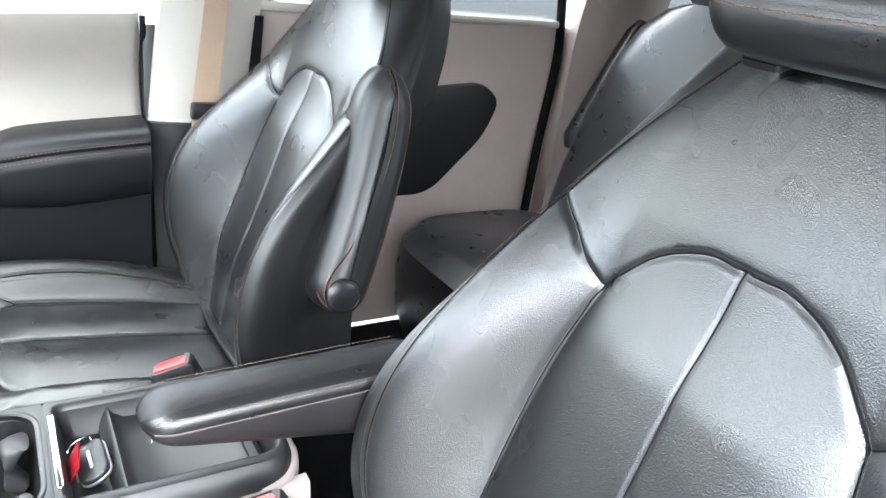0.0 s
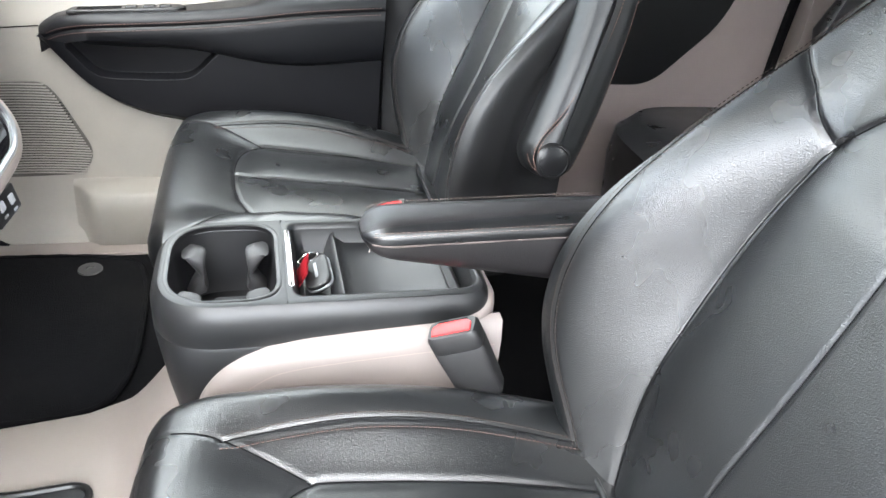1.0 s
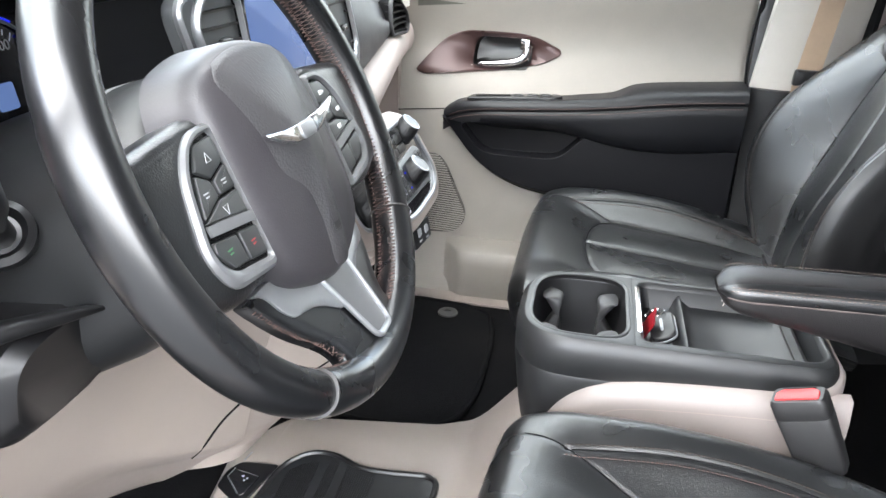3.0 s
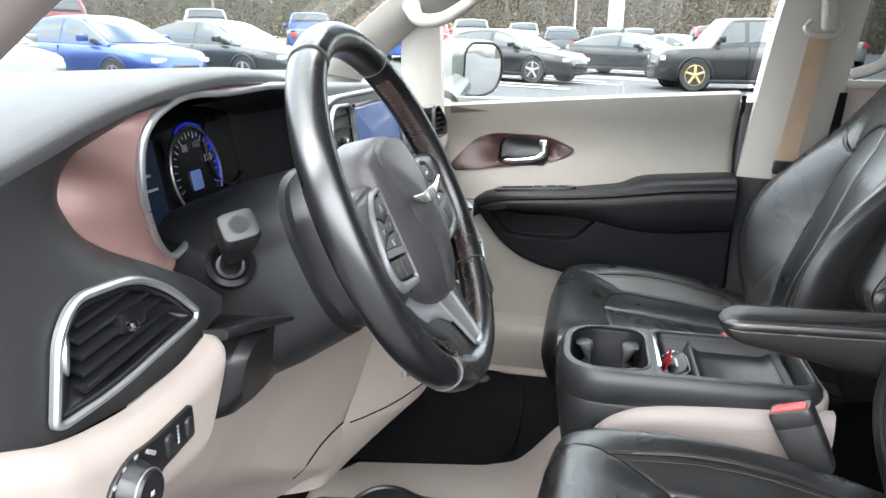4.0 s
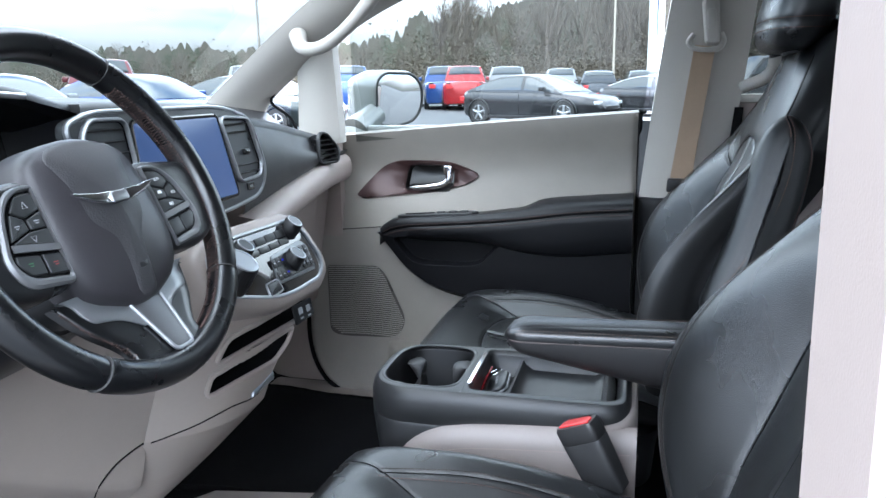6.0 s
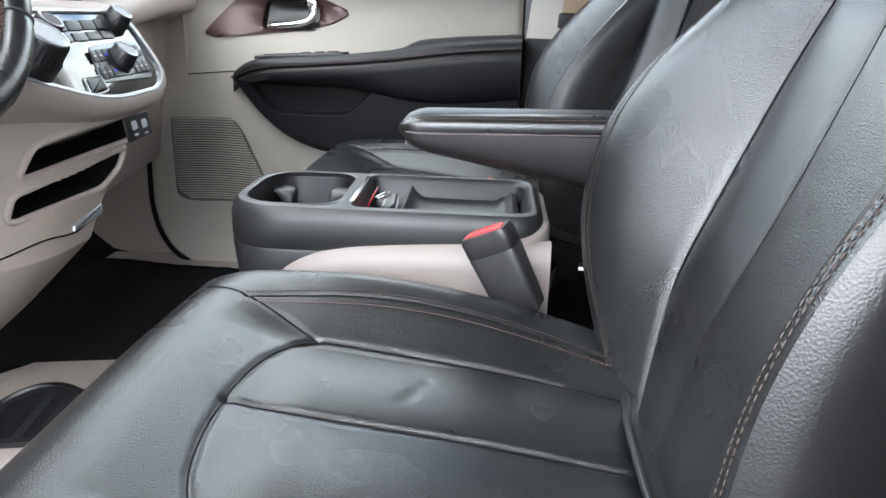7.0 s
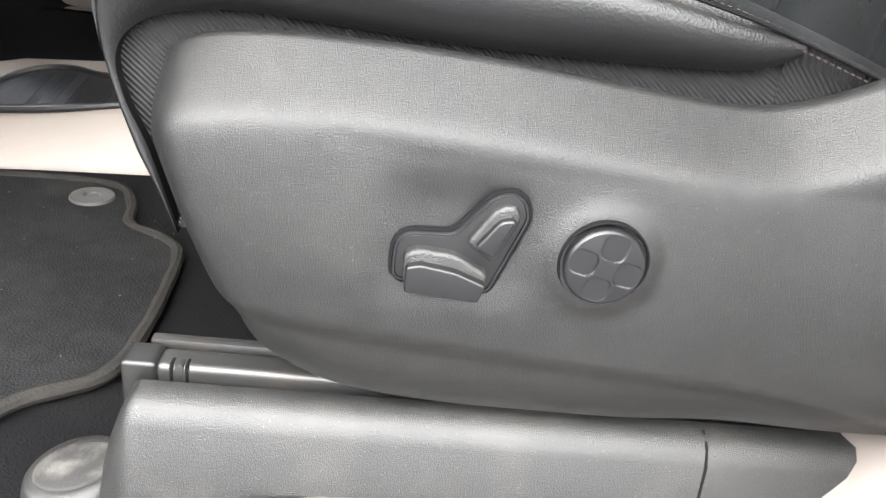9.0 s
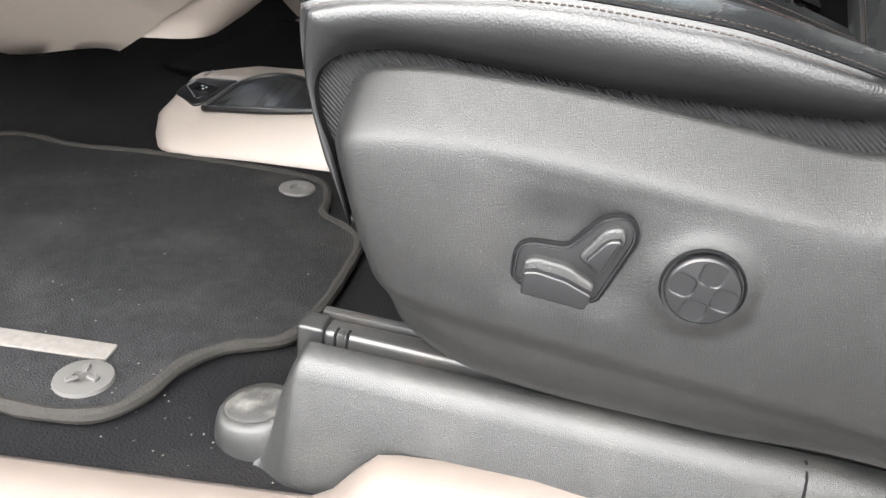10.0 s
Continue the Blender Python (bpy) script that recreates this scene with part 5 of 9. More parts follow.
rim_arc("rim_section", 57, 118, 0.0172, RIM_LEATHER, "smooth black upper rim")
rim_arc("rim_section", 118.5, 236, 0.0168, RIM_LEATHER, "worn black leather rim")
rim_arc("rim_section", 236.5, 322, 0.0172, RIM_LEATHER, "shiny black lower rim")
rim_arc("rim_section", 322.5, 416.5, 0.0168, RIM_LEATHER, "worn black leather rim")
for a in (57, 118.25, 236.25, 322.25):
    rim_arc("rim_joint", a - 0.3, a + 0.3, 0.01755, RIM_WORN, "pale worn joint in the rim leather")
# laced stitching on the inside of the rim
for a0, a1, deep in ((-73, 52, 0.0085), (128, 253, 0.0055)):
    for ph in (0, 1):
        zig = []
        for k, a in enumerate(np.radians(np.arange(a0, a1, 1.25))):
            rr = WR - 0.0162
            zig.append(wp(rr * math.cos(a), rr * math.sin(a), deep * (1 if (k + ph) % 2 else -1)))
        tube("rim_lacing", zig, 0.0010, THREAD_RUST, wheel, "rust-brown laced stitching", 5)
    for side in (-0.0062, 0.0062):
        aa = np.radians(np.arange(a0, a1, 3))
        stitches("rim_lacing", [[wp((WR - 0.0160) * math.cos(a), (WR - 0.0160) * math.sin(a), side) for a in aa]], THREAD_RUST, wheel, "", gap=0.005, length=0.0038)
hub = round_poly([(-0.070, 0.070), (0.0, 0.086), (0.070, 0.070), (0.086, 0.024), (0.088, -0.050), (0.070, -0.092), (0.0, -0.121), (-0.070, -0.092), (-0.088, -0.050), (-0.086, 0.024)], [0.03, 0.09, 0.03, 0.05, 0.04, 0.05, 0.10, 0.05, 0.04, 0.05], 8)
hm = mat("airbag_cover_vinyl", (0.037, 0.036, 0.038), 0.44, grain=0.0002, grain_size=0.0022, cells=True, vary=0.1)
hs = mat("smooth_hub_vinyl", (0.028, 0.026, 0.029), 0.40, grain=0.00006, grain_size=0.0018, cells=True, vary=0.1)
c = hub.mean(0)
rings = [wput(inset(hub, -0.004), -0.035), wput(hub, -0.012), wput(inset(hub, 0.003), 0.002), wput(inset(hub, 0.010), 0.010)]
for q in (0.8, 0.6, 0.4, 0.2, 0.03):
    rings.append(wput(c + (inset(hub, 0.010) - c) * q, 0.010 + 0.012 * (1 - q ** 2)))
loft("airbag_cover", rings, hs, wheel, "smooth charcoal airbag cover", 60)
shieldp = round_poly([(-0.058, 0.066), (0.0, 0.078), (0.058, 0.066), (0.057, -0.030), (0.028, -0.064), (0.012, -0.108), (-0.012, -0.108), (-0.028, -0.064), (-0.057, -0.030)], [0.02, 0.06, 0.02, 0.03, 0.03, 0.01, 0.01, 0.03, 0.03], 6)
cs = np.array((0.0, 0.0))
rings = [wput(shieldp, 0.004)] + [wput(cs + (shieldp - cs) * q, 0.0265 - 0.016 * q ** 2 + 0.0015 * (1 - q)) for q in (0.98, 0.93, 0.85, 0.7, 0.5, 0.25, 0.02)]
loft("cover_shield", rings, hm, wheel, "grained raised centre", 70)
# winged badge, as plain bright shapes
for s in (-1, 1):
    wing = np.array([(s * 0.010, 0.0075), (s * 0.034, 0.0085), (s * 0.062, 0.0125), (s * 0.058, 0.0075), (s * 0.040, 0.0), (s * 0.024, -0.0045), (s * 0.010, -0.0055)])
    pad("badge_wing", wing if s > 0 else wing[::-1], wput, 0.004, 0.0015, CHROME, wheel, "bright chrome badge wing", base=0.028)
pad("badge_centre", round_poly([(-0.013, -0.005), (0.013, -0.005), (0.013, 0.007), (-0.013, 0.007)], 0.004, 4), wput, 0.005, 0.0015, SILVER, wheel, "", base=0.028)
pad("airbag_mark", round_poly([(-0.006, -0.078), (0.006, -0.078), (0.006, -0.070), (-0.006, -0.070)], 0.002, 3), wput, 0.0012, 0.0004, SATIN_BLACK, wheel, "", base=0.0185)
POD_GREY = mat("satin_grey_switch_frame", (0.15, 0.153, 0.157), 0.38, metal=0.5, vary=0.06)
KEY_GREY = mat("dark_grey_switch_key", (0.022, 0.0235, 0.024), 0.4, vary=0.08)
# side spokes with switch pods
for s in (-1, 1):
    sp = round_poly([(s * 0.080, 0.045), (s * 0.178, 0.036), (s * 0.186, 0.0), (s * 0.178, -0.060), (s * 0.130, -0.075), (s * 0.075, -0.070)], 0.018, 6)
    pad("side_spoke", sp, wput, 0.030, 0.010, LEATHER_SMOOTH, wheel, "black leather spoke", base=-0.024)
    rad = [0.004, 0.014, 0.016, 0.016, 0.012, 0.005]
    outer = round_poly([(s * 0.083, 0.036), (s * 0.112, 0.035), (s * 0.134, 0.014), (s * 0.151, -0.036), (s * 0.139, -0.062), (s * 0.084, -0.068)], rad, 6)
    inner = round_poly([(s * 0.0835, 0.031), (s * 0.108, 0.0295), (s * 0.126, 0.012), (s * 0.142, -0.034), (s * 0.130, -0.053), (s * 0.0845, -0.060)], rad, 6)
    base_h = 0.007
    frame_strip("pod_frame", outer, inner, wput, 0.0060, POD_GREY, wheel, "satin grey switch frame", base=base_h - 0.003, drop=0.003)
    podp = pad("switch_pod", inner, wput, 0.002, 0.0008, DARK, wheel, "", base=base_h - 0.003)
    # crossbar between the two groups of keys
    cr0, cr1 = np.array((s * 0.0845, -0.030)), np.array((s * 0.137, -0.022))
    loft("pod_crossbar", [wput(np.array([q + (0, 0.0035), q + (0, -0.0035)]).reshape(2, 2), base_h + 0.002) [[0, 0, 1, 1]] + np.array([(0, 0, 0), WN * 0.0015, WN * 0.0015, (0, 0, 0)]) for q in (cr0, cr1)], POD_GREY, podp, "satin grey crossbar", 40)
    cells = [[(0.086, 0.028), (0.107, 0.026), (0.119, 0.012), (0.106, 0.004), (0.086, 0.010)], [(0.109, 0.003), (0.121, 0.010), (0.128, -0.006), (0.132, -0.016), (0.108, -0.008)], [(0.086, 0.008), (0.105, 0.002), (0.105, -0.008), (0.086, -0.008)],
             [(0.086, -0.010), (0.108, -0.010), (0.133, -0.018), (0.124, -0.022), (0.086, -0.026)], [(0.086, -0.036), (0.108, -0.033), (0.108, -0.053), (0.087, -0.056)], [(0.111, -0.033), (0.136, -0.029), (0.138, -0.036), (0.128, -0.050), (0.111, -0.052)]]
    for k, q in enumerate(cells):
        key = round_poly([(s * a, b) for a, b in q], 0.002, 4)
        pad("switch_key", key, wput, 0.0038, 0.0012, KEY_GREY, podp, "", base=base_h - 0.002)
        cc = key.mean(0)
        if s < 0:
            col = (PRINT_DIM, PRINT_DIM, PRINT_DIM, PRINT_DIM, PRINT_RED, PRINT_GREEN)[k]
            if k in (0, 3):
                tri = np.array([(0, 0.0036), (-0.0032, -0.0026), (0.0032, -0.0026), (0, 0.0036)]) * (1 if k == 0 else -1)
                tube("key_print", wput(tri + cc, base_h + 0.0019), 0.0003, col, podp, "", 4)
            else:
                for w, dy in ((0.003, 0.0012), (0.002, -0.0012)):
                    pad("key_print", np.array([(-w, -0.0005), (w, -0.0005), (w, 0.0005), (-w, 0.0005)]) + cc + (0, dy), wput, 0.0002, 0.0001, col, podp, "", base=base_h + 0.0018)
    if s > 0:
        for words, at in (("SET+", cells[0]), ("RES", cells[1]), ("SET-", cells[3])):
            cc = np.mean(at, 0)
            text("key_print", words, 0.0052, plane_matrix(wp(cc[0], cc[1], base_h + 0.002), W1, W2), PRINT, podp)
        pad("key_print", np.array([(0.092, -0.002), (0.099, -0.002), (0.099, 0.002), (0.092, 0.002)]), wput, 0.0003, 0.0001, PRINT, podp, "", base=base_h + 0.0018)
# lower spoke, rising from the hub to the rim: leather web, silver plate and forked insert
def sput(q, h):
    q = np.asarray(q, float)
    rise = np.clip(0.25 * (-0.110 - q[:, 1]) - 0.006, -0.012, 0.011)
    return WC + q[:, :1] * W1 + q[:, 1:2] * W2 + (rise + h)[:, None] * WN


WEB = [(-0.103, -0.083), (-0.098, -0.094), (-0.090, -0.110), (-0.080, -0.125), (-0.066, -0.141), (-0.058, -0.153), (-0.056, -0.164), (-0.062, -0.176)]
edge = resample(smooth_line(np.array(WEB), 60), 48)
web = np.concatenate([edge, edge[::-1] * (-1, 1)])
fill = [sput(web, -0.016), sput(web, -0.006)] + [sput(inset(web, d), h) for d, h in ((0.001, -0.0040), (0.0035, -0.0026))]
inner_web = inset(web, 0.0035)
fill += [sput(inner_web * (q, 1), -0.0026 + 0.0006 * (1 - q)) for q in (0.8, 0.6, 0.4, 0.2, 0.02)]
loft("lower_spoke", fill, RIM_LEATHER, wheel, "black leather lower spoke", 70, caps=False)
side = [(-0.098, -0.080), (-0.086, -0.088), (-0.081, -0.102), (-0.073, -0.112), (-0.060, -0.115), (-0.040, -0.121), (-0.018, -0.136)]
edge2 = resample(smooth_line(np.array(side), 60), 40)
plate = np.concatenate([edge2, edge2[::-1] * (-1, 1) + (0.006, 0)])
loft("spoke_plate", [sput(plate, -0.006), sput(plate, -0.0006), sput(inset(plate, 0.0012), 0.0004)] + [sput(inset(plate, 0.0012) * (q, 1), 0.0008) for q in (0.75, 0.5, 0.25, 0.02)], SILVER, wheel, "satin silver plate under the hub", 50, caps=False)
fork = round_poly([(-0.022, -0.106), (0.034, -0.106), (0.027, -0.176), (-0.006, -0.176)], [0.004, 0.004, 0.010, 0.010], 8)
fork = resample(np.concatenate([fork, fork[:1]]), 90, True)
frame_strip("fork_trim", inset(fork, -0.001), inset(fork, 0.0042), sput, 0.0035, SILVER, wheel, "satin silver fork trim", base=0.0, drop=0.004)
pad("fork_insert", inset(fork, 0.0038), sput, 0.003, 0.001, POD_GREY, wheel, "", base=-0.002)
rng = random.Random(5)
j = lambda r: rng.uniform(-r, r)
for k in range(46):
    q = k / 45
    at = edge[min(int(4 + 40 * q), 46)]
    big = 0.0006 if q < 0.70 else 0.0036
    p0, p1, p2 = at + (-0.0006, 0.0), at + (j(big) - 0.0002, j(big)), at + (0.0012 + j(big), 0.0010 + j(big))
    tube("frayed_lacing", [sput([p0], -0.0068 + j(0.001))[0], sput([p1], -0.0054 + abs(j(big * 0.6)))[0], sput([p2], -0.0040 + abs(j(big * 0.5)))[0]], 0.00034, THREAD_RUST, wheel, "frayed rust-brown lacing", 4)

# column shroud, stalk and tilt lever
column = thing("steering_column", "black plastic steering column shroud with a lever", "steering column", (0, 0, 0))
rings = []
for h, a, b in ((-0.030, 0.066, 0.066), (-0.040, 0.080, 0.080), (-0.050, 0.086, 0.086), (-0.085, 0.092, 0.094), (-0.094, 0.088, 0.090), (-0.098, 0.094, 0.096), (-0.17, 0.108, 0.106), (-0.24, 0.116, 0.110)):
    rings.append(ring(wp(0, -0.012, h), a, b, W1, W2, 2.8, 40))
loft("column_shroud", rings, PLASTIC_SOFT, column, "", 35)
s0, s1 = np.array((-0.432, 0.266, 1.208)), np.array((-0.386, 0.199, 1.270))
axis = (s1 - s0) / np.linalg.norm(s1 - s0)
wide = np.array((0.55, 0.80, 0.0)) - axis * float(np.dot((0.55, 0.80, 0.0), axis))
wide /= np.linalg.norm(wide)
tall = np.cross(axis, wide)
tube("stalk_arm", [s0, s0 + (s1 - s0) * 0.5, s1], [0.011, 0.009, 0.009], SATIN_BLACK, column, "", 12)
rings = [ring(s0 + (s1 - s0) * k, a, b, wide, tall, 4.5, 36) for k, a, b in ((0.30, 0.009, 0.009), (0.45, 0.012, 0.011), (0.72, 0.018, 0.0155), (0.93, 0.0185, 0.0155), (0.99, 0.0165, 0.0138), (1.0, 0.0145, 0.0120))]
loft("stalk_tip", rings, PLASTIC_SOFT, column, "chunky black lever tip with worn top", 40)
turned("stalk_collar", [(0.024, -0.004), (0.024, 0.006), (0.019, 0.009), (0.014, 0.002)], basis(s0, wide, tall), (0, 0), SATIN_BLACK, column)
rings = [ring(p, a, b, (0.9, 0.3, 0), (0, 0, 1), 3.0, 20) for p, a, b in (((-0.415, 0.195, 1.164), 0.013, 0.006), ((-0.402, 0.222, 1.163), 0.015, 0.0065), ((-0.390, 0.258, 1.156), 0.014, 0.0045), ((-0.380, 0.290, 1.149), 0.008, 0.0022))]
loft("tilt_lever", rings, SATIN_BLACK, column, "flat black tilt lever", 40)
rings = [ring((x, y, z), a, b, (0, 1, 0), (0.2, 0, 1), 3.2, 32) for x, y, z, a, b in ((-0.400, 0.268, 1.110, 0.052, 0.036), (-0.412, 0.268, 1.108, 0.064, 0.046), (-0.44, 0.268, 1.102, 0.069, 0.052), (-0.52, 0.28, 1.09, 0.08, 0.06))]
loft("lower_shroud", rings, SATIN_BLACK, column, "", 40)



# ---- dashboard ----
dash = thing("dashboard", "two-tone dashboard, black pad over beige lower panels", "dashboard", (0, 0, 0))
LIP_Z = interp([(-0.10, 1.325), (-0.04, 1.343), (0.03, 1.360), (0.08, 1.376), (0.165, 1.391), (0.27, 1.398), (0.37, 1.394), (0.47, 1.382), (0.54, 1.362), (0.62, 1.362), (0.85, 1.352), (1.0, 1.330), (1.15, 1.310), (1.30, 1.285), (1.45, 1.26), (1.53, 1.25)])
LIP_X = interp([(-0.10, -0.446), (0.0, -0.439), (0.10, -0.434), (0.2, -0.430), (0.37, -0.428), (0.5, -0.44), (0.56, -0.46), (0.9, -0.45), (1.05, -0.46), (1.3, -0.48), (1.53, -0.50)])


def lip_drop(y):
    """How far the pad's front edge hangs down: thin over the instruments."""
    return 0.020 - 0.007 * float(smoothstep((0.58 - y) / 0.06))


ys = np.linspace(-0.09, 1.52, 130)
rows = []
for y in ys:
    x, z = float(LIP_X(y)), float(LIP_Z(y))
    d = lip_drop(y)
    back = [(x + 0.001, z - d), (x - 0.0005, z - 0.55 * d), (x - 0.004, z - 0.22 * d), (x - 0.011, z - 0.03 * d), (x - 0.03, z + 0.002), (x - 0.10, z - 0.001), (-0.68, 0.5 * z + 0.69), (-0.80, 0.25 * z + 1.027), (-1.05, 1.335), (-1.25, 1.30)]
    rows.append([(a, y, b) for a, b in back])
pad_grey = mat("grained_black_dash_pad", (0.015, 0.0152, 0.0158), 0.46, grain=0.00013, grain_size=0.0015, cells=True, vary=0.10, spec=0.45, specks=0.25)
sheet("dash_pad", rows, pad_grey, dash, "grained grey-black top pad", 60)
rows = []
for y in np.linspace(0.385, 1.52, 80):
    x, z = float(LIP_X(y)), float(LIP_Z(y))
    d = lip_drop(y)
    rows.append([(x + 0.001, y, z - d), (x - 0.012, y, z - d - 0.003), (x - 0.05, y, z - 0.03), (x - 0.10, y, z - 0.04)])
sheet("pad_underside", rows, SATIN_BLACK, dash, "", 60)

vo = round_poly([(-0.006, 1.178), (0.008, 1.240), (0.030, 1.260), (0.098, 1.254), (0.142, 1.232), (0.186, 1.194), (0.180, 1.182), (0.060, 1.170), (0.004, 1.172)], [0.012, 0.02, 0.02, 0.03, 0.03, 0.010, 0.016, 0.05, 0.012], 6)
# black end face: rolls down from the pad, scooped back round the copper trim and out again over the vent
UPPER = [(0.1165, 1.322), (0.1155, 1.332), (0.1165, 1.340), (0.130, 1.355), (0.150, 1.367), (0.195, 1.379), (0.24, 1.383), (0.29, 1.3845), (0.39, 1.381)]
UPPER_X = (-0.500, -0.492, -0.478, -0.458, -0.446, -0.4375, -0.434, -0.432, -0.431)
LOWER = [(0.1165, 1.322), (0.1115, 1.306), (0.111, 1.290), (0.120, 1.270), (0.134, 1.2565), (0.150, 1.246), (0.174, 1.2315), (0.212, 1.2075), (0.238, 1.186)]
LOWER_X = (-0.500, -0.495, -0.487, -0.478, -0.467, -0.457, -0.446, -0.436, -0.428)


def thin_plate(points):
    """Smooth height over a plane through scattered (a, b, height)."""
    p = np.array(points)
    m = len(p)

    def kern(q):
        r2 = ((q[:, None, :] - p[None, :, :2]) ** 2).sum(2)
        return np.where(r2 > 0, r2 * np.log(r2 + 1e-12), 0)

    a = np.zeros((m + 3, m + 3))
    a[:m, :m] = kern(p[:, :2]) + np.eye(m) * 1e-6
    a[:m, m:] = np.concatenate([np.ones((m, 1)), p[:, :2]], 1)
    a[m:, :m] = a[:m, m:].T
    w = np.linalg.solve(a, np.concatenate([p[:, 2], np.zeros(3)]))
    return lambda q: kern(q) @ w[:m] + w[m] + q @ w[m + 1:]


known = [(y, float(LIP_Z(y)) - lip_drop(y), float(LIP_X(y)) + 0.001) for y in (-0.09, -0.04, 0.01, 0.05, 0.09, 0.13, 0.18, 0.24, 0.31, 0.39)]
known += [(y, z, x) for (y, z), x in zip(UPPER, UPPER_X)] + [(y, z, x) for (y, z), x in zip(LOWER[1:], LOWER_X[1:])]
known += [(y, z, -0.4285) for y, z in vo[::6]] + [(0.03, 1.21, -0.4285), (0.09, 1.21, -0.4285), (0.14, 1.205, -0.4285)]
known += [(-0.09, 1.19, -0.446), (-0.09, 1.26, -0.448), (-0.04, 1.18, -0.431), (0.03, 1.155, -0.431), (0.11, 1.150, -0.431), (0.20, 1.160, -0.429), (-0.03, 1.28, -0.438), (0.225, 1.170, -0.431)]
face_x = thin_plate(known)


def panel_grid(top, low, count):
    top, low = np.array(top), np.array(low)
    q = np.linspace(0, 1, count)[None, :, None]
    return top[:, None, :] * (1 - q) + low[:, None, :] * q


up_line, low_line = smooth_line([(0, *q) for q in UPPER], 70)[:, 1:], smooth_line([(0, *q) for q in LOWER], 90)[:, 1:]
PANEL_LOW = interp([(-0.09, 1.196), (-0.05, 1.180), (0.0, 1.160), (0.07, 1.148), (0.146, 1.150), (0.20, 1.162), (0.24, 1.170)])
crease_y = np.linspace(0.095, 0.39, 70)
crease = np.array([(y, float(LIP_Z(y)) - lip_drop(y)) for y in crease_y])
lip_face = panel_grid(crease, up_line, 12)
foot_y = np.interp(np.linspace(0, 1, 90), (0, 0.25, 1), (0.105, 0.120, 0.236))
low_face = panel_grid(low_line, np.array([(y, float(PANEL_LOW(y))) for y in foot_y]), 60)
joint = np.concatenate([lip_face[0], low_face[0][1:]])
left_face = []
for k in np.linspace(0, 1, 66):
    y = -0.09 + 0.185 * k
    a, b = np.array((y, float(LIP_Z(y)) - lip_drop(y))), np.array((-0.09 + 0.195 * k, float(PANEL_LOW(-0.09 + 0.195 * k))))
    share = np.concatenate([np.linspace(0, 0.42, 12), np.linspace(0.42, 1, 60)[1:]])[:, None]
    straight = a * (1 - share) + b * share
    left_face.append(straight * (1 - k ** 2) + joint * k ** 2)
verts, faces = [], []
hole = inset(vo, 0.006)
for g in (np.array(left_face), lip_face, low_face):
    n_c, n_r = g.shape[:2]
    flat = g.reshape(-1, 2)
    start = len(verts)
    verts += [(float(x), float(q[0]), float(q[1])) for x, q in zip(face_x(flat), flat)]
    for f in grid_faces(n_c, n_r, start=start):
        c = np.mean([verts[i][1:] for i in f], 0)
        if not point_in(hole, c):
            faces.append(f)
bm = bmesh.new()
bv = [bm.verts.new(v) for v in verts]
for f in faces:
    bm.faces.new([bv[i] for i in f])
bmesh.ops.remove_doubles(bm, verts=bm.verts, dist=0.00002)
bmesh.ops.delete(bm, geom=[v for v in bm.verts if not v.link_faces], context="VERTS")
bmesh.ops.recalc_face_normals(bm, faces=bm.faces)
part("end_panel", bm, pad_grey, dash, "black grained vent panel", 60)
# the face's edge turns in behind the trim and round the nose beside the column
up3 = np.concatenate([face_x(up_line)[:, None], up_line], 1)
low3 = np.concatenate([face_x(low_line)[:, None], low_line], 1)
nose = np.concatenate([low3, [(-0.430, 0.240, 1.178), (-0.431, 0.236, 1.168)]])
sheet("panel_return", [nose + np.array((0, 0, 0)), nose + np.array((-0.003, 0.002, 0.001)), nose + np.array((-0.012, 0.004, 0.002)), nose + np.array((-0.08, 0.008, 0.0))], pad_grey, dash, "", 60)
sheet("lip_return", [up3, up3 + np.array((-0.002, 0.001, -0.001)), up3 + np.array((-0.012, 0.003, 0.001))], pad_grey, dash, "", 60)
# copper-brown trim: a flange from behind the face's edge to the instrument bezel
BEZEL = smooth_line([(-0.430, 0.455, 1.372), (-0.430, 0.376, 1.377), (-0.432, 0.285, 1.3765), (-0.436, 0.218, 1.3785), (-0.437, 0.178, 1.3695), (-0.438, 0.1565, 1.3575), (-0.442, 0.1515, 1.3415), (-0.448, 0.156, 1.3185), (-0.455, 0.1665, 1.2985), (-0.465, 0.187, 1.273), (-0.475, 0.212, 1.2445), (-0.485, 0.246, 1.2195), (-0.4875, 0.270, 1.2185), (-0.492, 0.296, 1.224)], 110)
out = np.concatenate([np.array((-0.006, -0.004, 0.004)) + up3[::-1], np.array((-0.006, -0.006, -0.003)) + low3[1:60]])
out[:, 0] -= 0.004 * np.sin(np.linspace(0, np.pi, len(out)))
out = resample(out, 90)
inner = resample(BEZEL[int(np.argmin(abs(BEZEL[:, 1] - 0.385) + (BEZEL[:, 2] < 1.36))):102], 90)
rows = []
for q in np.linspace(0, 1, 14):
    r = out * (1 - q) + inner * q
    r[:, 0] += 0.004 * math.sin(math.pi * q)
    rows.append(r)
sheet("copper_trim", rows, COPPER, dash, "satin rose-brown trim panel", 60)
# dark surround behind the trim
box("cluster_backing", (-0.70, 0.075, 1.17), (-0.605, 0.60, 1.375), DARK, dash, "", 0.0)
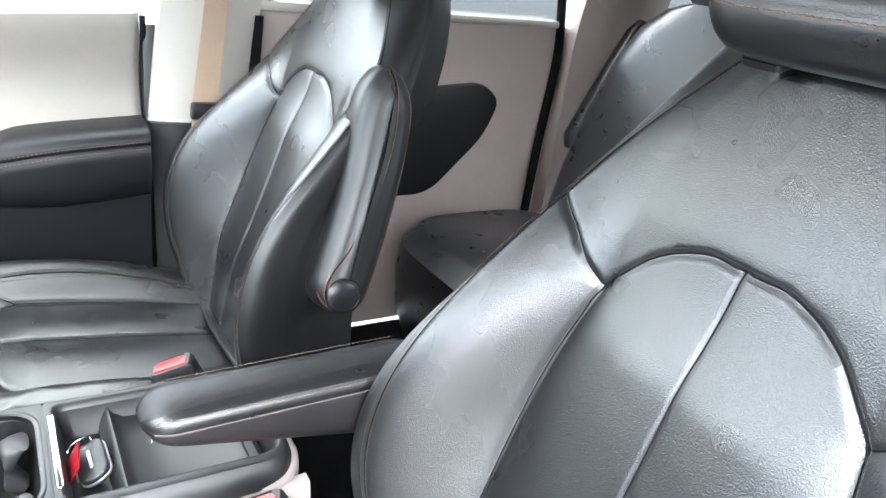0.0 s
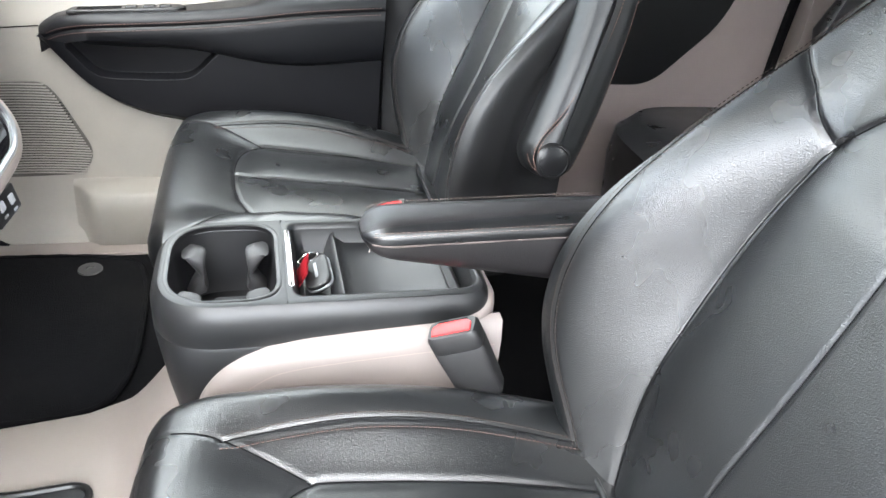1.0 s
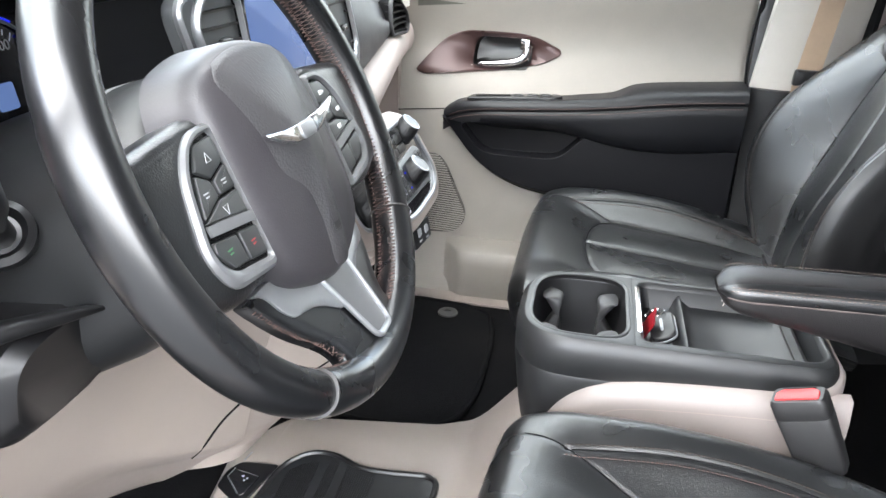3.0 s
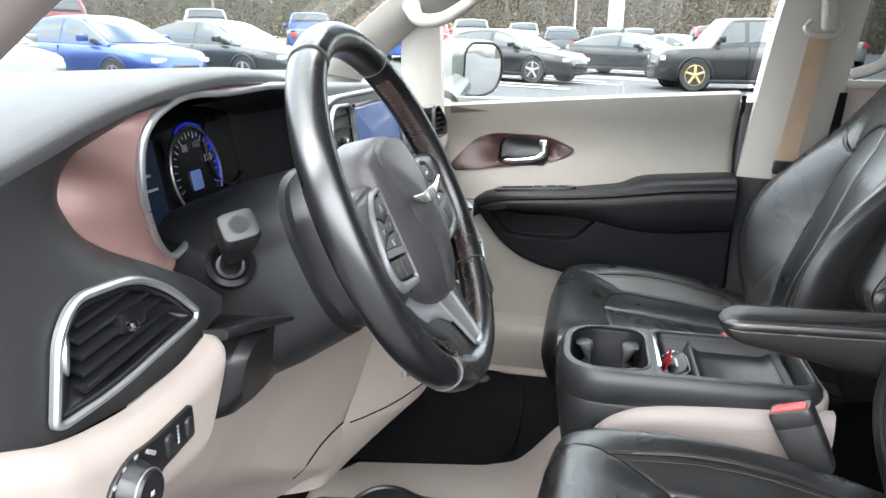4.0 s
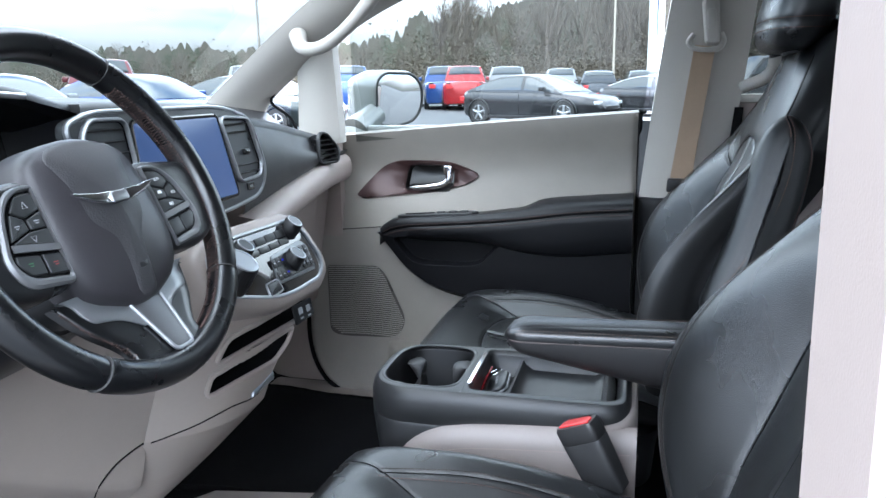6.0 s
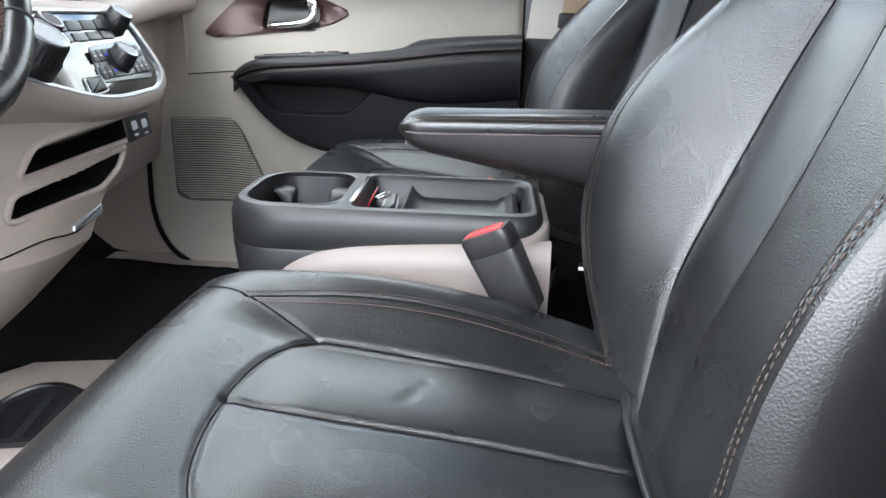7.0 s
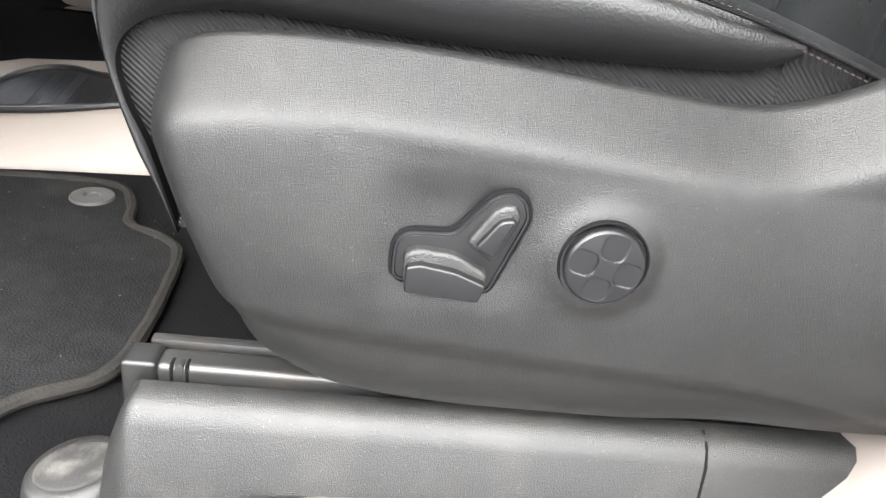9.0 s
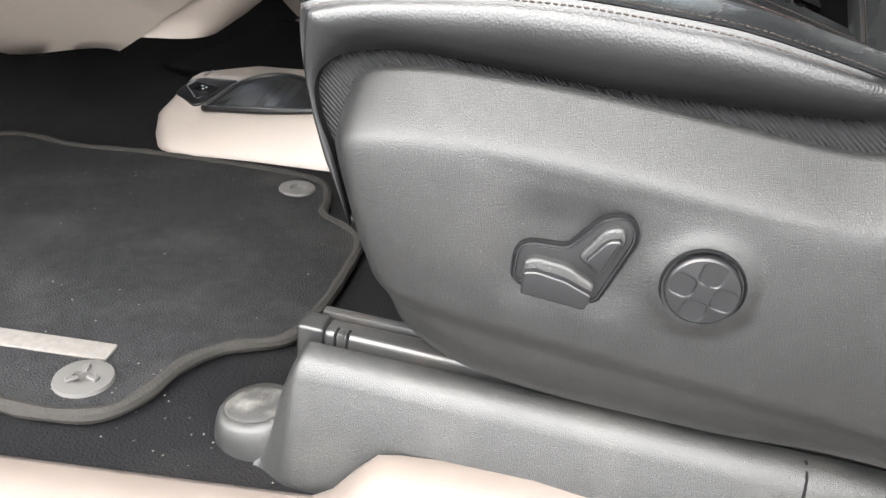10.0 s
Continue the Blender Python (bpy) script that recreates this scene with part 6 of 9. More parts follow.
# instrument cave: bright edge, dark funnel, gauge face
pts = BEZEL
tube("cluster_bezel", pts, 0.0040, BRIGHT_SILVER, dash, "satin silver instrument bezel", 10)
deep = pts.copy()
deep[:, 0] = -0.575
cen = np.array((-0.575, 0.37, 1.295))
deep[:, 1:] = cen[1:] + (deep[:, 1:] - cen[1:]) * 0.93
sheet("cluster_hood", [pts + (deep - pts) * s for s in np.linspace(0, 1, 8)], SATIN_BLACK, dash, "", 60)
rows = [[(x, y, float(LIP_Z(y)) - lip_drop(y) - 0.002 - (0.0 if x > -0.46 else 0.004)) for x in (-0.432, -0.46, -0.575)] for y in np.linspace(0.30, 0.56, 20)]
sheet("hood_roof", rows, SATIN_BLACK, dash, "", 60)
right_side = [[(x, 0.555 + 0.01 * (x + 0.5), z) for x in (-0.44, -0.50, -0.58)] for z in (1.17, 1.25, 1.32, 1.36)]
sheet("hood_side", right_side, PLASTIC_SOFT, dash, "", 60)
gput = basis((-0.572, 0.375, 1.295), (0, 1, 0), (-0.18, 0, 0.98))
face = round_poly([(-0.19, -0.085), (0.18, -0.085), (0.18, 0.075), (-0.19, 0.075)], 0.04, 6)
pad("gauge_face", face, gput, 0.004, 0.002, GLOSS_BLACK, dash, "dark glossy gauge face")
gauge = new("gauge")
gauge.parent = dash
gauge["label"] = "round speedometer dial with blue rim light"
tt = np.linspace(radians(-30), radians(215), 60)
gc = (0.068, -0.030)
tube("dial_ring", gput(np.stack([gc[0] + 0.056 * np.cos(tt), gc[1] + 0.056 * np.sin(tt)], 1), 0.006), 0.0016, SILVER, gauge, "", 6)
for a0, a1, r in ((60, 120, 0.059), (20, 50, 0.051), (-25, 12, 0.051)):
    tt2 = np.linspace(radians(a0), radians(a1), 30)
    tube("dial_light", gput(np.stack([gc[0] + r * np.cos(tt2), gc[1] + r * np.sin(tt2)], 1), 0.0062), 0.0011, BLUE_LIT, gauge, "blue light arc", 5)
for k, a in enumerate(np.linspace(radians(205), radians(-25), 23)):
    p = [(gc[0] + rr * math.cos(a), gc[1] + rr * math.sin(a)) for rr in ((0.044, 0.049) if k % 2 else (0.041, 0.049))]
    tube("dial_tick", gput(np.array(p), 0.0058), 0.0006, WHITE_LIT, gauge, "", 4)
for words, a in (("80", 118), ("100", 72), ("120", 22)):
    at = (gc[0] + 0.034 * math.cos(radians(a)), gc[1] + 0.034 * math.sin(radians(a)))
    text("dial_number", words, 0.013, plane_matrix(gput(np.array([at]), 0.0058)[0], (0, 1, 0), (-0.18, 0, 0.98)), PRINT_DIM, gauge)
pad("dial_display", round_poly([(0.052, -0.052), (0.076, -0.052), (0.076, -0.028), (0.052, -0.028)], 0.003, 3), gput, 0.001, 0.0003, SCREEN, gauge, "", base=0.005)
pad("info_display", round_poly([(-0.080, -0.075), (-0.010, -0.075), (-0.010, 0.02), (-0.080, 0.02)], 0.003, 3), gput, 0.001, 0.0003, DIM_SCREEN, gauge, "dim blue information display", base=0.005)
for k in range(4):
    pad("display_bar", np.array([(-0.075, 0.012 - 0.016 * k), (-0.045 + 0.008 * k, 0.012 - 0.016 * k), (-0.045 + 0.008 * k, 0.015 - 0.016 * k), (-0.075, 0.015 - 0.016 * k)]), gput, 0.0003, 0.0001, PRINT_DIM, gauge, "", base=0.006)
tt3 = np.linspace(0, 2 * np.pi, 44, endpoint=False)
for cx, r in ((0.150, 0.050),):
    tube("dial_ring", gput(np.stack([cx + r * np.cos(tt3), -0.01 + r * np.sin(tt3)], 1), 0.006), 0.0015, SATIN_BLACK, gauge, "", 6, True)

# side air vent
vput = basis((-0.4235, 0, 0), (0, 1, 0), (0, 0, 1))
vent = new("air_vent")
vent.parent = dash
vent["label"] = "black side air vent in a satin silver frame"
frame_strip("vent_frame", vo, inset(vo, 0.0065), vput, 0.006, SILVER, vent, "satin silver frame", base=-0.003, drop=0.004)
frame_strip("vent_inner_frame", inset(vo, 0.0068), inset(vo, 0.011), vput, 0.004, SATIN_BLACK, vent, "", base=-0.003, drop=0.004)
vi = round_poly([(0.030, 1.190), (0.038, 1.238), (0.048, 1.245), (0.096, 1.241), (0.134, 1.220), (0.160, 1.198), (0.150, 1.190), (0.060, 1.182)], 0.007, 5)
c = vi.mean(0)
ringa, ringb = resample(np.concatenate([inset(vo, 0.010), inset(vo, 0.010)[:1]]), 80, True), resample(np.concatenate([vi, vi[:1]]), 80, True)
ringa, ringb = (q[np.argsort(np.arctan2(q[:, 1] - c[1], q[:, 0] - c[0]))] for q in (ringa, ringb))
loft("vent_inner_rim", [vput(ringa, 0.0), vput(ringb, -0.014)], SATIN_BLACK, vent, "", 60, caps=False)
dish("vent_duct", vi, vput, 0.05, DARK, vent, "", base=-0.013, shrink=0.92)
for k in range(5):
    z0 = 1.190 + 0.0125 * k
    y1 = np.interp(z0, (1.18, 1.20, 1.225, 1.245), (0.155, 0.155, 0.135, 0.10))
    rows = [[(-0.4235 - 0.004 - 0.026 * v, y, z0 + 0.011 * (y - 0.02) / 0.13 - 0.004 + 0.008 * v) for y in (0.034, y1)] for v in (0, 1)]
    slab_sheet("vent_slat", rows, (0, 0, -0.0032), PLASTIC_SOFT, vent)
box("slat_slider", (-0.441, 0.078, 1.210), (-0.424, 0.110, 1.228), SATIN_BLACK, vent, "", 0.004)
box("slider_pip", (-0.424, 0.080, 1.213), (-0.416, 0.089, 1.221), CHROME, vent, "bright pip", 0.003)
for k in range(3):
    box("vent_vane", (-0.47, 0.045 + 0.035 * k, 1.185), (-0.452, 0.047 + 0.035 * k, 1.235), SATIN_BLACK, vent, "", 0)
turned("vent_thumbwheel", [(0.0165, -0.004), (0.0165, 0.004)], basis((-0.431, 0.021, 1.222), (0.57, -0.82, 0), (0, 0.10, 1)), (0, 0), SILVER, vent, "chromed thumbwheel", 30, knurl=0.05)

# beige lower panel on the door side, with the lamp switch plate
def roll(d, r):
    """How far a rounded edge of radius r falls back, at d from its border."""
    d = min(max(d, 0.0), r)
    return r - math.sqrt(max(r * r - (r - d) ** 2, 0.0))


rows = []
for q in np.linspace(0, 1, 60):
    r = []
    for v in np.linspace(0, 1, 40):
        right = float(np.interp(v, (0, 0.12, 0.35, 0.72, 1), (0.200, 0.199, 0.186, 0.163, 0.126)))
        y = -0.09 + (right + 0.09) * (1 - (1 - q) ** 1.25)
        top, low = float(PANEL_LOW(y)) + 0.006, float(np.interp(y, (-0.09, 0.014, 0.126, 0.2), (1.10, 1.080, 1.070, 1.07)))
        z = top + (low - top) * v
        x = -0.398 - roll(top - z, 0.024) - roll(right - y, 0.016) - roll(z - low, 0.022) - 0.25 * max(0, -0.02 - y)
        r.append((x, y, z))
    end = r[-1]
    r += [(end[0] - 0.010, end[1], end[2] - 0.004), (end[0] - 0.05, end[1], end[2] - 0.022), (end[0] - 0.09, end[1], end[2] - 0.05)]
    rows.append(r)
rows.append([(p[0] - 0.012, p[1] + 0.001, p[2]) for p in rows[-1]])
rows.append([(p[0] - 0.08, p[1] + 0.004, p[2]) for p in rows[-2]])
sheet("lower_end_panel", rows, BEIGE, dash, "smooth beige panel", 60)
lo = round_poly([(-0.003, 1.106), (0.005, 1.128), (0.030, 1.1405), (0.058, 1.136), (0.116, 1.138), (0.117, 1.110), (0.064, 1.106), (0.046, 1.092), (0.020, 1.088)], [0.012, 0.012, 0.02, 0.02, 0.004, 0.004, 0.01, 0.012, 0.015], 5)
lput = basis((-0.3985, 0, 0), (0, 1, 0), (0, 0, 1))
lamp_sw = pad("lamp_switch", lo, lput, 0.004, 0.0015, SATIN_BLACK, dash, "black headlamp switch plate")
turned("switch_knob", [(0.022, 0.0), (0.0215, 0.004), (0.0185, 0.012), (0.0165, 0.018), (0.015, 0.0195), (0.0, 0.0195)], lput, (0.029, 1.114), SATIN_BLACK, lamp_sw, "round black rotary knob", 40)
tube("knob_ring", lput(np.stack([0.029 + 0.0172 * np.cos(np.linspace(0, 2 * np.pi, 40, endpoint=False)), 1.114 + 0.0172 * np.sin(np.linspace(0, 2 * np.pi, 40, endpoint=False))], 1), 0.0165), 0.0006, SILVER, lamp_sw, "thin bright ring", 6, True)
pad("knob_mark", np.array([(0.0270, 1.112), (0.0310, 1.112), (0.0310, 1.1155), (0.0270, 1.1155)]), lput, 0.0004, 0.0001, PRINT_DIM, lamp_sw, "", base=0.0195)
text("switch_print", "AUTO", 0.0052, plane_matrix((-0.3943, 0.0535, 1.130), (0, 0.80, -0.60), (0, 0.60, 0.80)), PRINT_DIM, lamp_sw)
for a, b in ((0.010, 1.128), (0.022, 1.135), (0.036, 1.1365), (0.002, 1.107)):
    pad("switch_print", np.array([(a - 0.002, b - 0.0014), (a + 0.002, b - 0.0014), (a + 0.002, b + 0.0014), (a - 0.002, b + 0.0014)]), lput, 0.0004, 0.0001, PRINT_DIM, lamp_sw, "", base=0.004)
for a in (0.077, 0.106):
    pad("dimmer_wheel", round_poly([(a - 0.005, 1.113), (a + 0.005, 1.113), (a + 0.005, 1.131), (a - 0.005, 1.131)], 0.004, 4), lput, 0.004, 0.002, PLASTIC_SOFT, lamp_sw, "ribbed dimmer wheel", base=0.003)
for k in range(5):
    pad("switch_print", np.array([(0.090, 1.116 + 0.0034 * k), (0.0925, 1.116 + 0.0034 * k), (0.0925, 1.118 + 0.0034 * k), (0.090, 1.118 + 0.0034 * k)]), lput, 0.0004, 0.0001, PRINT_DIM, lamp_sw, "", base=0.004)

# knee panel sweeping down to the footwell and over to the centre stack
rows = []
for s in np.linspace(0, 1, 40):
    y = 0.14 + 0.468 * s
    r = []
    for v in np.linspace(0, 1, 26):
        ze = float(np.interp(y, (0.14, 0.30, 0.387, 0.448, 0.50, 0.58, 0.66), (0.985, 0.945, 0.905, 0.862, 0.826, 0.780, 0.760)))
        zb = float(np.interp(y, (0.14, 0.22, 0.32, 0.43, 0.51, 0.59, 0.64), (0.965, 0.925, 0.875, 0.828, 0.783, 0.738, 0.708)))
        if v < 0.55:
            q = v / 0.55
            z, x = 1.085 + (ze - 1.085) * q, -0.450 - 0.045 * q ** 2
        else:
            q = (v - 0.55) / 0.45
            z, x = ze + (zb - ze) * q ** 0.8, -0.495 - 0.058 * q
        x += (0.04 + 0.25 * max(0, min(z, 1.03) - 0.86)) * max(0, (y - 0.40) / 0.208) ** 2
        r.append((x, y, z))
    end = r[-1]
    k = 1 - 0.5 * float(smoothstep((y - 0.50) / 0.11))
    r += [(end[0] - k * a, y, end[2] - k * b) for a, b in ((0.030, 0.026), (0.065, 0.054), (0.110, 0.086), (0.150, 0.113), (0.158, 0.112), (0.170, 0.095))]
    rows.append(r)
sheet("knee_panel", rows, BEIGE, dash, "smooth pinkish-beige knee panel", 60)
tube("knee_seam", smooth_line([(-0.507, 0.563, 0.764), (-0.477, 0.543, 0.802), (-0.458, 0.561, 0.831), (-0.443, 0.589, 0.845), (-0.434, 0.606, 0.850)], 30), 0.0014, DARK, dash, "", 5)
# centre: screen, vents, control panel, cubbies
sput = basis((-0.402, 0.755, 1.262), (0, 1, 0), (-0.10, 0, 0.995))
so = round_poly([(-0.255, 0.075), (-0.20, 0.092), (0.12, 0.090), (0.215, 0.066), (0.250, -0.035), (0.215, -0.080), (0.10, -0.094), (-0.13, -0.094), (-0.215, -0.050)], [0.02, 0.05, 0.06, 0.03, 0.03, 0.03, 0.06, 0.05, 0.04], 7)
pad("stack_surround", so, sput, 0.016, 0.006, mat("dark_silver_surround", (0.085, 0.09, 0.093), 0.42, metal=0.2, vary=0.06), dash, "dark grey surround of screen and vents", base=-0.03)
frame_strip("stack_trim", inset(so, -0.001), inset(so, 0.006), sput, 0.007, SILVER, dash, "satin silver edge", base=-0.018)
tp = round_poly([(-0.120, -0.066), (0.128, -0.066), (0.096, 0.070), (-0.122, 0.070)], 0.006, 5)
pad("touch_screen", tp, sput, 0.004, 0.0015, SCREEN, dash, "dusty blue-lit touch screen", base=-0.014)
frame_strip("screen_bezel", inset(tp, -0.006), inset(tp, 0.001), sput, 0.004, GLOSS_BLACK, dash, "", base=-0.014)


def small_vent(outline, slats, label):
    v = new("air_vent")
    v.parent = dash
    v["label"] = label
    frame_strip("vent_frame", inset(outline, -0.006), outline, sput, 0.008, SILVER, v, "silver frame", base=-0.014, drop=0.004)
    dish("vent_duct", outline, sput, 0.03, DARK, v, "", base=-0.0115, shrink=0.9)
    a0, a1 = outline[:, 0].min(), outline[:, 0].max()
    b0, b1 = outline[:, 1].min(), outline[:, 1].max()
    for k in range(slats):
        b = b0 + (b1 - b0) * (k + 0.7) / (slats + 0.4)
        inside = outline[abs(outline[:, 1] - b) < (b1 - b0) * 0.25]
        l, r = inside[:, 0].min() + 0.003, inside[:, 0].max() - 0.003
        rows = [sput(np.array([(l, b), (r, b)]), -0.010), sput(np.array([(l, b + 0.005), (r, b + 0.005)]), -0.026)]
        slab_sheet("vent_slat", rows, (0, 0, -0.002), SATIN_BLACK, v)
    c = outline.mean(0)
    pad("slat_slider", round_poly([(c[0] - 0.010, c[1] - 0.005), (c[0] + 0.010, c[1] - 0.005), (c[0] + 0.010, c[1] + 0.005), (c[0] - 0.010, c[1] + 0.005)], 0.003, 3), sput, 0.006, 0.002, SATIN_BLACK, v, "", base=-0.012)
    pad("slider_pip", round_poly([(c[0] - 0.004, c[1] - 0.002), (c[0] + 0.004, c[1] - 0.002), (c[0] + 0.004, c[1] + 0.002), (c[0] - 0.004, c[1] + 0.002)], 0.001, 3), sput, 0.001, 0.0004, CHROME, v, "", base=-0.006)
    return v


small_vent(round_poly([(-0.228, 0.052), (-0.210, 0.076), (-0.142, 0.074), (-0.136, 0.010), (-0.150, -0.012), (-0.200, -0.012)], 0.012, 5), 5, "black centre air vent with silver frame")
small_vent(round_poly([(0.108, 0.066), (0.196, 0.060), (0.222, -0.020), (0.212, -0.040), (0.142, -0.044)], 0.012, 5), 7, "black centre air vent with silver frame")
pad("hazard_switch", round_poly([(0.165, -0.066), (0.188, -0.066), (0.188, -0.052), (0.165, -0.052)], 0.003, 4), sput, 0.003, 0.001, GLOSS_BLACK, dash, "small glossy switch", base=-0.014)
pad("switch_mark", np.array([(0.172, -0.061), (0.181, -0.061), (0.181, -0.057), (0.172, -0.057)]), sput, 0.0004, 0.0001, PRINT, dash, "", base=-0.011)

# sloped control panel
hput = basis((-0.292, 0.772, 1.102), (0, 1, 0), (-0.45, 0, 0.893))
ho = round_poly([(-0.165, 0.040), (-0.12, 0.058), (0.110, 0.052), (0.140, 0.030), (0.158, -0.040), (0.120, -0.062), (-0.02, -0.062), (-0.165, -0.015)], [0.02, 0.05, 0.02, 0.03, 0.03, 0.05, 0.06, 0.02], 8)
rings = [hput(inset(ho, -0.014), -0.13), hput(inset(ho, -0.020), -0.020), hput(inset(ho, -0.019), -0.008), hput(inset(ho, -0.012), 0.002), hput(inset(ho, -0.003), 0.003), hput(ho, -0.002)]
loft("panel_surround", rings, BEIGE, dash, "beige surround of the controls", 50, caps=False)
frame_strip("panel_rim", inset(ho, -0.004), inset(ho, 0.003), hput, 0.004, SILVER, dash, "bright silver rim", base=0.0, drop=0.003)
hp = pad("control_panel", ho, hput, 0.003, 0.001, GLOSS_BLACK, dash, "gloss black control panel", base=-0.002)
cl = round_poly([(-0.015, -0.040), (0.120, -0.046), (0.128, 0.0), (0.112, 0.012), (0.0, 0.008)], 0.008, 5)
pad("climate_panel", cl, hput, 0.002, 0.001, mat("pearl_silver_panel", (0.16, 0.17, 0.175), 0.34, metal=0.5, vary=0.06), hp, "satin silver climate panel", base=0.001)
pad("climate_keys", inset(cl, 0.007), hput, 0.002, 0.0008, SATIN_BLACK, hp, "", base=0.002)
for i in range(3):
    for j in range(2):
        for side in (-1, 1):
            a, b = 0.055 + side * (0.030 + 0.014 * i) + 0.0, -0.028 + 0.022 * j
            if -0.008 < a < 0.116:
                pad("climate_key", round_poly([(a - 0.006, b - 0.008), (a + 0.006, b - 0.008), (a + 0.006, b + 0.008), (a - 0.006, b + 0.008)], 0.002, 3), hput, 0.0015, 0.0006, PLASTIC_SOFT, hp, "", base=0.004)
                pad("key_print", np.array([(a - 0.0025, b - 0.001), (a + 0.0025, b - 0.001), (a + 0.0025, b + 0.001), (a - 0.0025, b + 0.001)]), hput, 0.0003, 0.0001, BLUE_LIT if (i == 0 and side < 0) else PRINT_DIM, hp, "", base=0.0055)
for k in range(4):
    a = -0.055 + 0.034 * k
    pad("audio_key", round_poly([(a, 0.016), (a + 0.031, 0.015), (a + 0.031, 0.026), (a, 0.027)], 0.002, 3), hput, 0.002, 0.0008, SATIN_BLACK, hp, "", base=0.001)
    pad("audio_key", round_poly([(a, 0.030), (a + 0.031, 0.029), (a + 0.031, 0.042), (a, 0.043)], 0.002, 3), hput, 0.002, 0.0008, PLASTIC_SOFT, hp, "", base=0.001)
KNURL = [(0.0165, 0.0), (0.0165, 0.004), (0.0155, 0.006), (0.0150, 0.017), (0.0135, 0.019), (0.0, 0.0192)]


def knob(a, b, size, label, top=SATIN_BLACK):
    """A knob that stands up from the sloping panel."""
    kput = basis(hput(np.array([(a, b)]), 0.002)[0], (0, 1, 0), (-0.80, 0, 0.60))
    k = turned("rotary_knob", [(0.0165 * size, -0.014)] + [(r * size, h * size) for r, h in KNURL], kput, (0, 0), SATIN_BLACK, hp, label, 60, knurl=0.035)
    turned("knob_ring", [(0.0142 * size, 0.0186 * size), (0.0142 * size, 0.0198 * size), (0.012 * size, 0.0202 * size), (0.012 * size, 0.0190 * size)], kput, (0, 0), SILVER, k, "", 40)
    turned("knob_face", [(0.0120 * size, 0.0190 * size), (0.0120 * size, 0.0197 * size), (0.0, 0.0197 * size)], kput, (0, 0), top, k, "", 40)
    return k


knob(-0.075, 0.030, 1.0, "black rotary audio knob")
knob(0.100, 0.036, 1.0, "black rotary audio knob")
knob(0.056, -0.016, 1.05, "black rotary climate knob")
knob(-0.122, 0.003, 1.75, "large knurled gear selector dial with a brushed top", SILVER)
brake = round_poly([(-0.055, -0.052), (-0.012, -0.050), (-0.014, -0.030), (-0.050, -0.030)], 0.004, 4)
frame_strip("switch_frame", inset(brake, -0.0015), inset(brake, 0.001), hput, 0.003, SILVER, hp, "", base=0.001)
pad("brake_switch", inset(brake, 0.002), hput, 0.004, 0.002, PLASTIC_SOFT, hp, "parking brake switch", base=0.001)

# lower stack with two open cubbies
def stack_x(z):
    return float(np.interp(z, (0.66, 0.75, 0.85, 0.88, 0.95, 1.03, 1.06), (-0.52, -0.43, -0.335, -0.325, -0.300, -0.275, -0.268)))


def stack_right(z):
    return float(np.interp(z, (0.695, 0.72, 0.76, 0.82, 0.90, 1.0, 1.05), (0.71, 0.755, 0.785, 0.80, 0.812, 0.865, 0.90)))


cub = [((0.655, 0.965), (0.668, 1.003), (0.700, 1.012), (0.850, 1.022), (0.858, 1.010), (0.846, 0.982)), ((0.648, 0.912), (0.652, 0.948), (0.830, 0.974), (0.825, 0.945), (0.790, 0.925))]
rows = []
for z in np.linspace(0.695, 1.055, 200):
    r = []
    yr = stack_right(z)
    for s in np.linspace(0, 1, 170):
        if s < 0.82:
            y = 0.60 + (yr - 0.015 - 0.60) * s / 0.82
            x = stack_x(z) - 0.10 * (1 - s / 0.82) ** 3.2
        else:
            q = (s - 0.82) / 0.18
            y = yr - 0.015 + 0.015 * math.sin(q * math.pi / 2)
            x = stack_x(z) - 0.015 * (1 - math.cos(q * math.pi / 2)) - 0.25 * smoothstep((q - 0.5) / 0.5)
        r.append((x, y, z))
    rows.append(r)
holes2 = [inset(round_poly(q, 0.010, 6), 0.001) for q in cub]
cut_sheet("stack_body", rows, lambda c: not any(point_in(h, c[1:]) for h in holes2), BEIGE, dash, "taupe-beige lower centre stack", 60)
for k, q in enumerate(cub):
    oo = round_poly(q, 0.010, 6)
    p3 = np.array([(stack_x(z) - 0.10 * (1 - min((y - 0.60) / (stack_right(z) - 0.615), 1)) ** 3.2 + 0.0025, y, z) for y, z in oo])
    c = p3.mean(0)
    inner = c + (p3 - c) * 0.97
    back = inner + np.array((-0.10, 0.0, 0.0))
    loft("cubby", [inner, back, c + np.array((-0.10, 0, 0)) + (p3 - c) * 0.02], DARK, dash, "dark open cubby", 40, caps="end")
    tube("cubby_edge", p3, 0.0042, BEIGE, dash, "", 8, True)
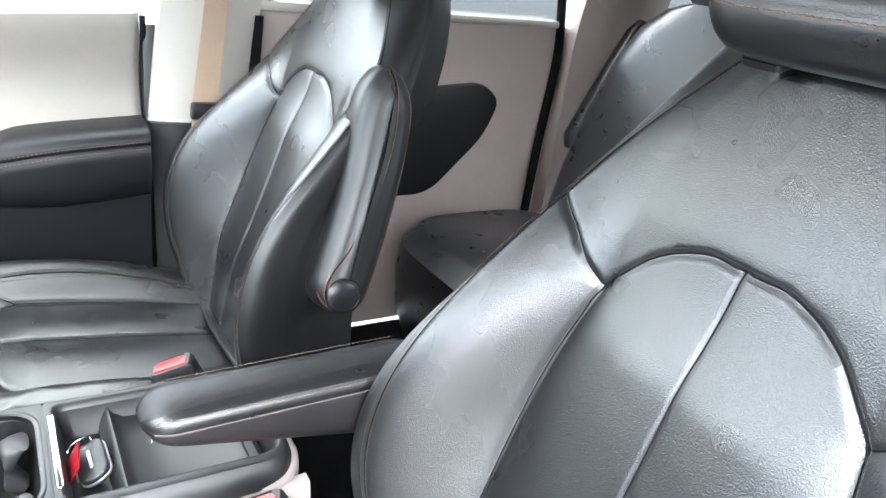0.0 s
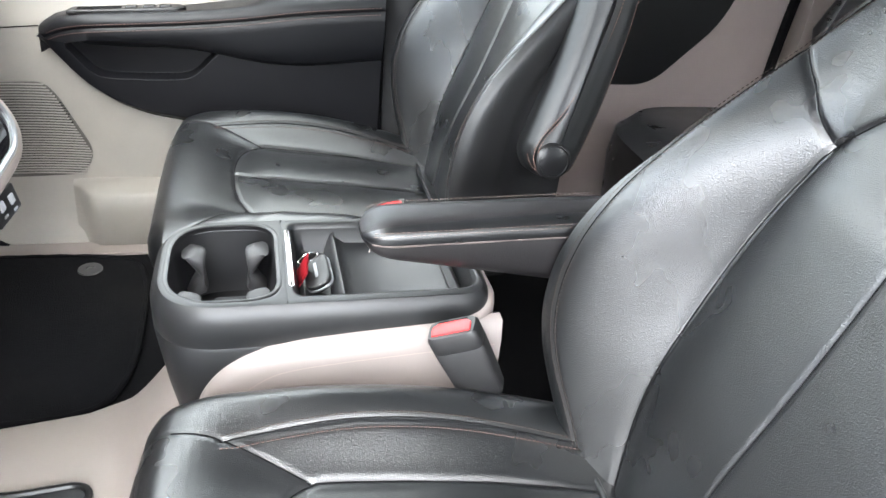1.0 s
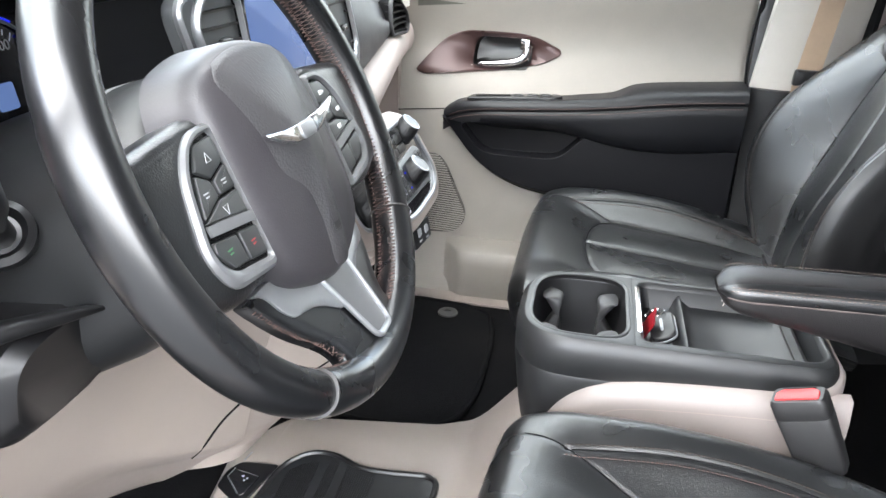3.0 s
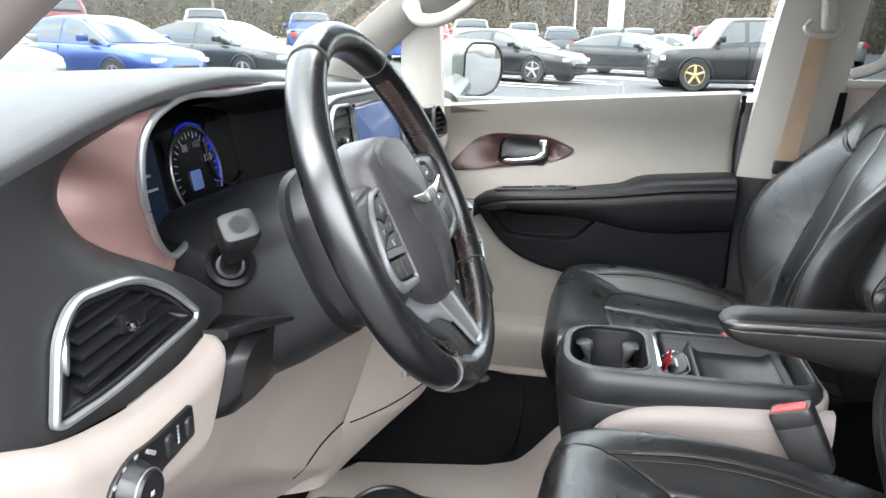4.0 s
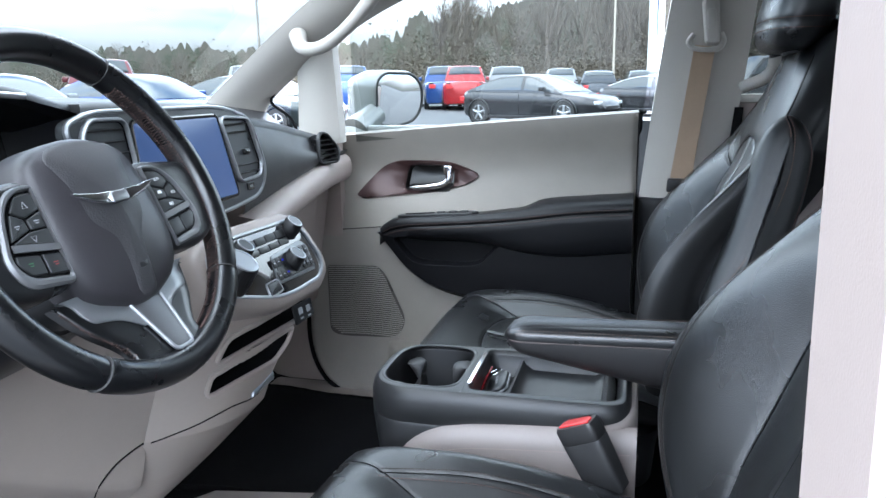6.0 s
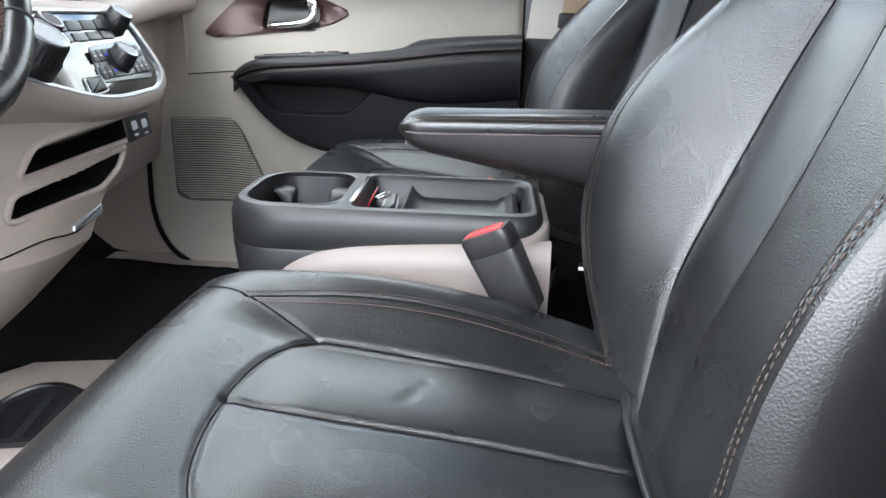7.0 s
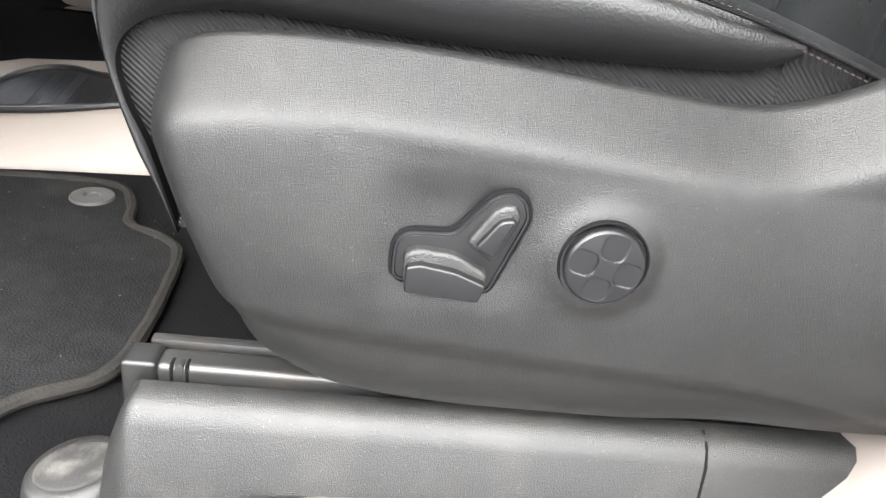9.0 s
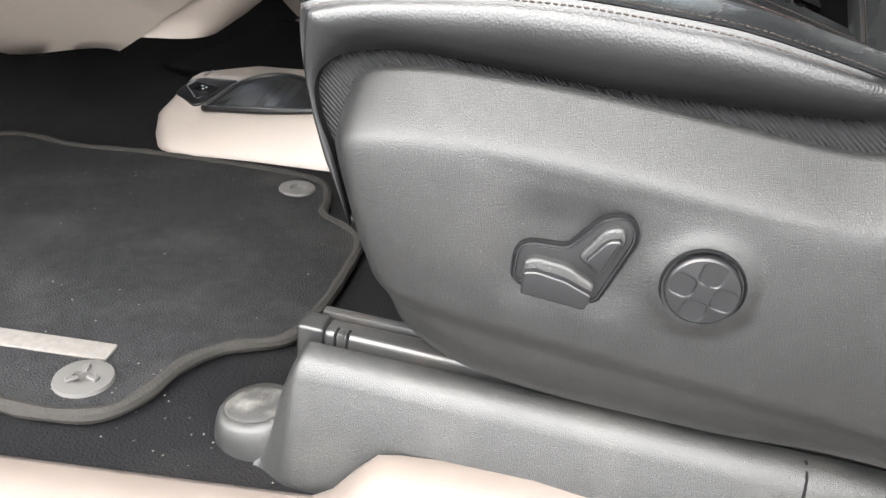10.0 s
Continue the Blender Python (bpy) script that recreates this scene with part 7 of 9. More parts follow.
# socket plate in the upper cubby, bin latch below
pput = basis((-0.268, 0.828, 1.000), (0.25, 1, 0), (-0.2, 0, 1))
sockets = pad("socket_plate", round_poly([(-0.026, -0.017), (0.024, -0.010), (0.024, 0.020), (-0.026, 0.016)], 0.003, 4), pput, 0.003, 0.001, SATIN_BLACK, dash, "black socket plate")
for a in (-0.008, 0.012):
    pad("socket_mark", round_poly([(a - 0.006, -0.002), (a + 0.004, 0.0), (a + 0.004, 0.011), (a - 0.006, 0.010)], 0.002, 3), pput, 0.0012, 0.0004, PRINT_DIM, sockets, "", base=0.003)
    pad("socket_mark", round_poly([(a - 0.005, -0.010), (a + 0.003, -0.009), (a + 0.003, -0.006), (a - 0.005, -0.007)], 0.0006, 2), pput, 0.0006, 0.0002, PRINT_DIM, sockets, "", base=0.003)
bput = basis((-0.331, 0.772, 0.885), (0.12, 1, 0.12), (-0.25, 0, 1))
pad("bin_latch", round_poly([(-0.036, -0.008), (0.030, -0.006), (0.034, 0.008), (-0.030, 0.006)], 0.004, 4), bput, 0.012, 0.004, SILVER, dash, "silver bin latch")
tube("bin_seam", [(stack_x(z) - 0.10 * (1 - min((y - 0.60) / (stack_right(z) - 0.615), 1)) ** 3.2 + 0.001, y, z) for y, z in smooth_line([(0.605, 0.849), (0.635, 0.862), (0.69, 0.878), (0.75, 0.874), (0.80, 0.895)], 40)], 0.0012, DARK, dash, "", 5)
# passenger side: face, roll and glovebox
rows = []
for y in np.linspace(0.93, 1.565, 62):
    zt, xt = float(LIP_Z(y)) - 0.020, float(LIP_X(y))
    zr = np.interp(y, (0.93, 1.1, 1.36, 1.52), (1.145, 1.168, 1.195, 1.20))
    rows.append([(xt + 0.004, y, zt), (xt + 0.018, y, zt - 0.03), (xt + 0.028, y, (zt + zr) / 2), (xt + 0.030, y, zr + 0.015), (xt + 0.022, y, zr)])
sheet("passenger_face", rows, pad_grey, dash, "grey-black face panel", 60)
rows = []
for y in np.linspace(0.92, 1.565, 62):
    zr = np.interp(y, (0.92, 1.1, 1.36, 1.52), (1.143, 1.168, 1.195, 1.20))
    x0 = float(LIP_X(y)) + 0.022
    k = np.interp(y, (0.92, 1.0, 1.5), (0.06, 0.045, 0.02))
    rows.append([(x0 - 0.004, y, zr + 0.004)] + [(x0 + k * math.sin(a) , y, zr - 0.032 + 0.034 * math.cos(a)) for a in np.linspace(0.1, 2.9, 10)] + [(x0 - 0.05, y, zr - 0.085), (x0 - 0.07, y, zr - 0.20), (x0 - 0.10, y, 0.80), (x0 - 0.25, y, 0.70)])
sheet("glovebox", rows, TAUPE, dash, "taupe roll and glovebox lid", 60)
rv = new("air_vent")
rv.parent = dash
rv["label"] = "small oval vent at the passenger door"
rput = basis((-0.448, 1.385, 1.232), (0.12, 1, 0), (-0.05, 0, 1))
ro = round_poly([(-0.048, -0.030), (-0.040, 0.035), (-0.010, 0.038), (0.040, 0.0), (0.044, -0.034)], 0.018, 6)
frame_strip("vent_frame", inset(ro, -0.005), inset(ro, 0.001), rput, 0.008, PLASTIC_SOFT, rv, "", base=-0.004, drop=0.004)
dish("vent_duct", ro, rput, 0.03, DARK, rv, "", base=-0.002, shrink=0.9)
for k in range(5):
    b = -0.026 + 0.012 * k
    r1 = np.interp(b, (-0.03, 0.0, 0.035), (0.040, 0.036, 0.0))
    rows = [rput(np.array([(-0.042, b), (r1, b)]), 0.0), rput(np.array([(-0.042, b + 0.004), (r1, b + 0.004)]), -0.014)]
    slab_sheet("vent_slat", rows, (0, 0, -0.002), SATIN_BLACK, rv)
# floor tunnel, centre bin and its switches
tunnel = thing("floor_tunnel_bin", "beige floor bin with black rubber tray and switches", "storage bin", (0, 0, 0))
rows = []
for x in np.concatenate([np.linspace(-0.572, -0.50, 26), np.linspace(-0.49, -0.04, 40)]):
    q = min((x + 0.572) / 0.045, 1.0)
    up = max(1 - (1 - q) ** 3.5, 0.0) ** (1 / 3.5)
    fl = 0.535
    crease = fl + (0.043 + 0.137 * max(x + 0.5, 0) + 0.09 * smoothstep((x + 0.20) / 0.12)) * up
    ridge = fl + (0.077 + 0.060 * max(x + 0.5, 0) + 0.08 * smoothstep((x + 0.20) / 0.12)) * up
    yl = 0.650 + 0.030 * (1 - up)
    ym = 0.748 + 0.0 * x
    yr = float(np.interp(x, (-0.572, -0.55, -0.50, -0.25, -0.12, -0.04), (0.765, 0.83, 0.90, 0.92, 0.97, 1.0)))
    yb = 0.575 + 0.14 * (x + 0.522) + 0.045 * (1 - up)
    sec = [(yb, fl - 0.01), (yb + 0.001, fl + 0.012 * up), (yb + 0.004, fl + 0.018 * up), (yb + 0.5 * (yl - yb), fl + 0.018 * up + 0.62 * (crease - fl - 0.018 * up)), (yl, crease), (yl + 0.008, crease + 0.003)]
    sec += [(yl + 0.008 + (ym - yl - 0.008) * k, crease + 0.003 + (ridge - crease - 0.003) * k) for k in (0.2, 0.4, 0.6, 0.8)]
    sec += [(ym, ridge), (ym + 0.02, ridge + 0.001), (yr - 0.03, ridge - 0.006), (yr - 0.01, ridge - 0.02), (yr, fl + 0.02), (yr + 0.004, fl - 0.01)]
    rows.append([(x + 0.052 * min(max((0.652 - a) / 0.077, 0), 1) * float(smoothstep((-0.36 - x) / 0.18)), a, b) for a, b in sec])
sheet("bin_body", rows, BEIGE, tunnel, "pale beige plastic", 40)
tput = basis((-0.35, 0.705, 0.6130), (1, 0, 0.10), (0, 1, 0.235))
tb = round_poly([(-0.142, -0.052), (-0.119, 0.039), (-0.081, 0.069), (-0.037, 0.068), (0.004, 0.046), (0.048, 0.041), (0.120, 0.041), (0.136, 0.030), (0.137, 0.0), (0.111, -0.021), (0.052, -0.035), (-0.018, -0.047)], [0.010, 0.03, 0.03, 0.03, 0.03, 0.03, 0.010, 0.008, 0.014, 0.03, 0.05, 0.05], 7)
frame_strip("tray_rim", inset(tb, -0.004), inset(tb, 0.005), tput, 0.007, SATIN_BLACK, tunnel, "", base=0.001, drop=0.003)
tray = pad("rubber_tray", inset(tb, 0.004), tput, 0.004, 0.001, PLASTIC_SOFT, tunnel, "ribbed black rubber tray", base=0.0)
for k in range(40):
    a = -0.108 + 0.0036 * k
    if -0.062 < a < -0.048 or -0.030 < a < -0.016:
        continue
    b0, b1 = float(np.interp(a, (-0.11, -0.018, 0.052), (-0.041, -0.034, -0.022))), float(np.interp(a, (-0.11, -0.08, -0.03, 0.01, 0.05), (0.028, 0.048, 0.048, 0.032, 0.026)))
    rib = tput(np.array([(a, b0), (a + 0.004, b1), (a + 0.0056, b1), (a + 0.0016, b0)]), 0.0042)
    loft("tray_rib", [rib, rib + np.array((0, 0, 0.001))], SATIN_BLACK, tray, "", 30)
tput = basis((-0.505, 0.700, 0.5955), (1, 0, 0.06), (0, 1, 0.38))
pl = round_poly([(-0.053, -0.005), (-0.046, 0.022), (-0.030, 0.040), (0.034, 0.042), (0.001, -0.028), (-0.009, -0.032)], [0.006, 0.008, 0.01, 0.006, 0.005, 0.005], 5)
sw = pad("switch_plate", pl, tput, 0.004, 0.0015, SATIN_BLACK, tunnel, "black switch plate", base=0.001)
for a, b in ((0.0, 0.0), (0.016, 0.030)):
    if b == 0:
        ko = round_poly([(-0.042, 0.010), (-0.032, 0.026), (0.012, 0.018), (-0.003, -0.015), (-0.010, -0.018)], 0.003, 4)
        pad("switch_key", ko, tput, 0.003, 0.0015, GLOSS_BLACK, sw, "glossy rocker", base=0.004)
    tube("key_edge", tput(np.array([(a - 0.033, b + 0.027), (a - 0.040, b + 0.011), (a - 0.013, b - 0.015)])[:3 if b == 0 else 2], 0.0072), 0.0011, SILVER, sw, "", 6)
for a, b, w in ((-0.017, 0.013, 0.004), (-0.012, 0.006, 0.003), (-0.008, 0.010, 0.003)):
    pad("key_print", np.array([(a, b), (a + w, b), (a + w, b + 0.0028), (a, b + 0.0028)]), tput, 0.0004, 0.0001, PRINT_DIM, sw, "", base=0.007)


# ---- passenger door ----
DOOR_VINYL = mat("door_beige_vinyl", (0.232, 0.212, 0.187), 0.55, grain=0.00012, grain_size=0.0013, vary=0.05, dirt=(0.33, 0.29, 0.24), dirt_size=0.1, dirt_amount=0.1)
door = thing("door_1", "closed passenger door, beige above and black below, copper handle bezel", "car door", (0, 0, 0), kind="structure")
DOOR_Y = interp([(0.50, 1.500), (0.56, 1.520), (0.62, 1.545), (0.70, 1.560), (0.90, 1.562), (1.0, 1.575), (1.08, 1.605), (1.15, 1.632), (1.20, 1.630), (1.25, 1.610), (1.29, 1.600), (1.30, 1.604)])
DOOR_TOP = interp([(-0.63, 1.238), (-0.52, 1.246), (-0.10, 1.280), (0.28, 1.304)])
DOOR_FRONT = interp([(0.50, -0.36), (0.522, -0.42), (0.530, -0.470), (0.545, -0.510), (0.571, -0.552), (0.622, -0.592), (0.69, -0.609), (0.78, -0.606), (0.9, -0.603), (1.0, -0.600), (1.3, -0.59)])


def door_y(x, z):
    y = float(DOOR_Y(z))
    # hollow round the handle
    y += 0.016 * math.exp(-((x + 0.30) / 0.14) ** 2 - ((z - 1.14) / 0.05) ** 2)
    return y


inner = round_poly([(-0.335, 1.103), (-0.330, 1.150), (-0.318, 1.166), (-0.215, 1.166), (-0.197, 1.150), (-0.197, 1.112), (-0.215, 1.104), (-0.31, 1.097)], 0.014, 6)
rows = []
for v in np.linspace(0, 1, 110):
    r = []
    for s in np.linspace(0, 1, 130):
        x0 = -0.61
        x = x0 + (0.276 - x0) * s
        z = 0.515 + (float(DOOR_TOP(x)) - 0.515) * v
        xf = float(DOOR_FRONT(z))
        x = xf + (0.276 - xf) * s
        z = 0.515 + (float(DOOR_TOP(x)) - 0.515) * v
        y = door_y(x, z)
        e = min((x - xf), (0.276 - x))
        y += 0.008 * math.exp(-(e / 0.006) ** 2)
        r.append((x, y, z))
    rows.append(r)
rows.append([(p[0], p[1] + 0.012, p[2] + 0.003) for p in rows[-1]])
rows.append([(p[0], p[1] + 0.05, p[2] + 0.001) for p in rows[-1]])
cup_hole = inset(inner, -0.006)
cut_sheet("door_panel", rows, lambda c: not point_in(cup_hole, c[[0, 2]]), DOOR_VINYL, door, "smooth greyed-beige panel")
box("door_skin", (-0.63, 1.69, 0.45), (0.30, 1.72, 1.27), mat("white_car_paint", (0.34, 0.36, 0.35), 0.2, coat=0.5, vary=0.02), door, "", 0.01)
# black armrest
rings = []
ARM_EDGE = interp([(-0.385, 1.010), (-0.36, 1.030), (-0.30, 1.045), (-0.10, 1.062), (0.0, 1.073), (0.05, 1.081), (0.12, 1.091), (0.20, 1.098), (0.272, 1.103)])
ARM_TOP = interp([(-0.385, 1.010), (-0.365, 1.026), (-0.32, 1.038), (-0.12, 1.051), (0.0, 1.067), (0.012, 1.071), (0.030, 1.085), (0.06, 1.091), (0.119, 1.097), (0.272, 1.108)])
ARM_LOW = interp([(-0.385, 0.995), (-0.36, 0.985), (-0.25, 0.978), (-0.12, 0.982), (-0.05, 0.970), (0.03, 0.955), (0.12, 0.952), (0.20, 0.960), (0.272, 0.968)])
ARM_OUT = interp([(-0.385, 1.548), (-0.36, 1.528), (-0.30, 1.512), (-0.1, 1.500), (0.1, 1.495), (0.272, 1.498)])
rows = []
for x in np.linspace(-0.386, 0.272, 110):
    ztop, zt, zl, yo = float(ARM_TOP(x)), float(ARM_EDGE(x)), float(ARM_LOW(x)), float(ARM_OUT(x))
    seamz = zt - 0.028
    rows.append([(x, 1.63, ztop - 0.004), (x, 1.585, ztop), (x, yo + 0.045, ztop - 0.001), (x, yo + 0.030, (ztop + zt) / 2 - 0.001), (x, yo + 0.010, zt - 0.005), (x, yo + 0.002, zt - 0.016), (x, yo + 0.001, seamz + 0.003), (x, yo + 0.004, seamz), (x, yo + 0.001, seamz - 0.003), (x, yo, zt - 0.05), (x, yo + 0.006, (zt + zl) / 2 - 0.02), (x, yo + 0.014, zl + 0.010), (x, yo + 0.024, zl + 0.002), (x, yo + 0.05, zl - 0.001)])
sheet("armrest", rows, DOOR_LEATHER, door, "padded black armrest with rust stitching", 70)
st = [[(x, float(ARM_OUT(x)) - 0.0008, float(ARM_EDGE(x)) - 0.028 + o) for x in np.linspace(-0.37, 0.265, 80)] for o in (0.007, -0.006)]
stitches("armrest_stitching", st, THREAD_RUST, door, "rust-brown double stitching", gap=0.007, length=0.005, r=0.0011)
# lower black panel with the open pocket
rows = []
POCKET = interp([(-0.345, 0.990), (-0.318, 0.955), (-0.300, 0.932), (-0.285, 0.921), (-0.262, 0.917), (-0.20, 0.916), (-0.135, 0.917), (-0.112, 0.922), (-0.095, 0.934), (-0.078, 0.953), (-0.052, 0.978)])
LOW_EDGE = interp([(-0.385, 1.0), (-0.35, 0.955), (-0.318, 0.905), (-0.26, 0.860), (-0.2, 0.835), (-0.10, 0.815), (0.1, 0.79), (0.272, 0.78)])
for x in np.linspace(-0.383, 0.272, 420):
    r = []
    zt, zl = float(ARM_LOW(x)) + 0.004, float(LOW_EDGE(x))
    for s in np.linspace(0, 1, 130):
        z = zt + (zl - zt) * s
        y = 1.522 + 0.012 * s + 0.018 * smoothstep((s - 0.9) / 0.1)
        floor_z = float(POCKET(x))
        if -0.335 < x < -0.05:
            y += 0.034 * smoothstep((z - floor_z) / 0.005)
        r.append((x, y, z))
    rows.append(r)
sheet("lower_panel", rows, mat("dark_door_vinyl", (0.0036, 0.0037, 0.0048), 0.5, spec=0.22, grain=0.00012, grain_size=0.0013, vary=0.1), door, "black lower panel with a pull pocket", 60)
# window switches on the armrest
wput = basis((-0.235, 1.552, 1.0440), (0.997, 0, 0.066), (0, 1, 0))
wsw = pad("switch_panel", round_poly([(-0.095, -0.016), (0.110, -0.016), (0.125, 0.0), (0.110, 0.018), (-0.085, 0.018)], 0.008, 5), wput, 0.007, 0.003, SATIN_BLACK, door, "black window switch panel")
pad("grip_slot", round_poly([(-0.075, -0.006), (0.005, -0.006), (0.005, 0.008), (-0.075, 0.008)], 0.004, 4), wput, 0.001, 0.0004, DARK, wsw, "", base=0.007)
for a in (0.022, 0.055, 0.085):
    pad("window_switch", round_poly([(a - 0.011, -0.007), (a + 0.011, -0.007), (a + 0.011, 0.008), (a - 0.011, 0.008)], 0.003, 4), wput, 0.004, 0.002, PLASTIC_SOFT, wsw, "", base=0.006)
# handle bezel and chrome handle
def on_door(q, lift=0.0):
    return np.array([(a, door_y(a, b) - lift, b) for a, b in q])


bz = round_poly([(-0.468, 1.086), (-0.440, 1.120), (-0.395, 1.165), (-0.35, 1.180), (-0.20, 1.178), (-0.130, 1.147), (-0.128, 1.136), (-0.165, 1.115), (-0.26, 1.098), (-0.44, 1.078)], [0.008, 0.02, 0.03, 0.03, 0.04, 0.008, 0.008, 0.03, 0.05, 0.008], 6)
bo, bi = resample(np.concatenate([bz, bz[:1]]), 96, True), resample(np.concatenate([inner, inner[:1]]), 96, True)
cb = bi.mean(0)
ang = lambda p, c: np.arctan2(p[:, 1] - c[1], p[:, 0] - c[0])
bo, bi = bo[np.argsort(ang(bo, cb))], bi[np.argsort(ang(bi, cb))]
loft("handle_bezel", [on_door(bo, 0.0), on_door(bo, 0.004), on_door(bo + (bi - bo) * 0.08, 0.006), on_door(bo + (bi - bo) * 0.9, 0.003), on_door(bi, -0.003)], COPPER_DARK, door, "dark copper-brown handle bezel", 50, caps=False)
loft("handle_cup", [on_door(bi, -0.003), on_door(cb + (bi - cb) * 0.92, -0.024), on_door(cb + (bi - cb) * 0.5, -0.028), on_door(cb + (bi - cb) * 0.02, -0.028)], SATIN_BLACK, door, "black finger cup", 50, caps="end")
yh = door_y(-0.25, 1.12) - 0.012
hnd = tube("door_handle", smooth_line([(-0.318, yh + 0.004, 1.106), (-0.29, yh - 0.002, 1.108), (-0.25, yh - 0.004, 1.113), (-0.222, yh - 0.002, 1.120), (-0.209, yh, 1.132), (-0.209, yh + 0.004, 1.15)], 40), np.interp(np.linspace(0, 1, 40), (0, 0.08, 0.7, 1), (0.004, 0.007, 0.0085, 0.011)), CHROME, door, "satin chrome inner handle", 12)
box("lock_tab", (-0.222, yh - 0.006, 1.143), (-0.200, yh + 0.012, 1.168), CHROME, hnd, "bright lock tab", 0.004)
# speaker grille: ribs following the panel
sp_o = round_poly([(-0.545, 0.700), (-0.545, 0.895), (-0.395, 0.899), (-0.372, 0.870), (-0.318, 0.748), (-0.345, 0.698), (-0.50, 0.690)], [0.03, 0.01, 0.03, 0.03, 0.03, 0.03, 0.04], 6)
grille = pad("speaker_grille", sp_o, basis((0, 1.561, 0), (1, 0, 0), (0, 0, 1)), 0.003, 0.002, mat("dark_speaker_backing", (0.075, 0.068, 0.060), 0.8), door, "taupe ribbed speaker grille")
for k in range(34):
    z = 0.700 + 0.0058 * k
    l, r = -0.540, float(np.interp(z, (0.69, 0.748, 0.87, 0.899), (-0.345, -0.324, -0.378, -0.400)))
    l += 0.03 * smoothstep((0.725 - z) / 0.03)
    p = [(x, 1.5572 - 0.002, z + 0.004 * math.sin((x + 0.54) / 0.2 * 3.0)) for x in np.linspace(l, r, 12)]
    tube("grille_rib", p, 0.0017, DOOR_VINYL, grille, "", 5)
# dark hole pattern behind the ribs
hv, hf = [], []
for i in range(26):
    for j in range(26):
        x, z = -0.505 + 0.0062 * i + 0.0031 * (j % 2), 0.713 + 0.0058 * j
        if ((x + 0.425) / 0.075) ** 2 + ((z - 0.795) / 0.088) ** 2 < 1:
            s = len(hv)
            z2 = z + 0.004 * math.sin((x + 0.54) / 0.2 * 3.0) + 0.0029
            hv += [(x - 0.0022, 1.5548, z2 - 0.0012), (x + 0.0022, 1.5548, z2 - 0.0012), (x + 0.0022, 1.5548, z2 + 0.0012), (x - 0.0022, 1.5548, z2 + 0.0012)]
            hf.append((s, s + 1, s + 2, s + 3))
holes = obj("grille_holes", hv, hf, DARK, grille, "dark speaker perforation")
holes["kind"] = "stuff"
tube("panel_seam", [(x, door_y(x, 0.99) - 0.0005, 0.985 + 0.02 * (x + 0.61) / 0.22) for x in np.linspace(-0.612, -0.388, 20)], 0.0012, DARK, door, "", 5)
tube("door_gap", [(float(DOOR_FRONT(z)) - 0.003, float(DOOR_Y(z)) + 0.001, z) for z in np.r_[np.linspace(0.519, 0.60, 30), np.linspace(0.61, 1.24, 40)]], 0.006, DARK, door, "black door seal", 6)
tube("door_gap", [(0.281, float(DOOR_Y(z)) - 0.004, z) for z in np.linspace(0.515, 1.30, 60)], 0.006, DARK, door, "black door seal", 6)
# lower storage ledge
rows = []
for x in np.linspace(-0.37, 0.27, 60):
    e = smoothstep((x + 0.37) / 0.05)
    rows.append([(x, 1.562, 0.690), (x, 1.500 + 0.05 * (1 - e), 0.680), (x, 1.492 + 0.055 * (1 - e), 0.672), (x, 1.490 + 0.05 * (1 - e), 0.64), (x, 1.500 + 0.03 * (1 - e), 0.555 + 0.02 * (1 - e)), (x, 1.515, 0.535)])
sheet("lower_bin", rows, DOOR_VINYL, door, "taupe lower door bin", 60)

# outside mirror on the passenger door
om = thing("outside_mirror", "white car's outside mirror reflecting sky and trees", "wing mirror", (0, 0, 0))
mo = round_poly([(-0.085, -0.070), (-0.085, 0.060), (-0.05, 0.085), (0.06, 0.080), (0.100, 0.045), (0.105, -0.02), (0.07, -0.065), (0.0, -0.078)], 0.035, 7)
mput = basis((-0.415, 1.835, 1.335), (0.50, 0.86, 0.02), (0.03, -0.02, 1))
# the van's white, with shade and reflections put into a darker, greener colour
paint = mat("white_paint_toned_to_shade", (0.12, 0.132, 0.125), 0.25, coat=0.6, vary=0.03)
rings = [mput(mo, 0.0), mput(inset(mo, -0.004), -0.012), mput(inset(mo, -0.003), -0.09), mput(inset(mo, 0.012), -0.145), mput(mo.mean(0) + (mo - mo.mean(0)) * 0.55, -0.182), mput(mo.mean(0) + (mo - mo.mean(0)) * 0.02, -0.190)]
loft("mirror_shell", rings, paint, om, "white painted shell", 60, caps=False)
frame_strip("mirror_edge", mo, inset(mo, 0.008), mput, 0.004, PLASTIC_SOFT, om, "black edge", base=-0.001)
pad("mirror_glass", inset(mo, 0.006), mput, 0.002, 0.001, MIRROR, om, "mirror glass", base=-0.002)
tube("mirror_foot", [(-0.50, 1.70, 1.25), (-0.49, 1.74, 1.27), (-0.47, 1.79, 1.30)], [0.045, 0.04, 0.035], paint, om, "", 14)


# ---- pillars, roof and windows ----
def band(name, pts_a, pts_b, thick, material, parent, label="", bulge=(0, 0, 0), n=30, across=8):
    a, b = smooth_line(pts_a, n), smooth_line(pts_b, n)
    bl = np.asarray(bulge, float)
    rows = np.array([a + (b - a) * s + bl * math.sin(math.pi * s) for s in np.linspace(0, 1, across)])
    return slab_sheet(name, rows, thick, material, parent, label, 60)


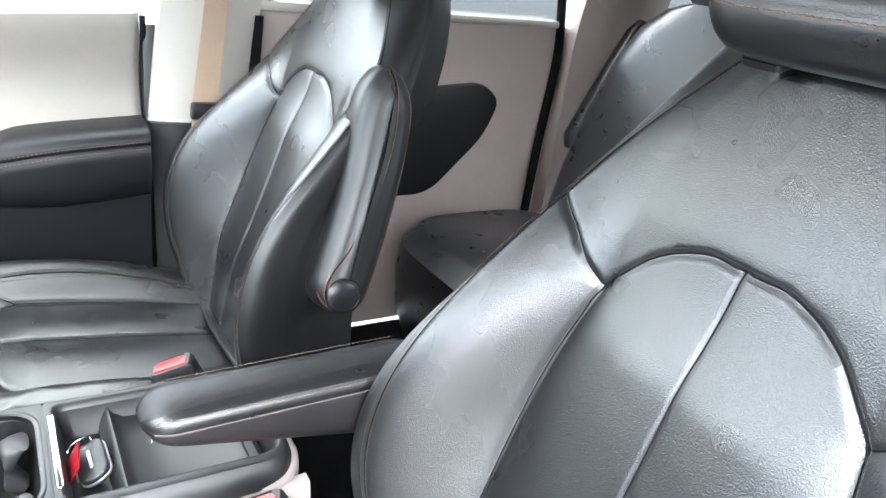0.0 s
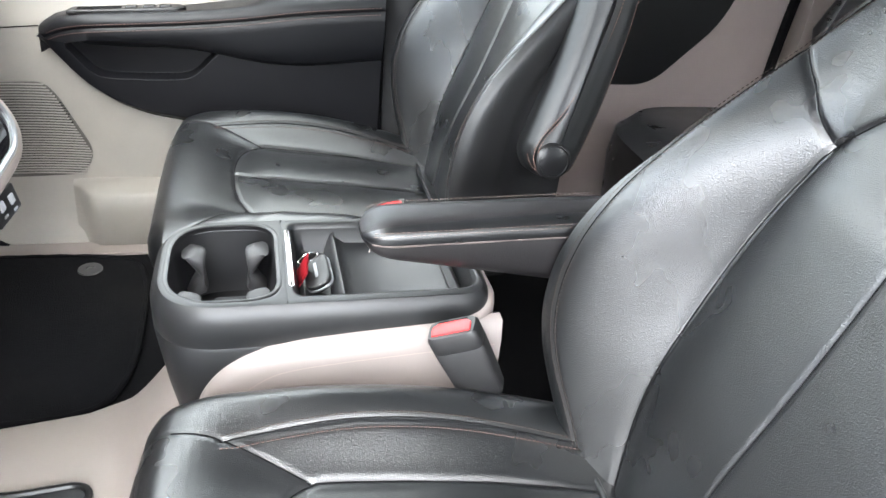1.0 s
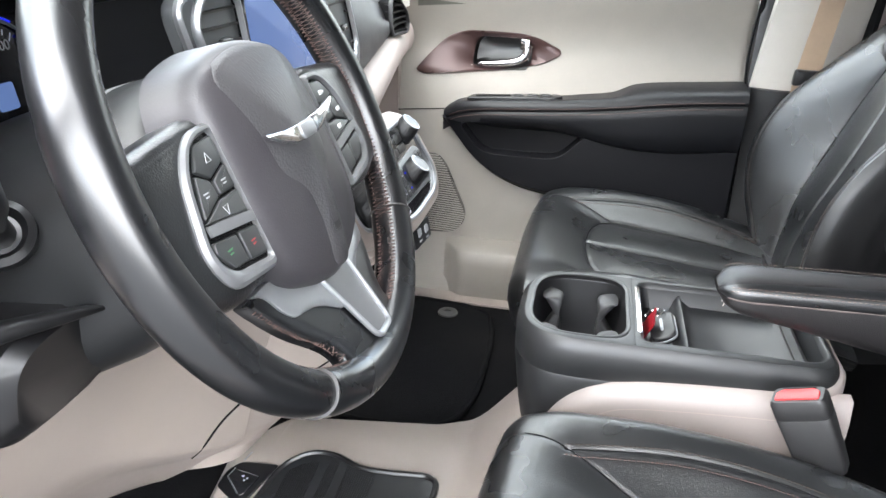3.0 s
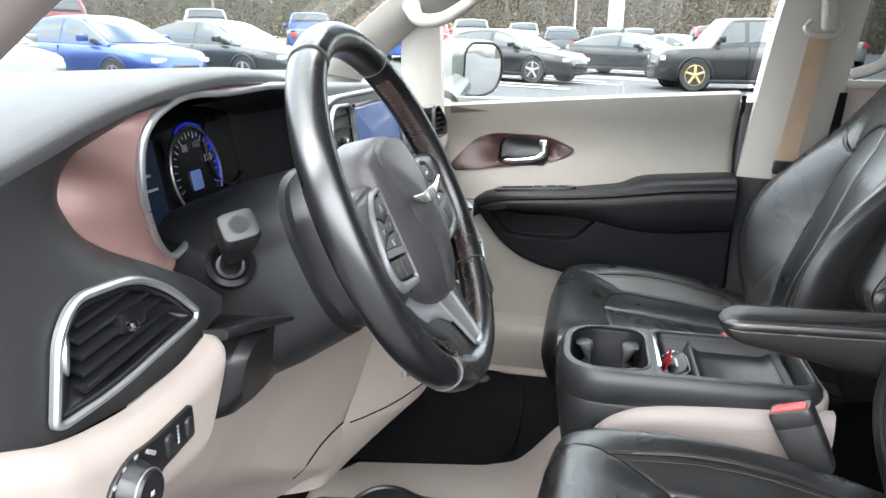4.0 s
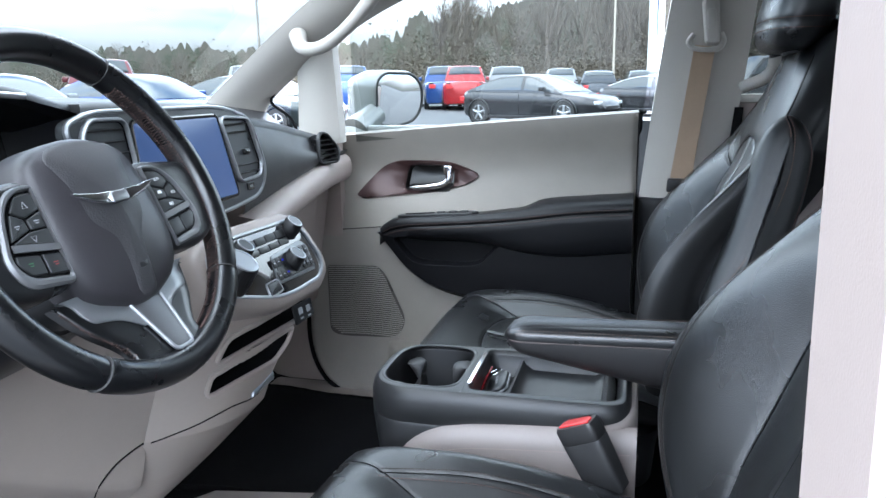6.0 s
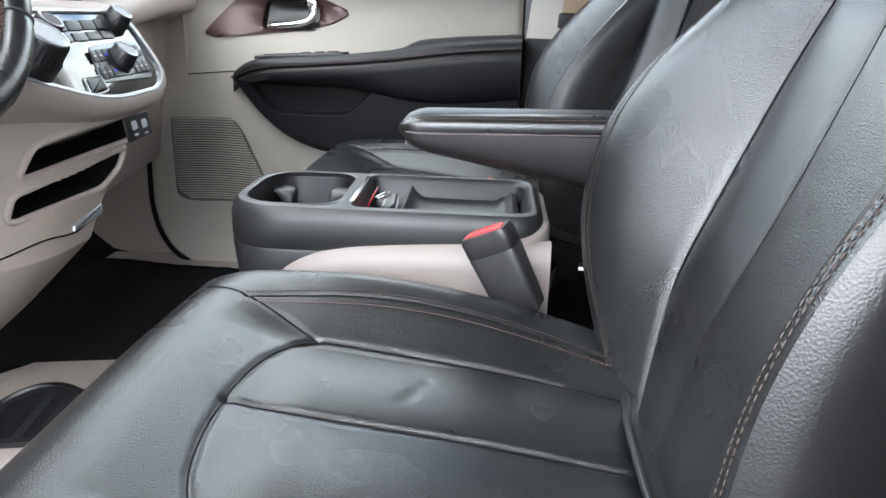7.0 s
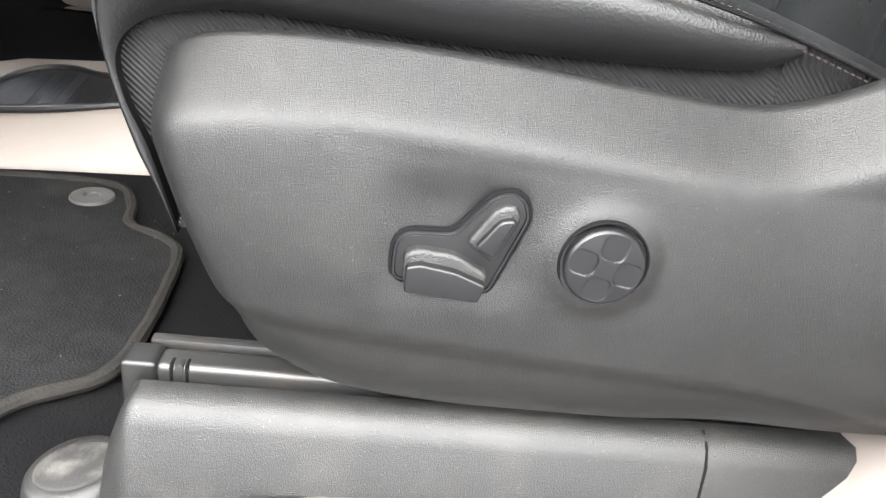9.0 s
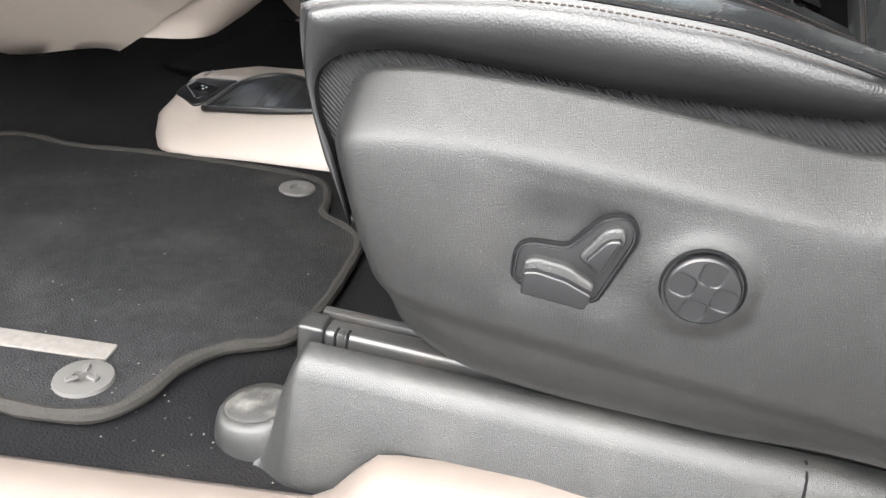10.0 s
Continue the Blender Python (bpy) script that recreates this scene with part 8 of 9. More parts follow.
pil = mat("pale_pillar_trim", (0.39, 0.368, 0.33), 0.6, grain=0.0001, grain_size=0.0013, vary=0.04)
a_r = thing("pillar_front_right", "pale grey-beige windscreen pillar trim with grab handle", "pillar", (0, 0, 0), kind="structure")
band("pillar_trim", [(-0.90, 1.44, 1.27), (-0.75, 1.43, 1.385), (-0.55, 1.41, 1.535), (-0.35, 1.39, 1.66), (-0.15, 1.38, 1.74), (0.05, 1.38, 1.78)],
     [(-0.70, 1.50, 1.28), (-0.66, 1.505, 1.345), (-0.50, 1.50, 1.462), (-0.31, 1.49, 1.565), (-0.02, 1.47, 1.665), (0.30, 1.46, 1.70)], (0.0, 0.035, 0.01), pil, a_r, "", (0, -0.02, 0.0))
band("window_post", [(-0.575, 1.49, 1.235), (-0.573, 1.495, 1.34), (-0.572, 1.50, 1.46)], [(-0.470, 1.515, 1.235), (-0.472, 1.51, 1.34), (-0.476, 1.50, 1.49)], (0, 0.04, 0), pil, a_r, "", (0, -0.012, 0))
tube("grab_handle", smooth_line([(-0.53, 1.425, 1.50), (-0.50, 1.385, 1.468), (-0.44, 1.365, 1.470), (-0.37, 1.35, 1.51), (-0.31, 1.35, 1.57), (-0.26, 1.37, 1.64)], 50), np.interp(np.linspace(0, 1, 50), (0, 0.15, 0.5, 0.85, 1), (0.022, 0.016, 0.0145, 0.017, 0.024)), pil, a_r, "pale grab handle", 14)
tube("window_seal", smooth_line([(-0.576, 1.50, 1.245), (-0.60, 1.50, 1.30), (-0.655, 1.505, 1.345), (-0.60, 1.505, 1.40), (-0.573, 1.505, 1.42)], 40), 0.004, DARK, a_r, "", 6)
a_l = thing("pillar_front_left", "taupe windscreen pillar trim with black seal", "pillar", (0, 0, 0), kind="structure")
band("pillar_trim", [(-0.66, -0.02, 1.238), (-0.43, -0.02, 1.400), (-0.33, -0.02, 1.471), (-0.12, 0.0, 1.605), (0.2, 0.03, 1.725)], [(-0.64, -0.085, 1.265), (-0.42, -0.085, 1.425), (-0.315, -0.085, 1.500), (-0.10, -0.06, 1.64), (0.2, -0.02, 1.755)], (-0.02, 0.0, 0.04), TAUPE, a_l, "", (0.008, 0, -0.008))
tube("door_seal", smooth_line([(-0.64, -0.10, 1.285), (-0.42, -0.10, 1.445), (-0.315, -0.10, 1.520), (-0.10, -0.075, 1.66), (0.2, -0.04, 1.765)], 40), 0.018, SATIN_BLACK, a_l, "black door seal", 10)

box("door_shut_seal", (0.279, 1.600, 0.55), (0.318, 1.68, 1.285), SATIN_BLACK, door, "black rubber door seal", 0.004)
b_r = thing("pillar_middle_right", "pale grey-beige door pillar with black foot", "pillar", (0, 0, 0), kind="structure")
band("pillar_trim", [(0.284, 1.585, 1.10), (0.300, 1.575, 1.25), (0.325, 1.56, 1.45), (0.352, 1.53, 1.65), (0.37, 1.50, 1.75)], [(0.485, 1.595, 1.10), (0.495, 1.585, 1.25), (0.515, 1.57, 1.45), (0.530, 1.54, 1.65), (0.54, 1.51, 1.75)], (0, 0.06, 0), pil, b_r, "", (0, -0.022, 0))
band("pillar_foot", [(0.286, 1.52, 0.55), (0.284, 1.545, 0.80), (0.284, 1.572, 1.10)], [(0.44, 1.52, 0.55), (0.43, 1.545, 0.80), (0.42, 1.572, 1.10)], (0, 0.06, 0), mat("dull_black_pillar_foot", (0.0075, 0.0075, 0.0082), 0.55, spec=0.3, vary=0.1), b_r, "black lower pillar trim", (0, -0.02, 0))
belt = thing("seat_belt", "worn tan seat belt hanging from the door pillar", "seat belt", (0, 0, 0))
band("belt_webbing", [(0.392, 1.520, 1.455), (0.372, 1.515, 1.30), (0.352, 1.51, 1.15)], [(0.437, 1.525, 1.45), (0.418, 1.52, 1.30), (0.400, 1.515, 1.15)], (0, 0.002, 0), BELT, belt, "tan webbing")
gp = basis((0.425, 1.520, 1.500), (0.98, 0, 0.06), (-0.1, 0, 1))
pad("belt_guide", round_poly([(-0.016, -0.045), (0.016, -0.045), (0.018, 0.05), (0.0, 0.062), (-0.018, 0.05)], 0.012, 6), gp, 0.022, 0.008, pil, belt, "pale belt height adjuster")
pad("guide_button", round_poly([(-0.009, -0.01), (0.009, -0.01), (0.009, 0.03), (-0.009, 0.03)], 0.005, 5), gp, 0.003, 0.001, pil, belt, "", base=0.022)
tube("belt_loop", smooth_line([(0.388, 1.512, 1.478), (0.378, 1.510, 1.462), (0.390, 1.508, 1.448), (0.416, 1.508, 1.444), (0.442, 1.508, 1.446), (0.452, 1.510, 1.462), (0.446, 1.512, 1.48)], 40), 0.006, pil, belt, "pale plastic belt loop", 10)
gp2 = basis((0.372, 1.500, 1.142), (1, 0, 0.02), (0, 0, 1))
pad("belt_tongue", round_poly([(-0.028, -0.016), (0.030, -0.016), (0.032, 0.014), (-0.026, 0.016)], 0.006, 5), gp2, 0.014, 0.004, SATIN_BLACK, belt, "black belt tongue")
band("belt_webbing", [(0.35, 1.512, 1.13), (0.352, 1.53, 0.85), (0.36, 1.53, 0.60)], [(0.40, 1.515, 1.13), (0.402, 1.53, 0.85), (0.41, 1.53, 0.60)], (0, 0.002, 0), BELT, belt, "tan webbing")

b_l = thing("pillar_middle_left", "pale beige door pillar beside the open doorway", "pillar", (0, 0, 0), kind="structure")
band("pillar_trim", [(0.36, -0.035, 0.58), (0.345, -0.035, 0.85), (0.338, -0.032, 1.2), (0.338, -0.025, 1.45), (0.355, 0.0, 1.72)], [(0.53, -0.03, 0.58), (0.51, -0.03, 0.85), (0.49, -0.02, 1.2), (0.48, 0.0, 1.45), (0.49, 0.03, 1.72)], (0, -0.07, 0), TAUPE, b_l, "", (0, 0.015, 0))

# rear: sliding door panel, far pillar, second row
rear = thing("door_2", "pink-beige sliding door panel with a dark armrest hollow", "car door", (0, 0, 0), kind="structure")
rows = [[(x, 1.60 + 0.02 * math.cos((z - 0.9) * 3), z) for x in np.linspace(0.41, 1.32, 44)] for z in np.linspace(0.55, 1.33, 30)]
slab_sheet("door_panel", rows, (0, 0.03, 0), mat("pink_beige_vinyl", (0.46, 0.38, 0.355), 0.55, grain=0.0001, grain_size=0.0013, vary=0.04), rear, "")
dp = basis((0, 1.612, 0), (1, 0, 0), (0, 0, 1))
pad("armrest_hollow", round_poly([(0.70, 0.90), (0.80, 1.16), (1.08, 1.185), (1.135, 1.14), (1.10, 1.05), (0.95, 0.90)], [0.05, 0.06, 0.05, 0.03, 0.06, 0.05], 7), dp, 0.018, 0.006, SATIN_BLACK, rear, "dark armrest")
tube("door_seal", smooth_line([(1.285, 1.60, 1.40), (1.30, 1.60, 1.25), (1.285, 1.60, 1.05), (1.27, 1.60, 0.75)], 30), 0.012, DARK, rear, "black door seal", 8)
tube("door_seal", smooth_line([(0.50, 1.585, 1.315), (0.49, 1.585, 1.1), (0.48, 1.59, 0.6)], 20), 0.012, DARK, rear, "black door seal", 8)
box("rear_sill_trim", (0.47, 1.585, 1.325), (1.28, 1.66, 1.345), pil, rear, "", 0.008)
tube("rear_grab_handle", smooth_line([(0.52, 1.53, 1.58), (0.545, 1.49, 1.55), (0.555, 1.475, 1.46), (0.55, 1.49, 1.39), (0.50, 1.53, 1.36)], 40), 0.014, pil, rear, "pale grab handle", 12)
c_r = thing("pillar_rear_right", "beige rear pillar trim", "pillar", (0, 0, 0), kind="structure")
band("pillar_trim", [(1.31, 1.57, 0.55), (1.315, 1.57, 1.0), (1.33, 1.56, 1.4), (1.40, 1.50, 1.75)], [(1.62, 1.57, 0.55), (1.62, 1.57, 1.0), (1.62, 1.56, 1.4), (1.66, 1.50, 1.75)], (0, 0.05, 0), TAUPE, c_r, "", (0, -0.03, 0))
box("rear_quarter", (1.6, 1.56, 0.5), (2.7, 1.62, 1.28), TAUPE, c_r, "", 0.01)


def captain_chair(x, y, label):
    s = thing("captain_chair", label, "car seat", (x, y, 0), "rear seats")
    rings = [ring((0.0 + 0.02 * k, 0, z), a, 0.25, (1, 0, 0), (0, 1, 0), 4, 40) for k, z, a in ((0, 0.62, 0.22), (0, 0.70, 0.25), (0, 0.80, 0.26), (0, 0.86, 0.25), (0, 0.885, 0.20))]
    loft("seat_cushion", rings, LEATHER_SMOOTH, s, "", 50)
    rings = [ring((0.24 + 0.33 * (z - 0.80), 0, z), 0.07, w, (1, 0, 0), (0, 1, 0), 3.4, 40) for z, w in ((0.78, 0.21), (0.86, 0.245), (1.0, 0.262), (1.15, 0.258), (1.28, 0.235), (1.36, 0.20), (1.41, 0.14), (1.43, 0.07))]
    loft("seat_backrest", rings, LEATHER_SMOOTH, s, "", 50)
    rings = [ring((0.46 + 0.2 * (z - 1.5), 0, z), 0.05 * k, 0.125 * k, (1, 0, 0), (0, 1, 0), 3, 36) for z, k in ((1.43, 0.7), (1.45, 0.95), (1.52, 1.0), (1.58, 0.95), (1.60, 0.7))]
    loft("seat_headrest", rings, LEATHER_SMOOTH, s, "", 50)
    for u in (-0.29, 0.29):
        rings = [ring((0.28 + 0.17 * k + 0.05, u, 1.02 + 0.34 * k), 0.045 * q, 0.030 * q, (1, 0, -0.4), (0, 1, 0), 3, 24) for k, q in ((0, 0.6), (0.08, 1.0), (0.9, 0.9), (1.0, 0.5))]
        loft("seat_armrest", rings, LEATHER_SMOOTH, s, "", 50)
    return s


r1 = captain_chair(1.02, 1.24, "black leather second-row seat")
r2 = copy_thing(r1, Matrix.Translation((1.02, 0.36, 0)))
bench = thing("rear_bench", "dark leather third-row bench seat", "car seat", (2.0, 0.8, 0))
loft("bench_cushion", [ring((0, 0, z), a, 0.62, (1, 0, 0), (0, 1, 0), 6, 40) for z, a in ((0.57, 0.25), (0.80, 0.27), (0.86, 0.22))], LEATHER_SMOOTH, bench)
loft("bench_backrest", [ring((0.30 + 0.3 * (z - 0.8), 0, z), 0.07, 0.62 - 0.05 * (z - 0.8), (1, 0, 0), (0, 1, 0), 6, 40) for z in (0.80, 0.9, 1.2, 1.33)], LEATHER_SMOOTH, bench)

# roof, walls and panes that close the cabin
xs, yv = np.linspace(-0.28, 2.75, 40), np.linspace(0.06, 1.52, 24)
rx, ry = np.meshgrid(xs, yv, indexing="ij")
ceiling = slab_sheet("ceiling", np.stack([rx, ry, 1.80 - 0.10 * ((ry - 0.79) / 0.73) ** 4 - 0.05 * ((rx - 1.1) / 1.6) ** 4], 2), (0, 0, 0.05), HEADLINER, None, "")
tagged(ceiling, "pale cloth headliner", "headliner", kind="structure")
wl_ = thing("wall_left", "outer left body side behind the open doorway", "car body", (0, 0, 0), kind="structure")
box("body_side", (0.45, -0.10, 0.35), (2.75, -0.04, 1.28), paint, wl_, "white painted body side", 0.01)
box("rear_post", (1.2, -0.06, 1.28), (1.4, 0.02, 1.78), TAUPE, wl_, "", 0.02)
wb_ = thing("wall_rear", "tailgate closing the cabin", "car body", (0, 0, 0), kind="structure")
box("tailgate", (2.72, -0.05, 0.35), (2.78, 1.65, 1.25), TAUPE, wb_, "", 0.01)
wf_ = thing("wall_front", "dark firewall carpet under the dashboard", "car body", (0, 0, 0), kind="structure")
box("firewall", (-1.22, -0.02, 0.40), (-1.15, 1.62, 1.30), CARPET, wf_, "", 0.01)
box("kick_panel", (-1.15, -0.075, 0.42), (-0.66, 0.0, 1.28), TAUPE, wf_, "left kick panel", 0.02)
rows = [[(x, 1.572, z) for x in np.linspace(-1.15, -0.50, 14)] for z in np.linspace(0.54, 1.25, 14)]
slab_sheet("kick_panel", rows, (0, 0.03, 0), TAUPE, wf_, "taupe side footwell trim")
sill_r = box("sill_right", (-0.72, 1.470, 0.500), (0.30, 1.56, 0.553), BEIGE, None, "", 0.012)
tagged(sill_r, "cream passenger door sill trim", "door sill", kind="structure")
ws = thing("window_1", "curved windscreen, tinted to dim the view outside", "window", (0, 0, 0), kind="structure")
SCREEN_EDGE = interp([(1.27, -0.93), (1.385, -0.78), (1.535, -0.58), (1.66, -0.38), (1.74, -0.20), (1.78, -0.10)])
rows = [[(float(SCREEN_EDGE(z)) - 0.27 * (1 - ((y - 0.79) / 0.74) ** 2), y, z) for y in np.linspace(0.03, 1.50, 18)] for z in np.linspace(1.30, 1.77, 14)]
w = sheet("glass_pane", rows, SCREEN_GLASS, ws, "", 80)
w.visible_shadow = False
w2 = thing("window_2", "passenger door window, tinted to dim the view outside", "window", (0, 0, 0), kind="structure")
for x0, x1, z1a, z1b in ((-0.465, 0.285, 1.62, 1.76), (-0.66, -0.575, 1.35, 1.43)):
    p = sheet("glass_pane", [[(x0, 1.615, 1.23), (x1, 1.615, 1.29)], [(x0 + 0.02, 1.615 - 0.19 * (z1a - 1.23), z1a), (x1 + 0.05, 1.615 - 0.19 * (z1b - 1.29), z1b)]], GLASS, w2, "", 80)
    p.visible_shadow = False
w3 = thing("window_3", "dark tinted rear side windows and tailgate glass", "window", (0, 0, 0), kind="structure")
rear_panes = []
for x0, x1 in ((0.46, 1.30), (1.62, 2.70)):
    rear_panes.append([[(x0, 1.62, 1.30), (x1, 1.62, 1.28)], [(x0 + 0.03, 1.54, 1.74), (x1, 1.54, 1.72)]])
    rear_panes.append([[(x0, -0.06, 1.27), (x1, -0.06, 1.27)], [(x0 + 0.03, 0.06, 1.75), (x1, 0.06, 1.74)]])
rear_panes.append([[(2.75, -0.02, 1.24), (2.75, 1.62, 1.24)], [(2.72, 0.06, 1.75), (2.72, 1.54, 1.75)]])
for corners in rear_panes:
    p = sheet("glass_pane", corners, DARK_GLASS, w3, "", 80)
    p.visible_shadow = False
mir = thing("rear_view_mirror", "black rear-view mirror under the windscreen top", "mirror", (0, 0, 0))
centre, out = np.array((-0.30, 0.72, 1.612)), np.array((0.89, -0.45, -0.08))
rings = [ring(centre + out * 0.03 * k, 0.035 * q, 0.122 * q, (0.08, -0.04, 1), (0.45, 0.89, 0), 3.5, 36) for k, q in ((-1, 0.8), (-0.5, 1.0), (0.5, 1.0), (0.6, 0.94))]
loft("mirror_case", rings, SATIN_BLACK, mir, "black case", 50)
tube("mirror_stem", [centre - out * 0.025, (-0.36, 0.76, 1.66), (-0.46, 0.79, 1.71)], 0.012, SATIN_BLACK, mir, "", 10)


# ---- car park outside ----
GZ = 0.11


def ground_z(x, y):
    """The paving rises gently away from the van."""
    return GZ + np.minimum(0.017 * np.maximum(0, -np.asarray(x) - 1.5) + 0.004 * np.maximum(0, np.asarray(y) - 8.0), 1.2)


gx = np.concatenate([-np.geomspace(900, 1.5, 44), np.linspace(-1, 1, 6), np.geomspace(1.5, 900, 44)])
gX, gY = np.meshgrid(gx, gx, indexing="ij")
asphalt = mat("asphalt", (0.055, 0.057, 0.06), 0.85, grain=0.003, grain_size=0.012, vary=0.12, vary_size=3.0, dirt=(0.11, 0.11, 0.11), dirt_size=6.0, dirt_amount=0.5)
# grass beyond the paving, by position on the one sheet
nt = asphalt.node_tree
bsdf = nt.nodes["Principled BSDF"]
src = bsdf.inputs["Base Color"].links[0].from_socket
geo_n = nt.nodes.new("ShaderNodeNewGeometry")
sep = nt.nodes.new("ShaderNodeSeparateXYZ")
nt.links.new(geo_n.outputs["Position"], sep.inputs[0])
addn = nt.nodes.new("ShaderNodeMath")
addn.operation = "MULTIPLY_ADD"
addn.inputs[1].default_value = -0.9
nt.links.new(sep.outputs["X"], addn.inputs[0])
nt.links.new(sep.outputs["Y"], addn.inputs[2])
gate = nt.nodes.new("ShaderNodeMapRange")
gate.inputs["From Min"].default_value, gate.inputs["From Max"].default_value = 62, 63
nt.links.new(addn.outputs[0], gate.inputs["Value"])
grass_mix = nt.nodes.new("ShaderNodeMixRGB")
grass_mix.inputs["Color2"].default_value = (0.11, 0.09, 0.042, 1)
nt.links.new(gate.outputs[0], grass_mix.inputs["Fac"])
nt.links.new(src, grass_mix.inputs["Color1"])
nt.links.new(grass_mix.outputs["Color"], bsdf.inputs["Base Color"])
ground = sheet("ground", np.stack([gX, gY, ground_z(gX, gY)], 2), asphalt, None, "")
tagged(ground, "grey asphalt car park running into dry winter grass", "ground", kind="structure")
lines = thing("road_marking", "faded white parking bay lines on asphalt", "road marking", (0, 0, 0), kind="structure")
for row_at in ((-2.7, 22.4), (1.6, 29.0)):
    for k in range(-4, 5):
        a, c = radians(-27), 1.45 + 2.9 * k
        x, y = row_at[0] - c * math.sin(a), row_at[1] + c * math.cos(a)
        bm = bmesh.new()
        bmesh.ops.create_cube(bm, size=1, matrix=pose(x, y, float(ground_z(x, y)) + 0.012, 0, 0, -27) @ Matrix.Diagonal((5.2, 0.11, 0.012, 1)))
        part("bay_line", bm, PRINT, lines)


def car_model(name, label, colour, length, height, width, profile, wheel_r, truck=False, rim_col=None, metal=0.3):
    """A parked car at the origin, nose towards +x. profile: (x, hood-line z) of the body side and the glass house."""
    c = thing(name, label, "pickup truck" if truck else "car", (0, 0, 0), "parked cars")
    pm = mat("paint_" + label.split()[0], tuple(0.6 * v for v in colour), 0.22, metal=metal if max(colour) > 0.03 else 0.0, coat=0.6 if max(colour) > 0.03 else 0.3, vary=0.03)
    gm = dark_glass
    body, house = profile
    L, W = length / 2, width / 2
    bl, hl = (smooth_line(np.array([(0, *q) for q in p]), 160)[:, 1:] for p in (body, house))

    def belt(x):
        return float(np.interp(x, bl[:, 0], bl[:, 1])) * height

    rows = []
    for t in np.sin(np.linspace(-math.pi / 2, math.pi / 2, 56)):
        top = belt(t)
        bot = 0.20 + 0.10 * abs(t) ** 4
        w = W * (1 - 0.04 * abs(t) ** 2) * (1 - 0.55 * max(0, (abs(t) - 0.72) / 0.28) ** 3.2)
        e = 1 - 0.30 * max(0, (abs(t) - 0.95) / 0.05) ** 2
        sec = [(-w * 0.90, bot), (-w * 0.975, bot + 0.10), (-w * 0.99, bot + 0.25), (-w, 0.58 * top + 0.42 * bot), (-w * 0.995, top - 0.14), (-w * 0.955, top - 0.05), (-w * 0.86, top - 0.008), (-w * 0.45, top + 0.018), (0, top + 0.025)]
        sec += [(-a, b) for a, b in sec[-2::-1]]
        rows.append([(t * L, a, bot + (b - bot) * e) for a, b in sec])
    loft("body", rows, pm, c, "", 45)
    hx, peak = hl[:, 0], float(hl[:, 1].max())

    def cabin(x, v):
        """A point of the cabin: v 0 at the belt, 1 at the roof's edge, 2 on its middle line."""
        z, b = float(np.interp(x, hl[:, 0], hl[:, 1])) * height, belt(x) - 0.03
        k = float(np.clip((z - b) / (0.33 * height), 0.0, 1))
        w0, w1 = W * 0.93, W * (0.93 - 0.20 * k)
        if v <= 1:
            bulge = 0.03 * k * math.sin(math.pi * v)
            return np.array((x * L, w0 + (w1 - w0) * v + bulge, b + (z - 0.05 * k - b) * v))
        q = v - 1
        return np.array((x * L, w1 * (1 - q), z - 0.05 * k * (1 - q) ** 3))

    across = [0, 0.25, 0.5, 0.75, 0.93, 1.0, 1.04, 1.12, 1.3, 1.6, 2.0]
    rows = []
    for x in np.linspace(hx[0], hx[-1], 48):
        side = [cabin(x, v) for v in across]
        rows.append(side + [q * np.array((1, -1, 1)) for q in side[-2::-1]])
    loft("cabin", rows, pm, c, "", 45)
    split = 0.08 if truck else 0.02
    spans = [(hx[0] + (0.05 if truck else 0.14), split - 0.03), (split + 0.02, hx[-1] - 0.09)]
    for side in (-1, 1):
        for x0, x1 in spans:
            rows = [[cabin(x, v) * np.array((1, side, 1)) + np.array((0, 0.007 * side, 0)) for v in np.linspace(0.16, 0.90, 7)] for x in np.linspace(x0, x1, 14)]
            slab_sheet("side_window", rows, (0, -0.004 * side, 0), gm, c, "dark tinted glass")
        if "chrome" in label:
            tube("window_trim", [cabin(x, 0.95) * np.array((1, side, 1)) + np.array((0, 0.008 * side, 0)) for x in np.linspace(spans[0][0] - 0.04, spans[1][1] + 0.02, 24)], 0.012, CHROME, c, "bright window line", 5)
    roof_x = [x for x in np.linspace(hx[0], hx[-1], 90) if np.interp(x, hx, hl[:, 1]) > 0.965 * peak]
    for nm, x0, x1 in (("windscreen", roof_x[-1], hx[-1] - 0.02), ("rear_window", hx[0] + 0.02, roof_x[0])):
        out = 0.006 if nm == "windscreen" else -0.006
        rows = [[cabin(x, 2 - abs(q)) * np.array((1, 1 if q > 0 else -1, 1)) + np.array((out, 0, 0.008)) for q in np.linspace(-0.90, 0.90, 13)] for x in np.linspace(x0, x1, 10)]
        slab_sheet(nm, rows, (-out * 0.5, 0, -0.004), gm, c, "tinted glass")
    for s in (-1, 1):
        box("door_mirror", (0.30 * L, s * W - 0.02 * s, 0.66 * height), (0.36 * L, s * (W + 0.16), 0.75 * height), pm, c, "", 0.03)
        box("sill_shadow", (-0.5 * L, s * (W - 0.05), 0.20), (0.5 * L, s * (W - 0.01), 0.30), SATIN_BLACK, c, "", 0.02)
        tube("door_gap", [(-0.02 * L, s * W * 1.002, 0.33), (-0.02 * L, s * W * 0.99, belt(-0.02) - 0.05)], 0.008, DARK, c, "", 4)
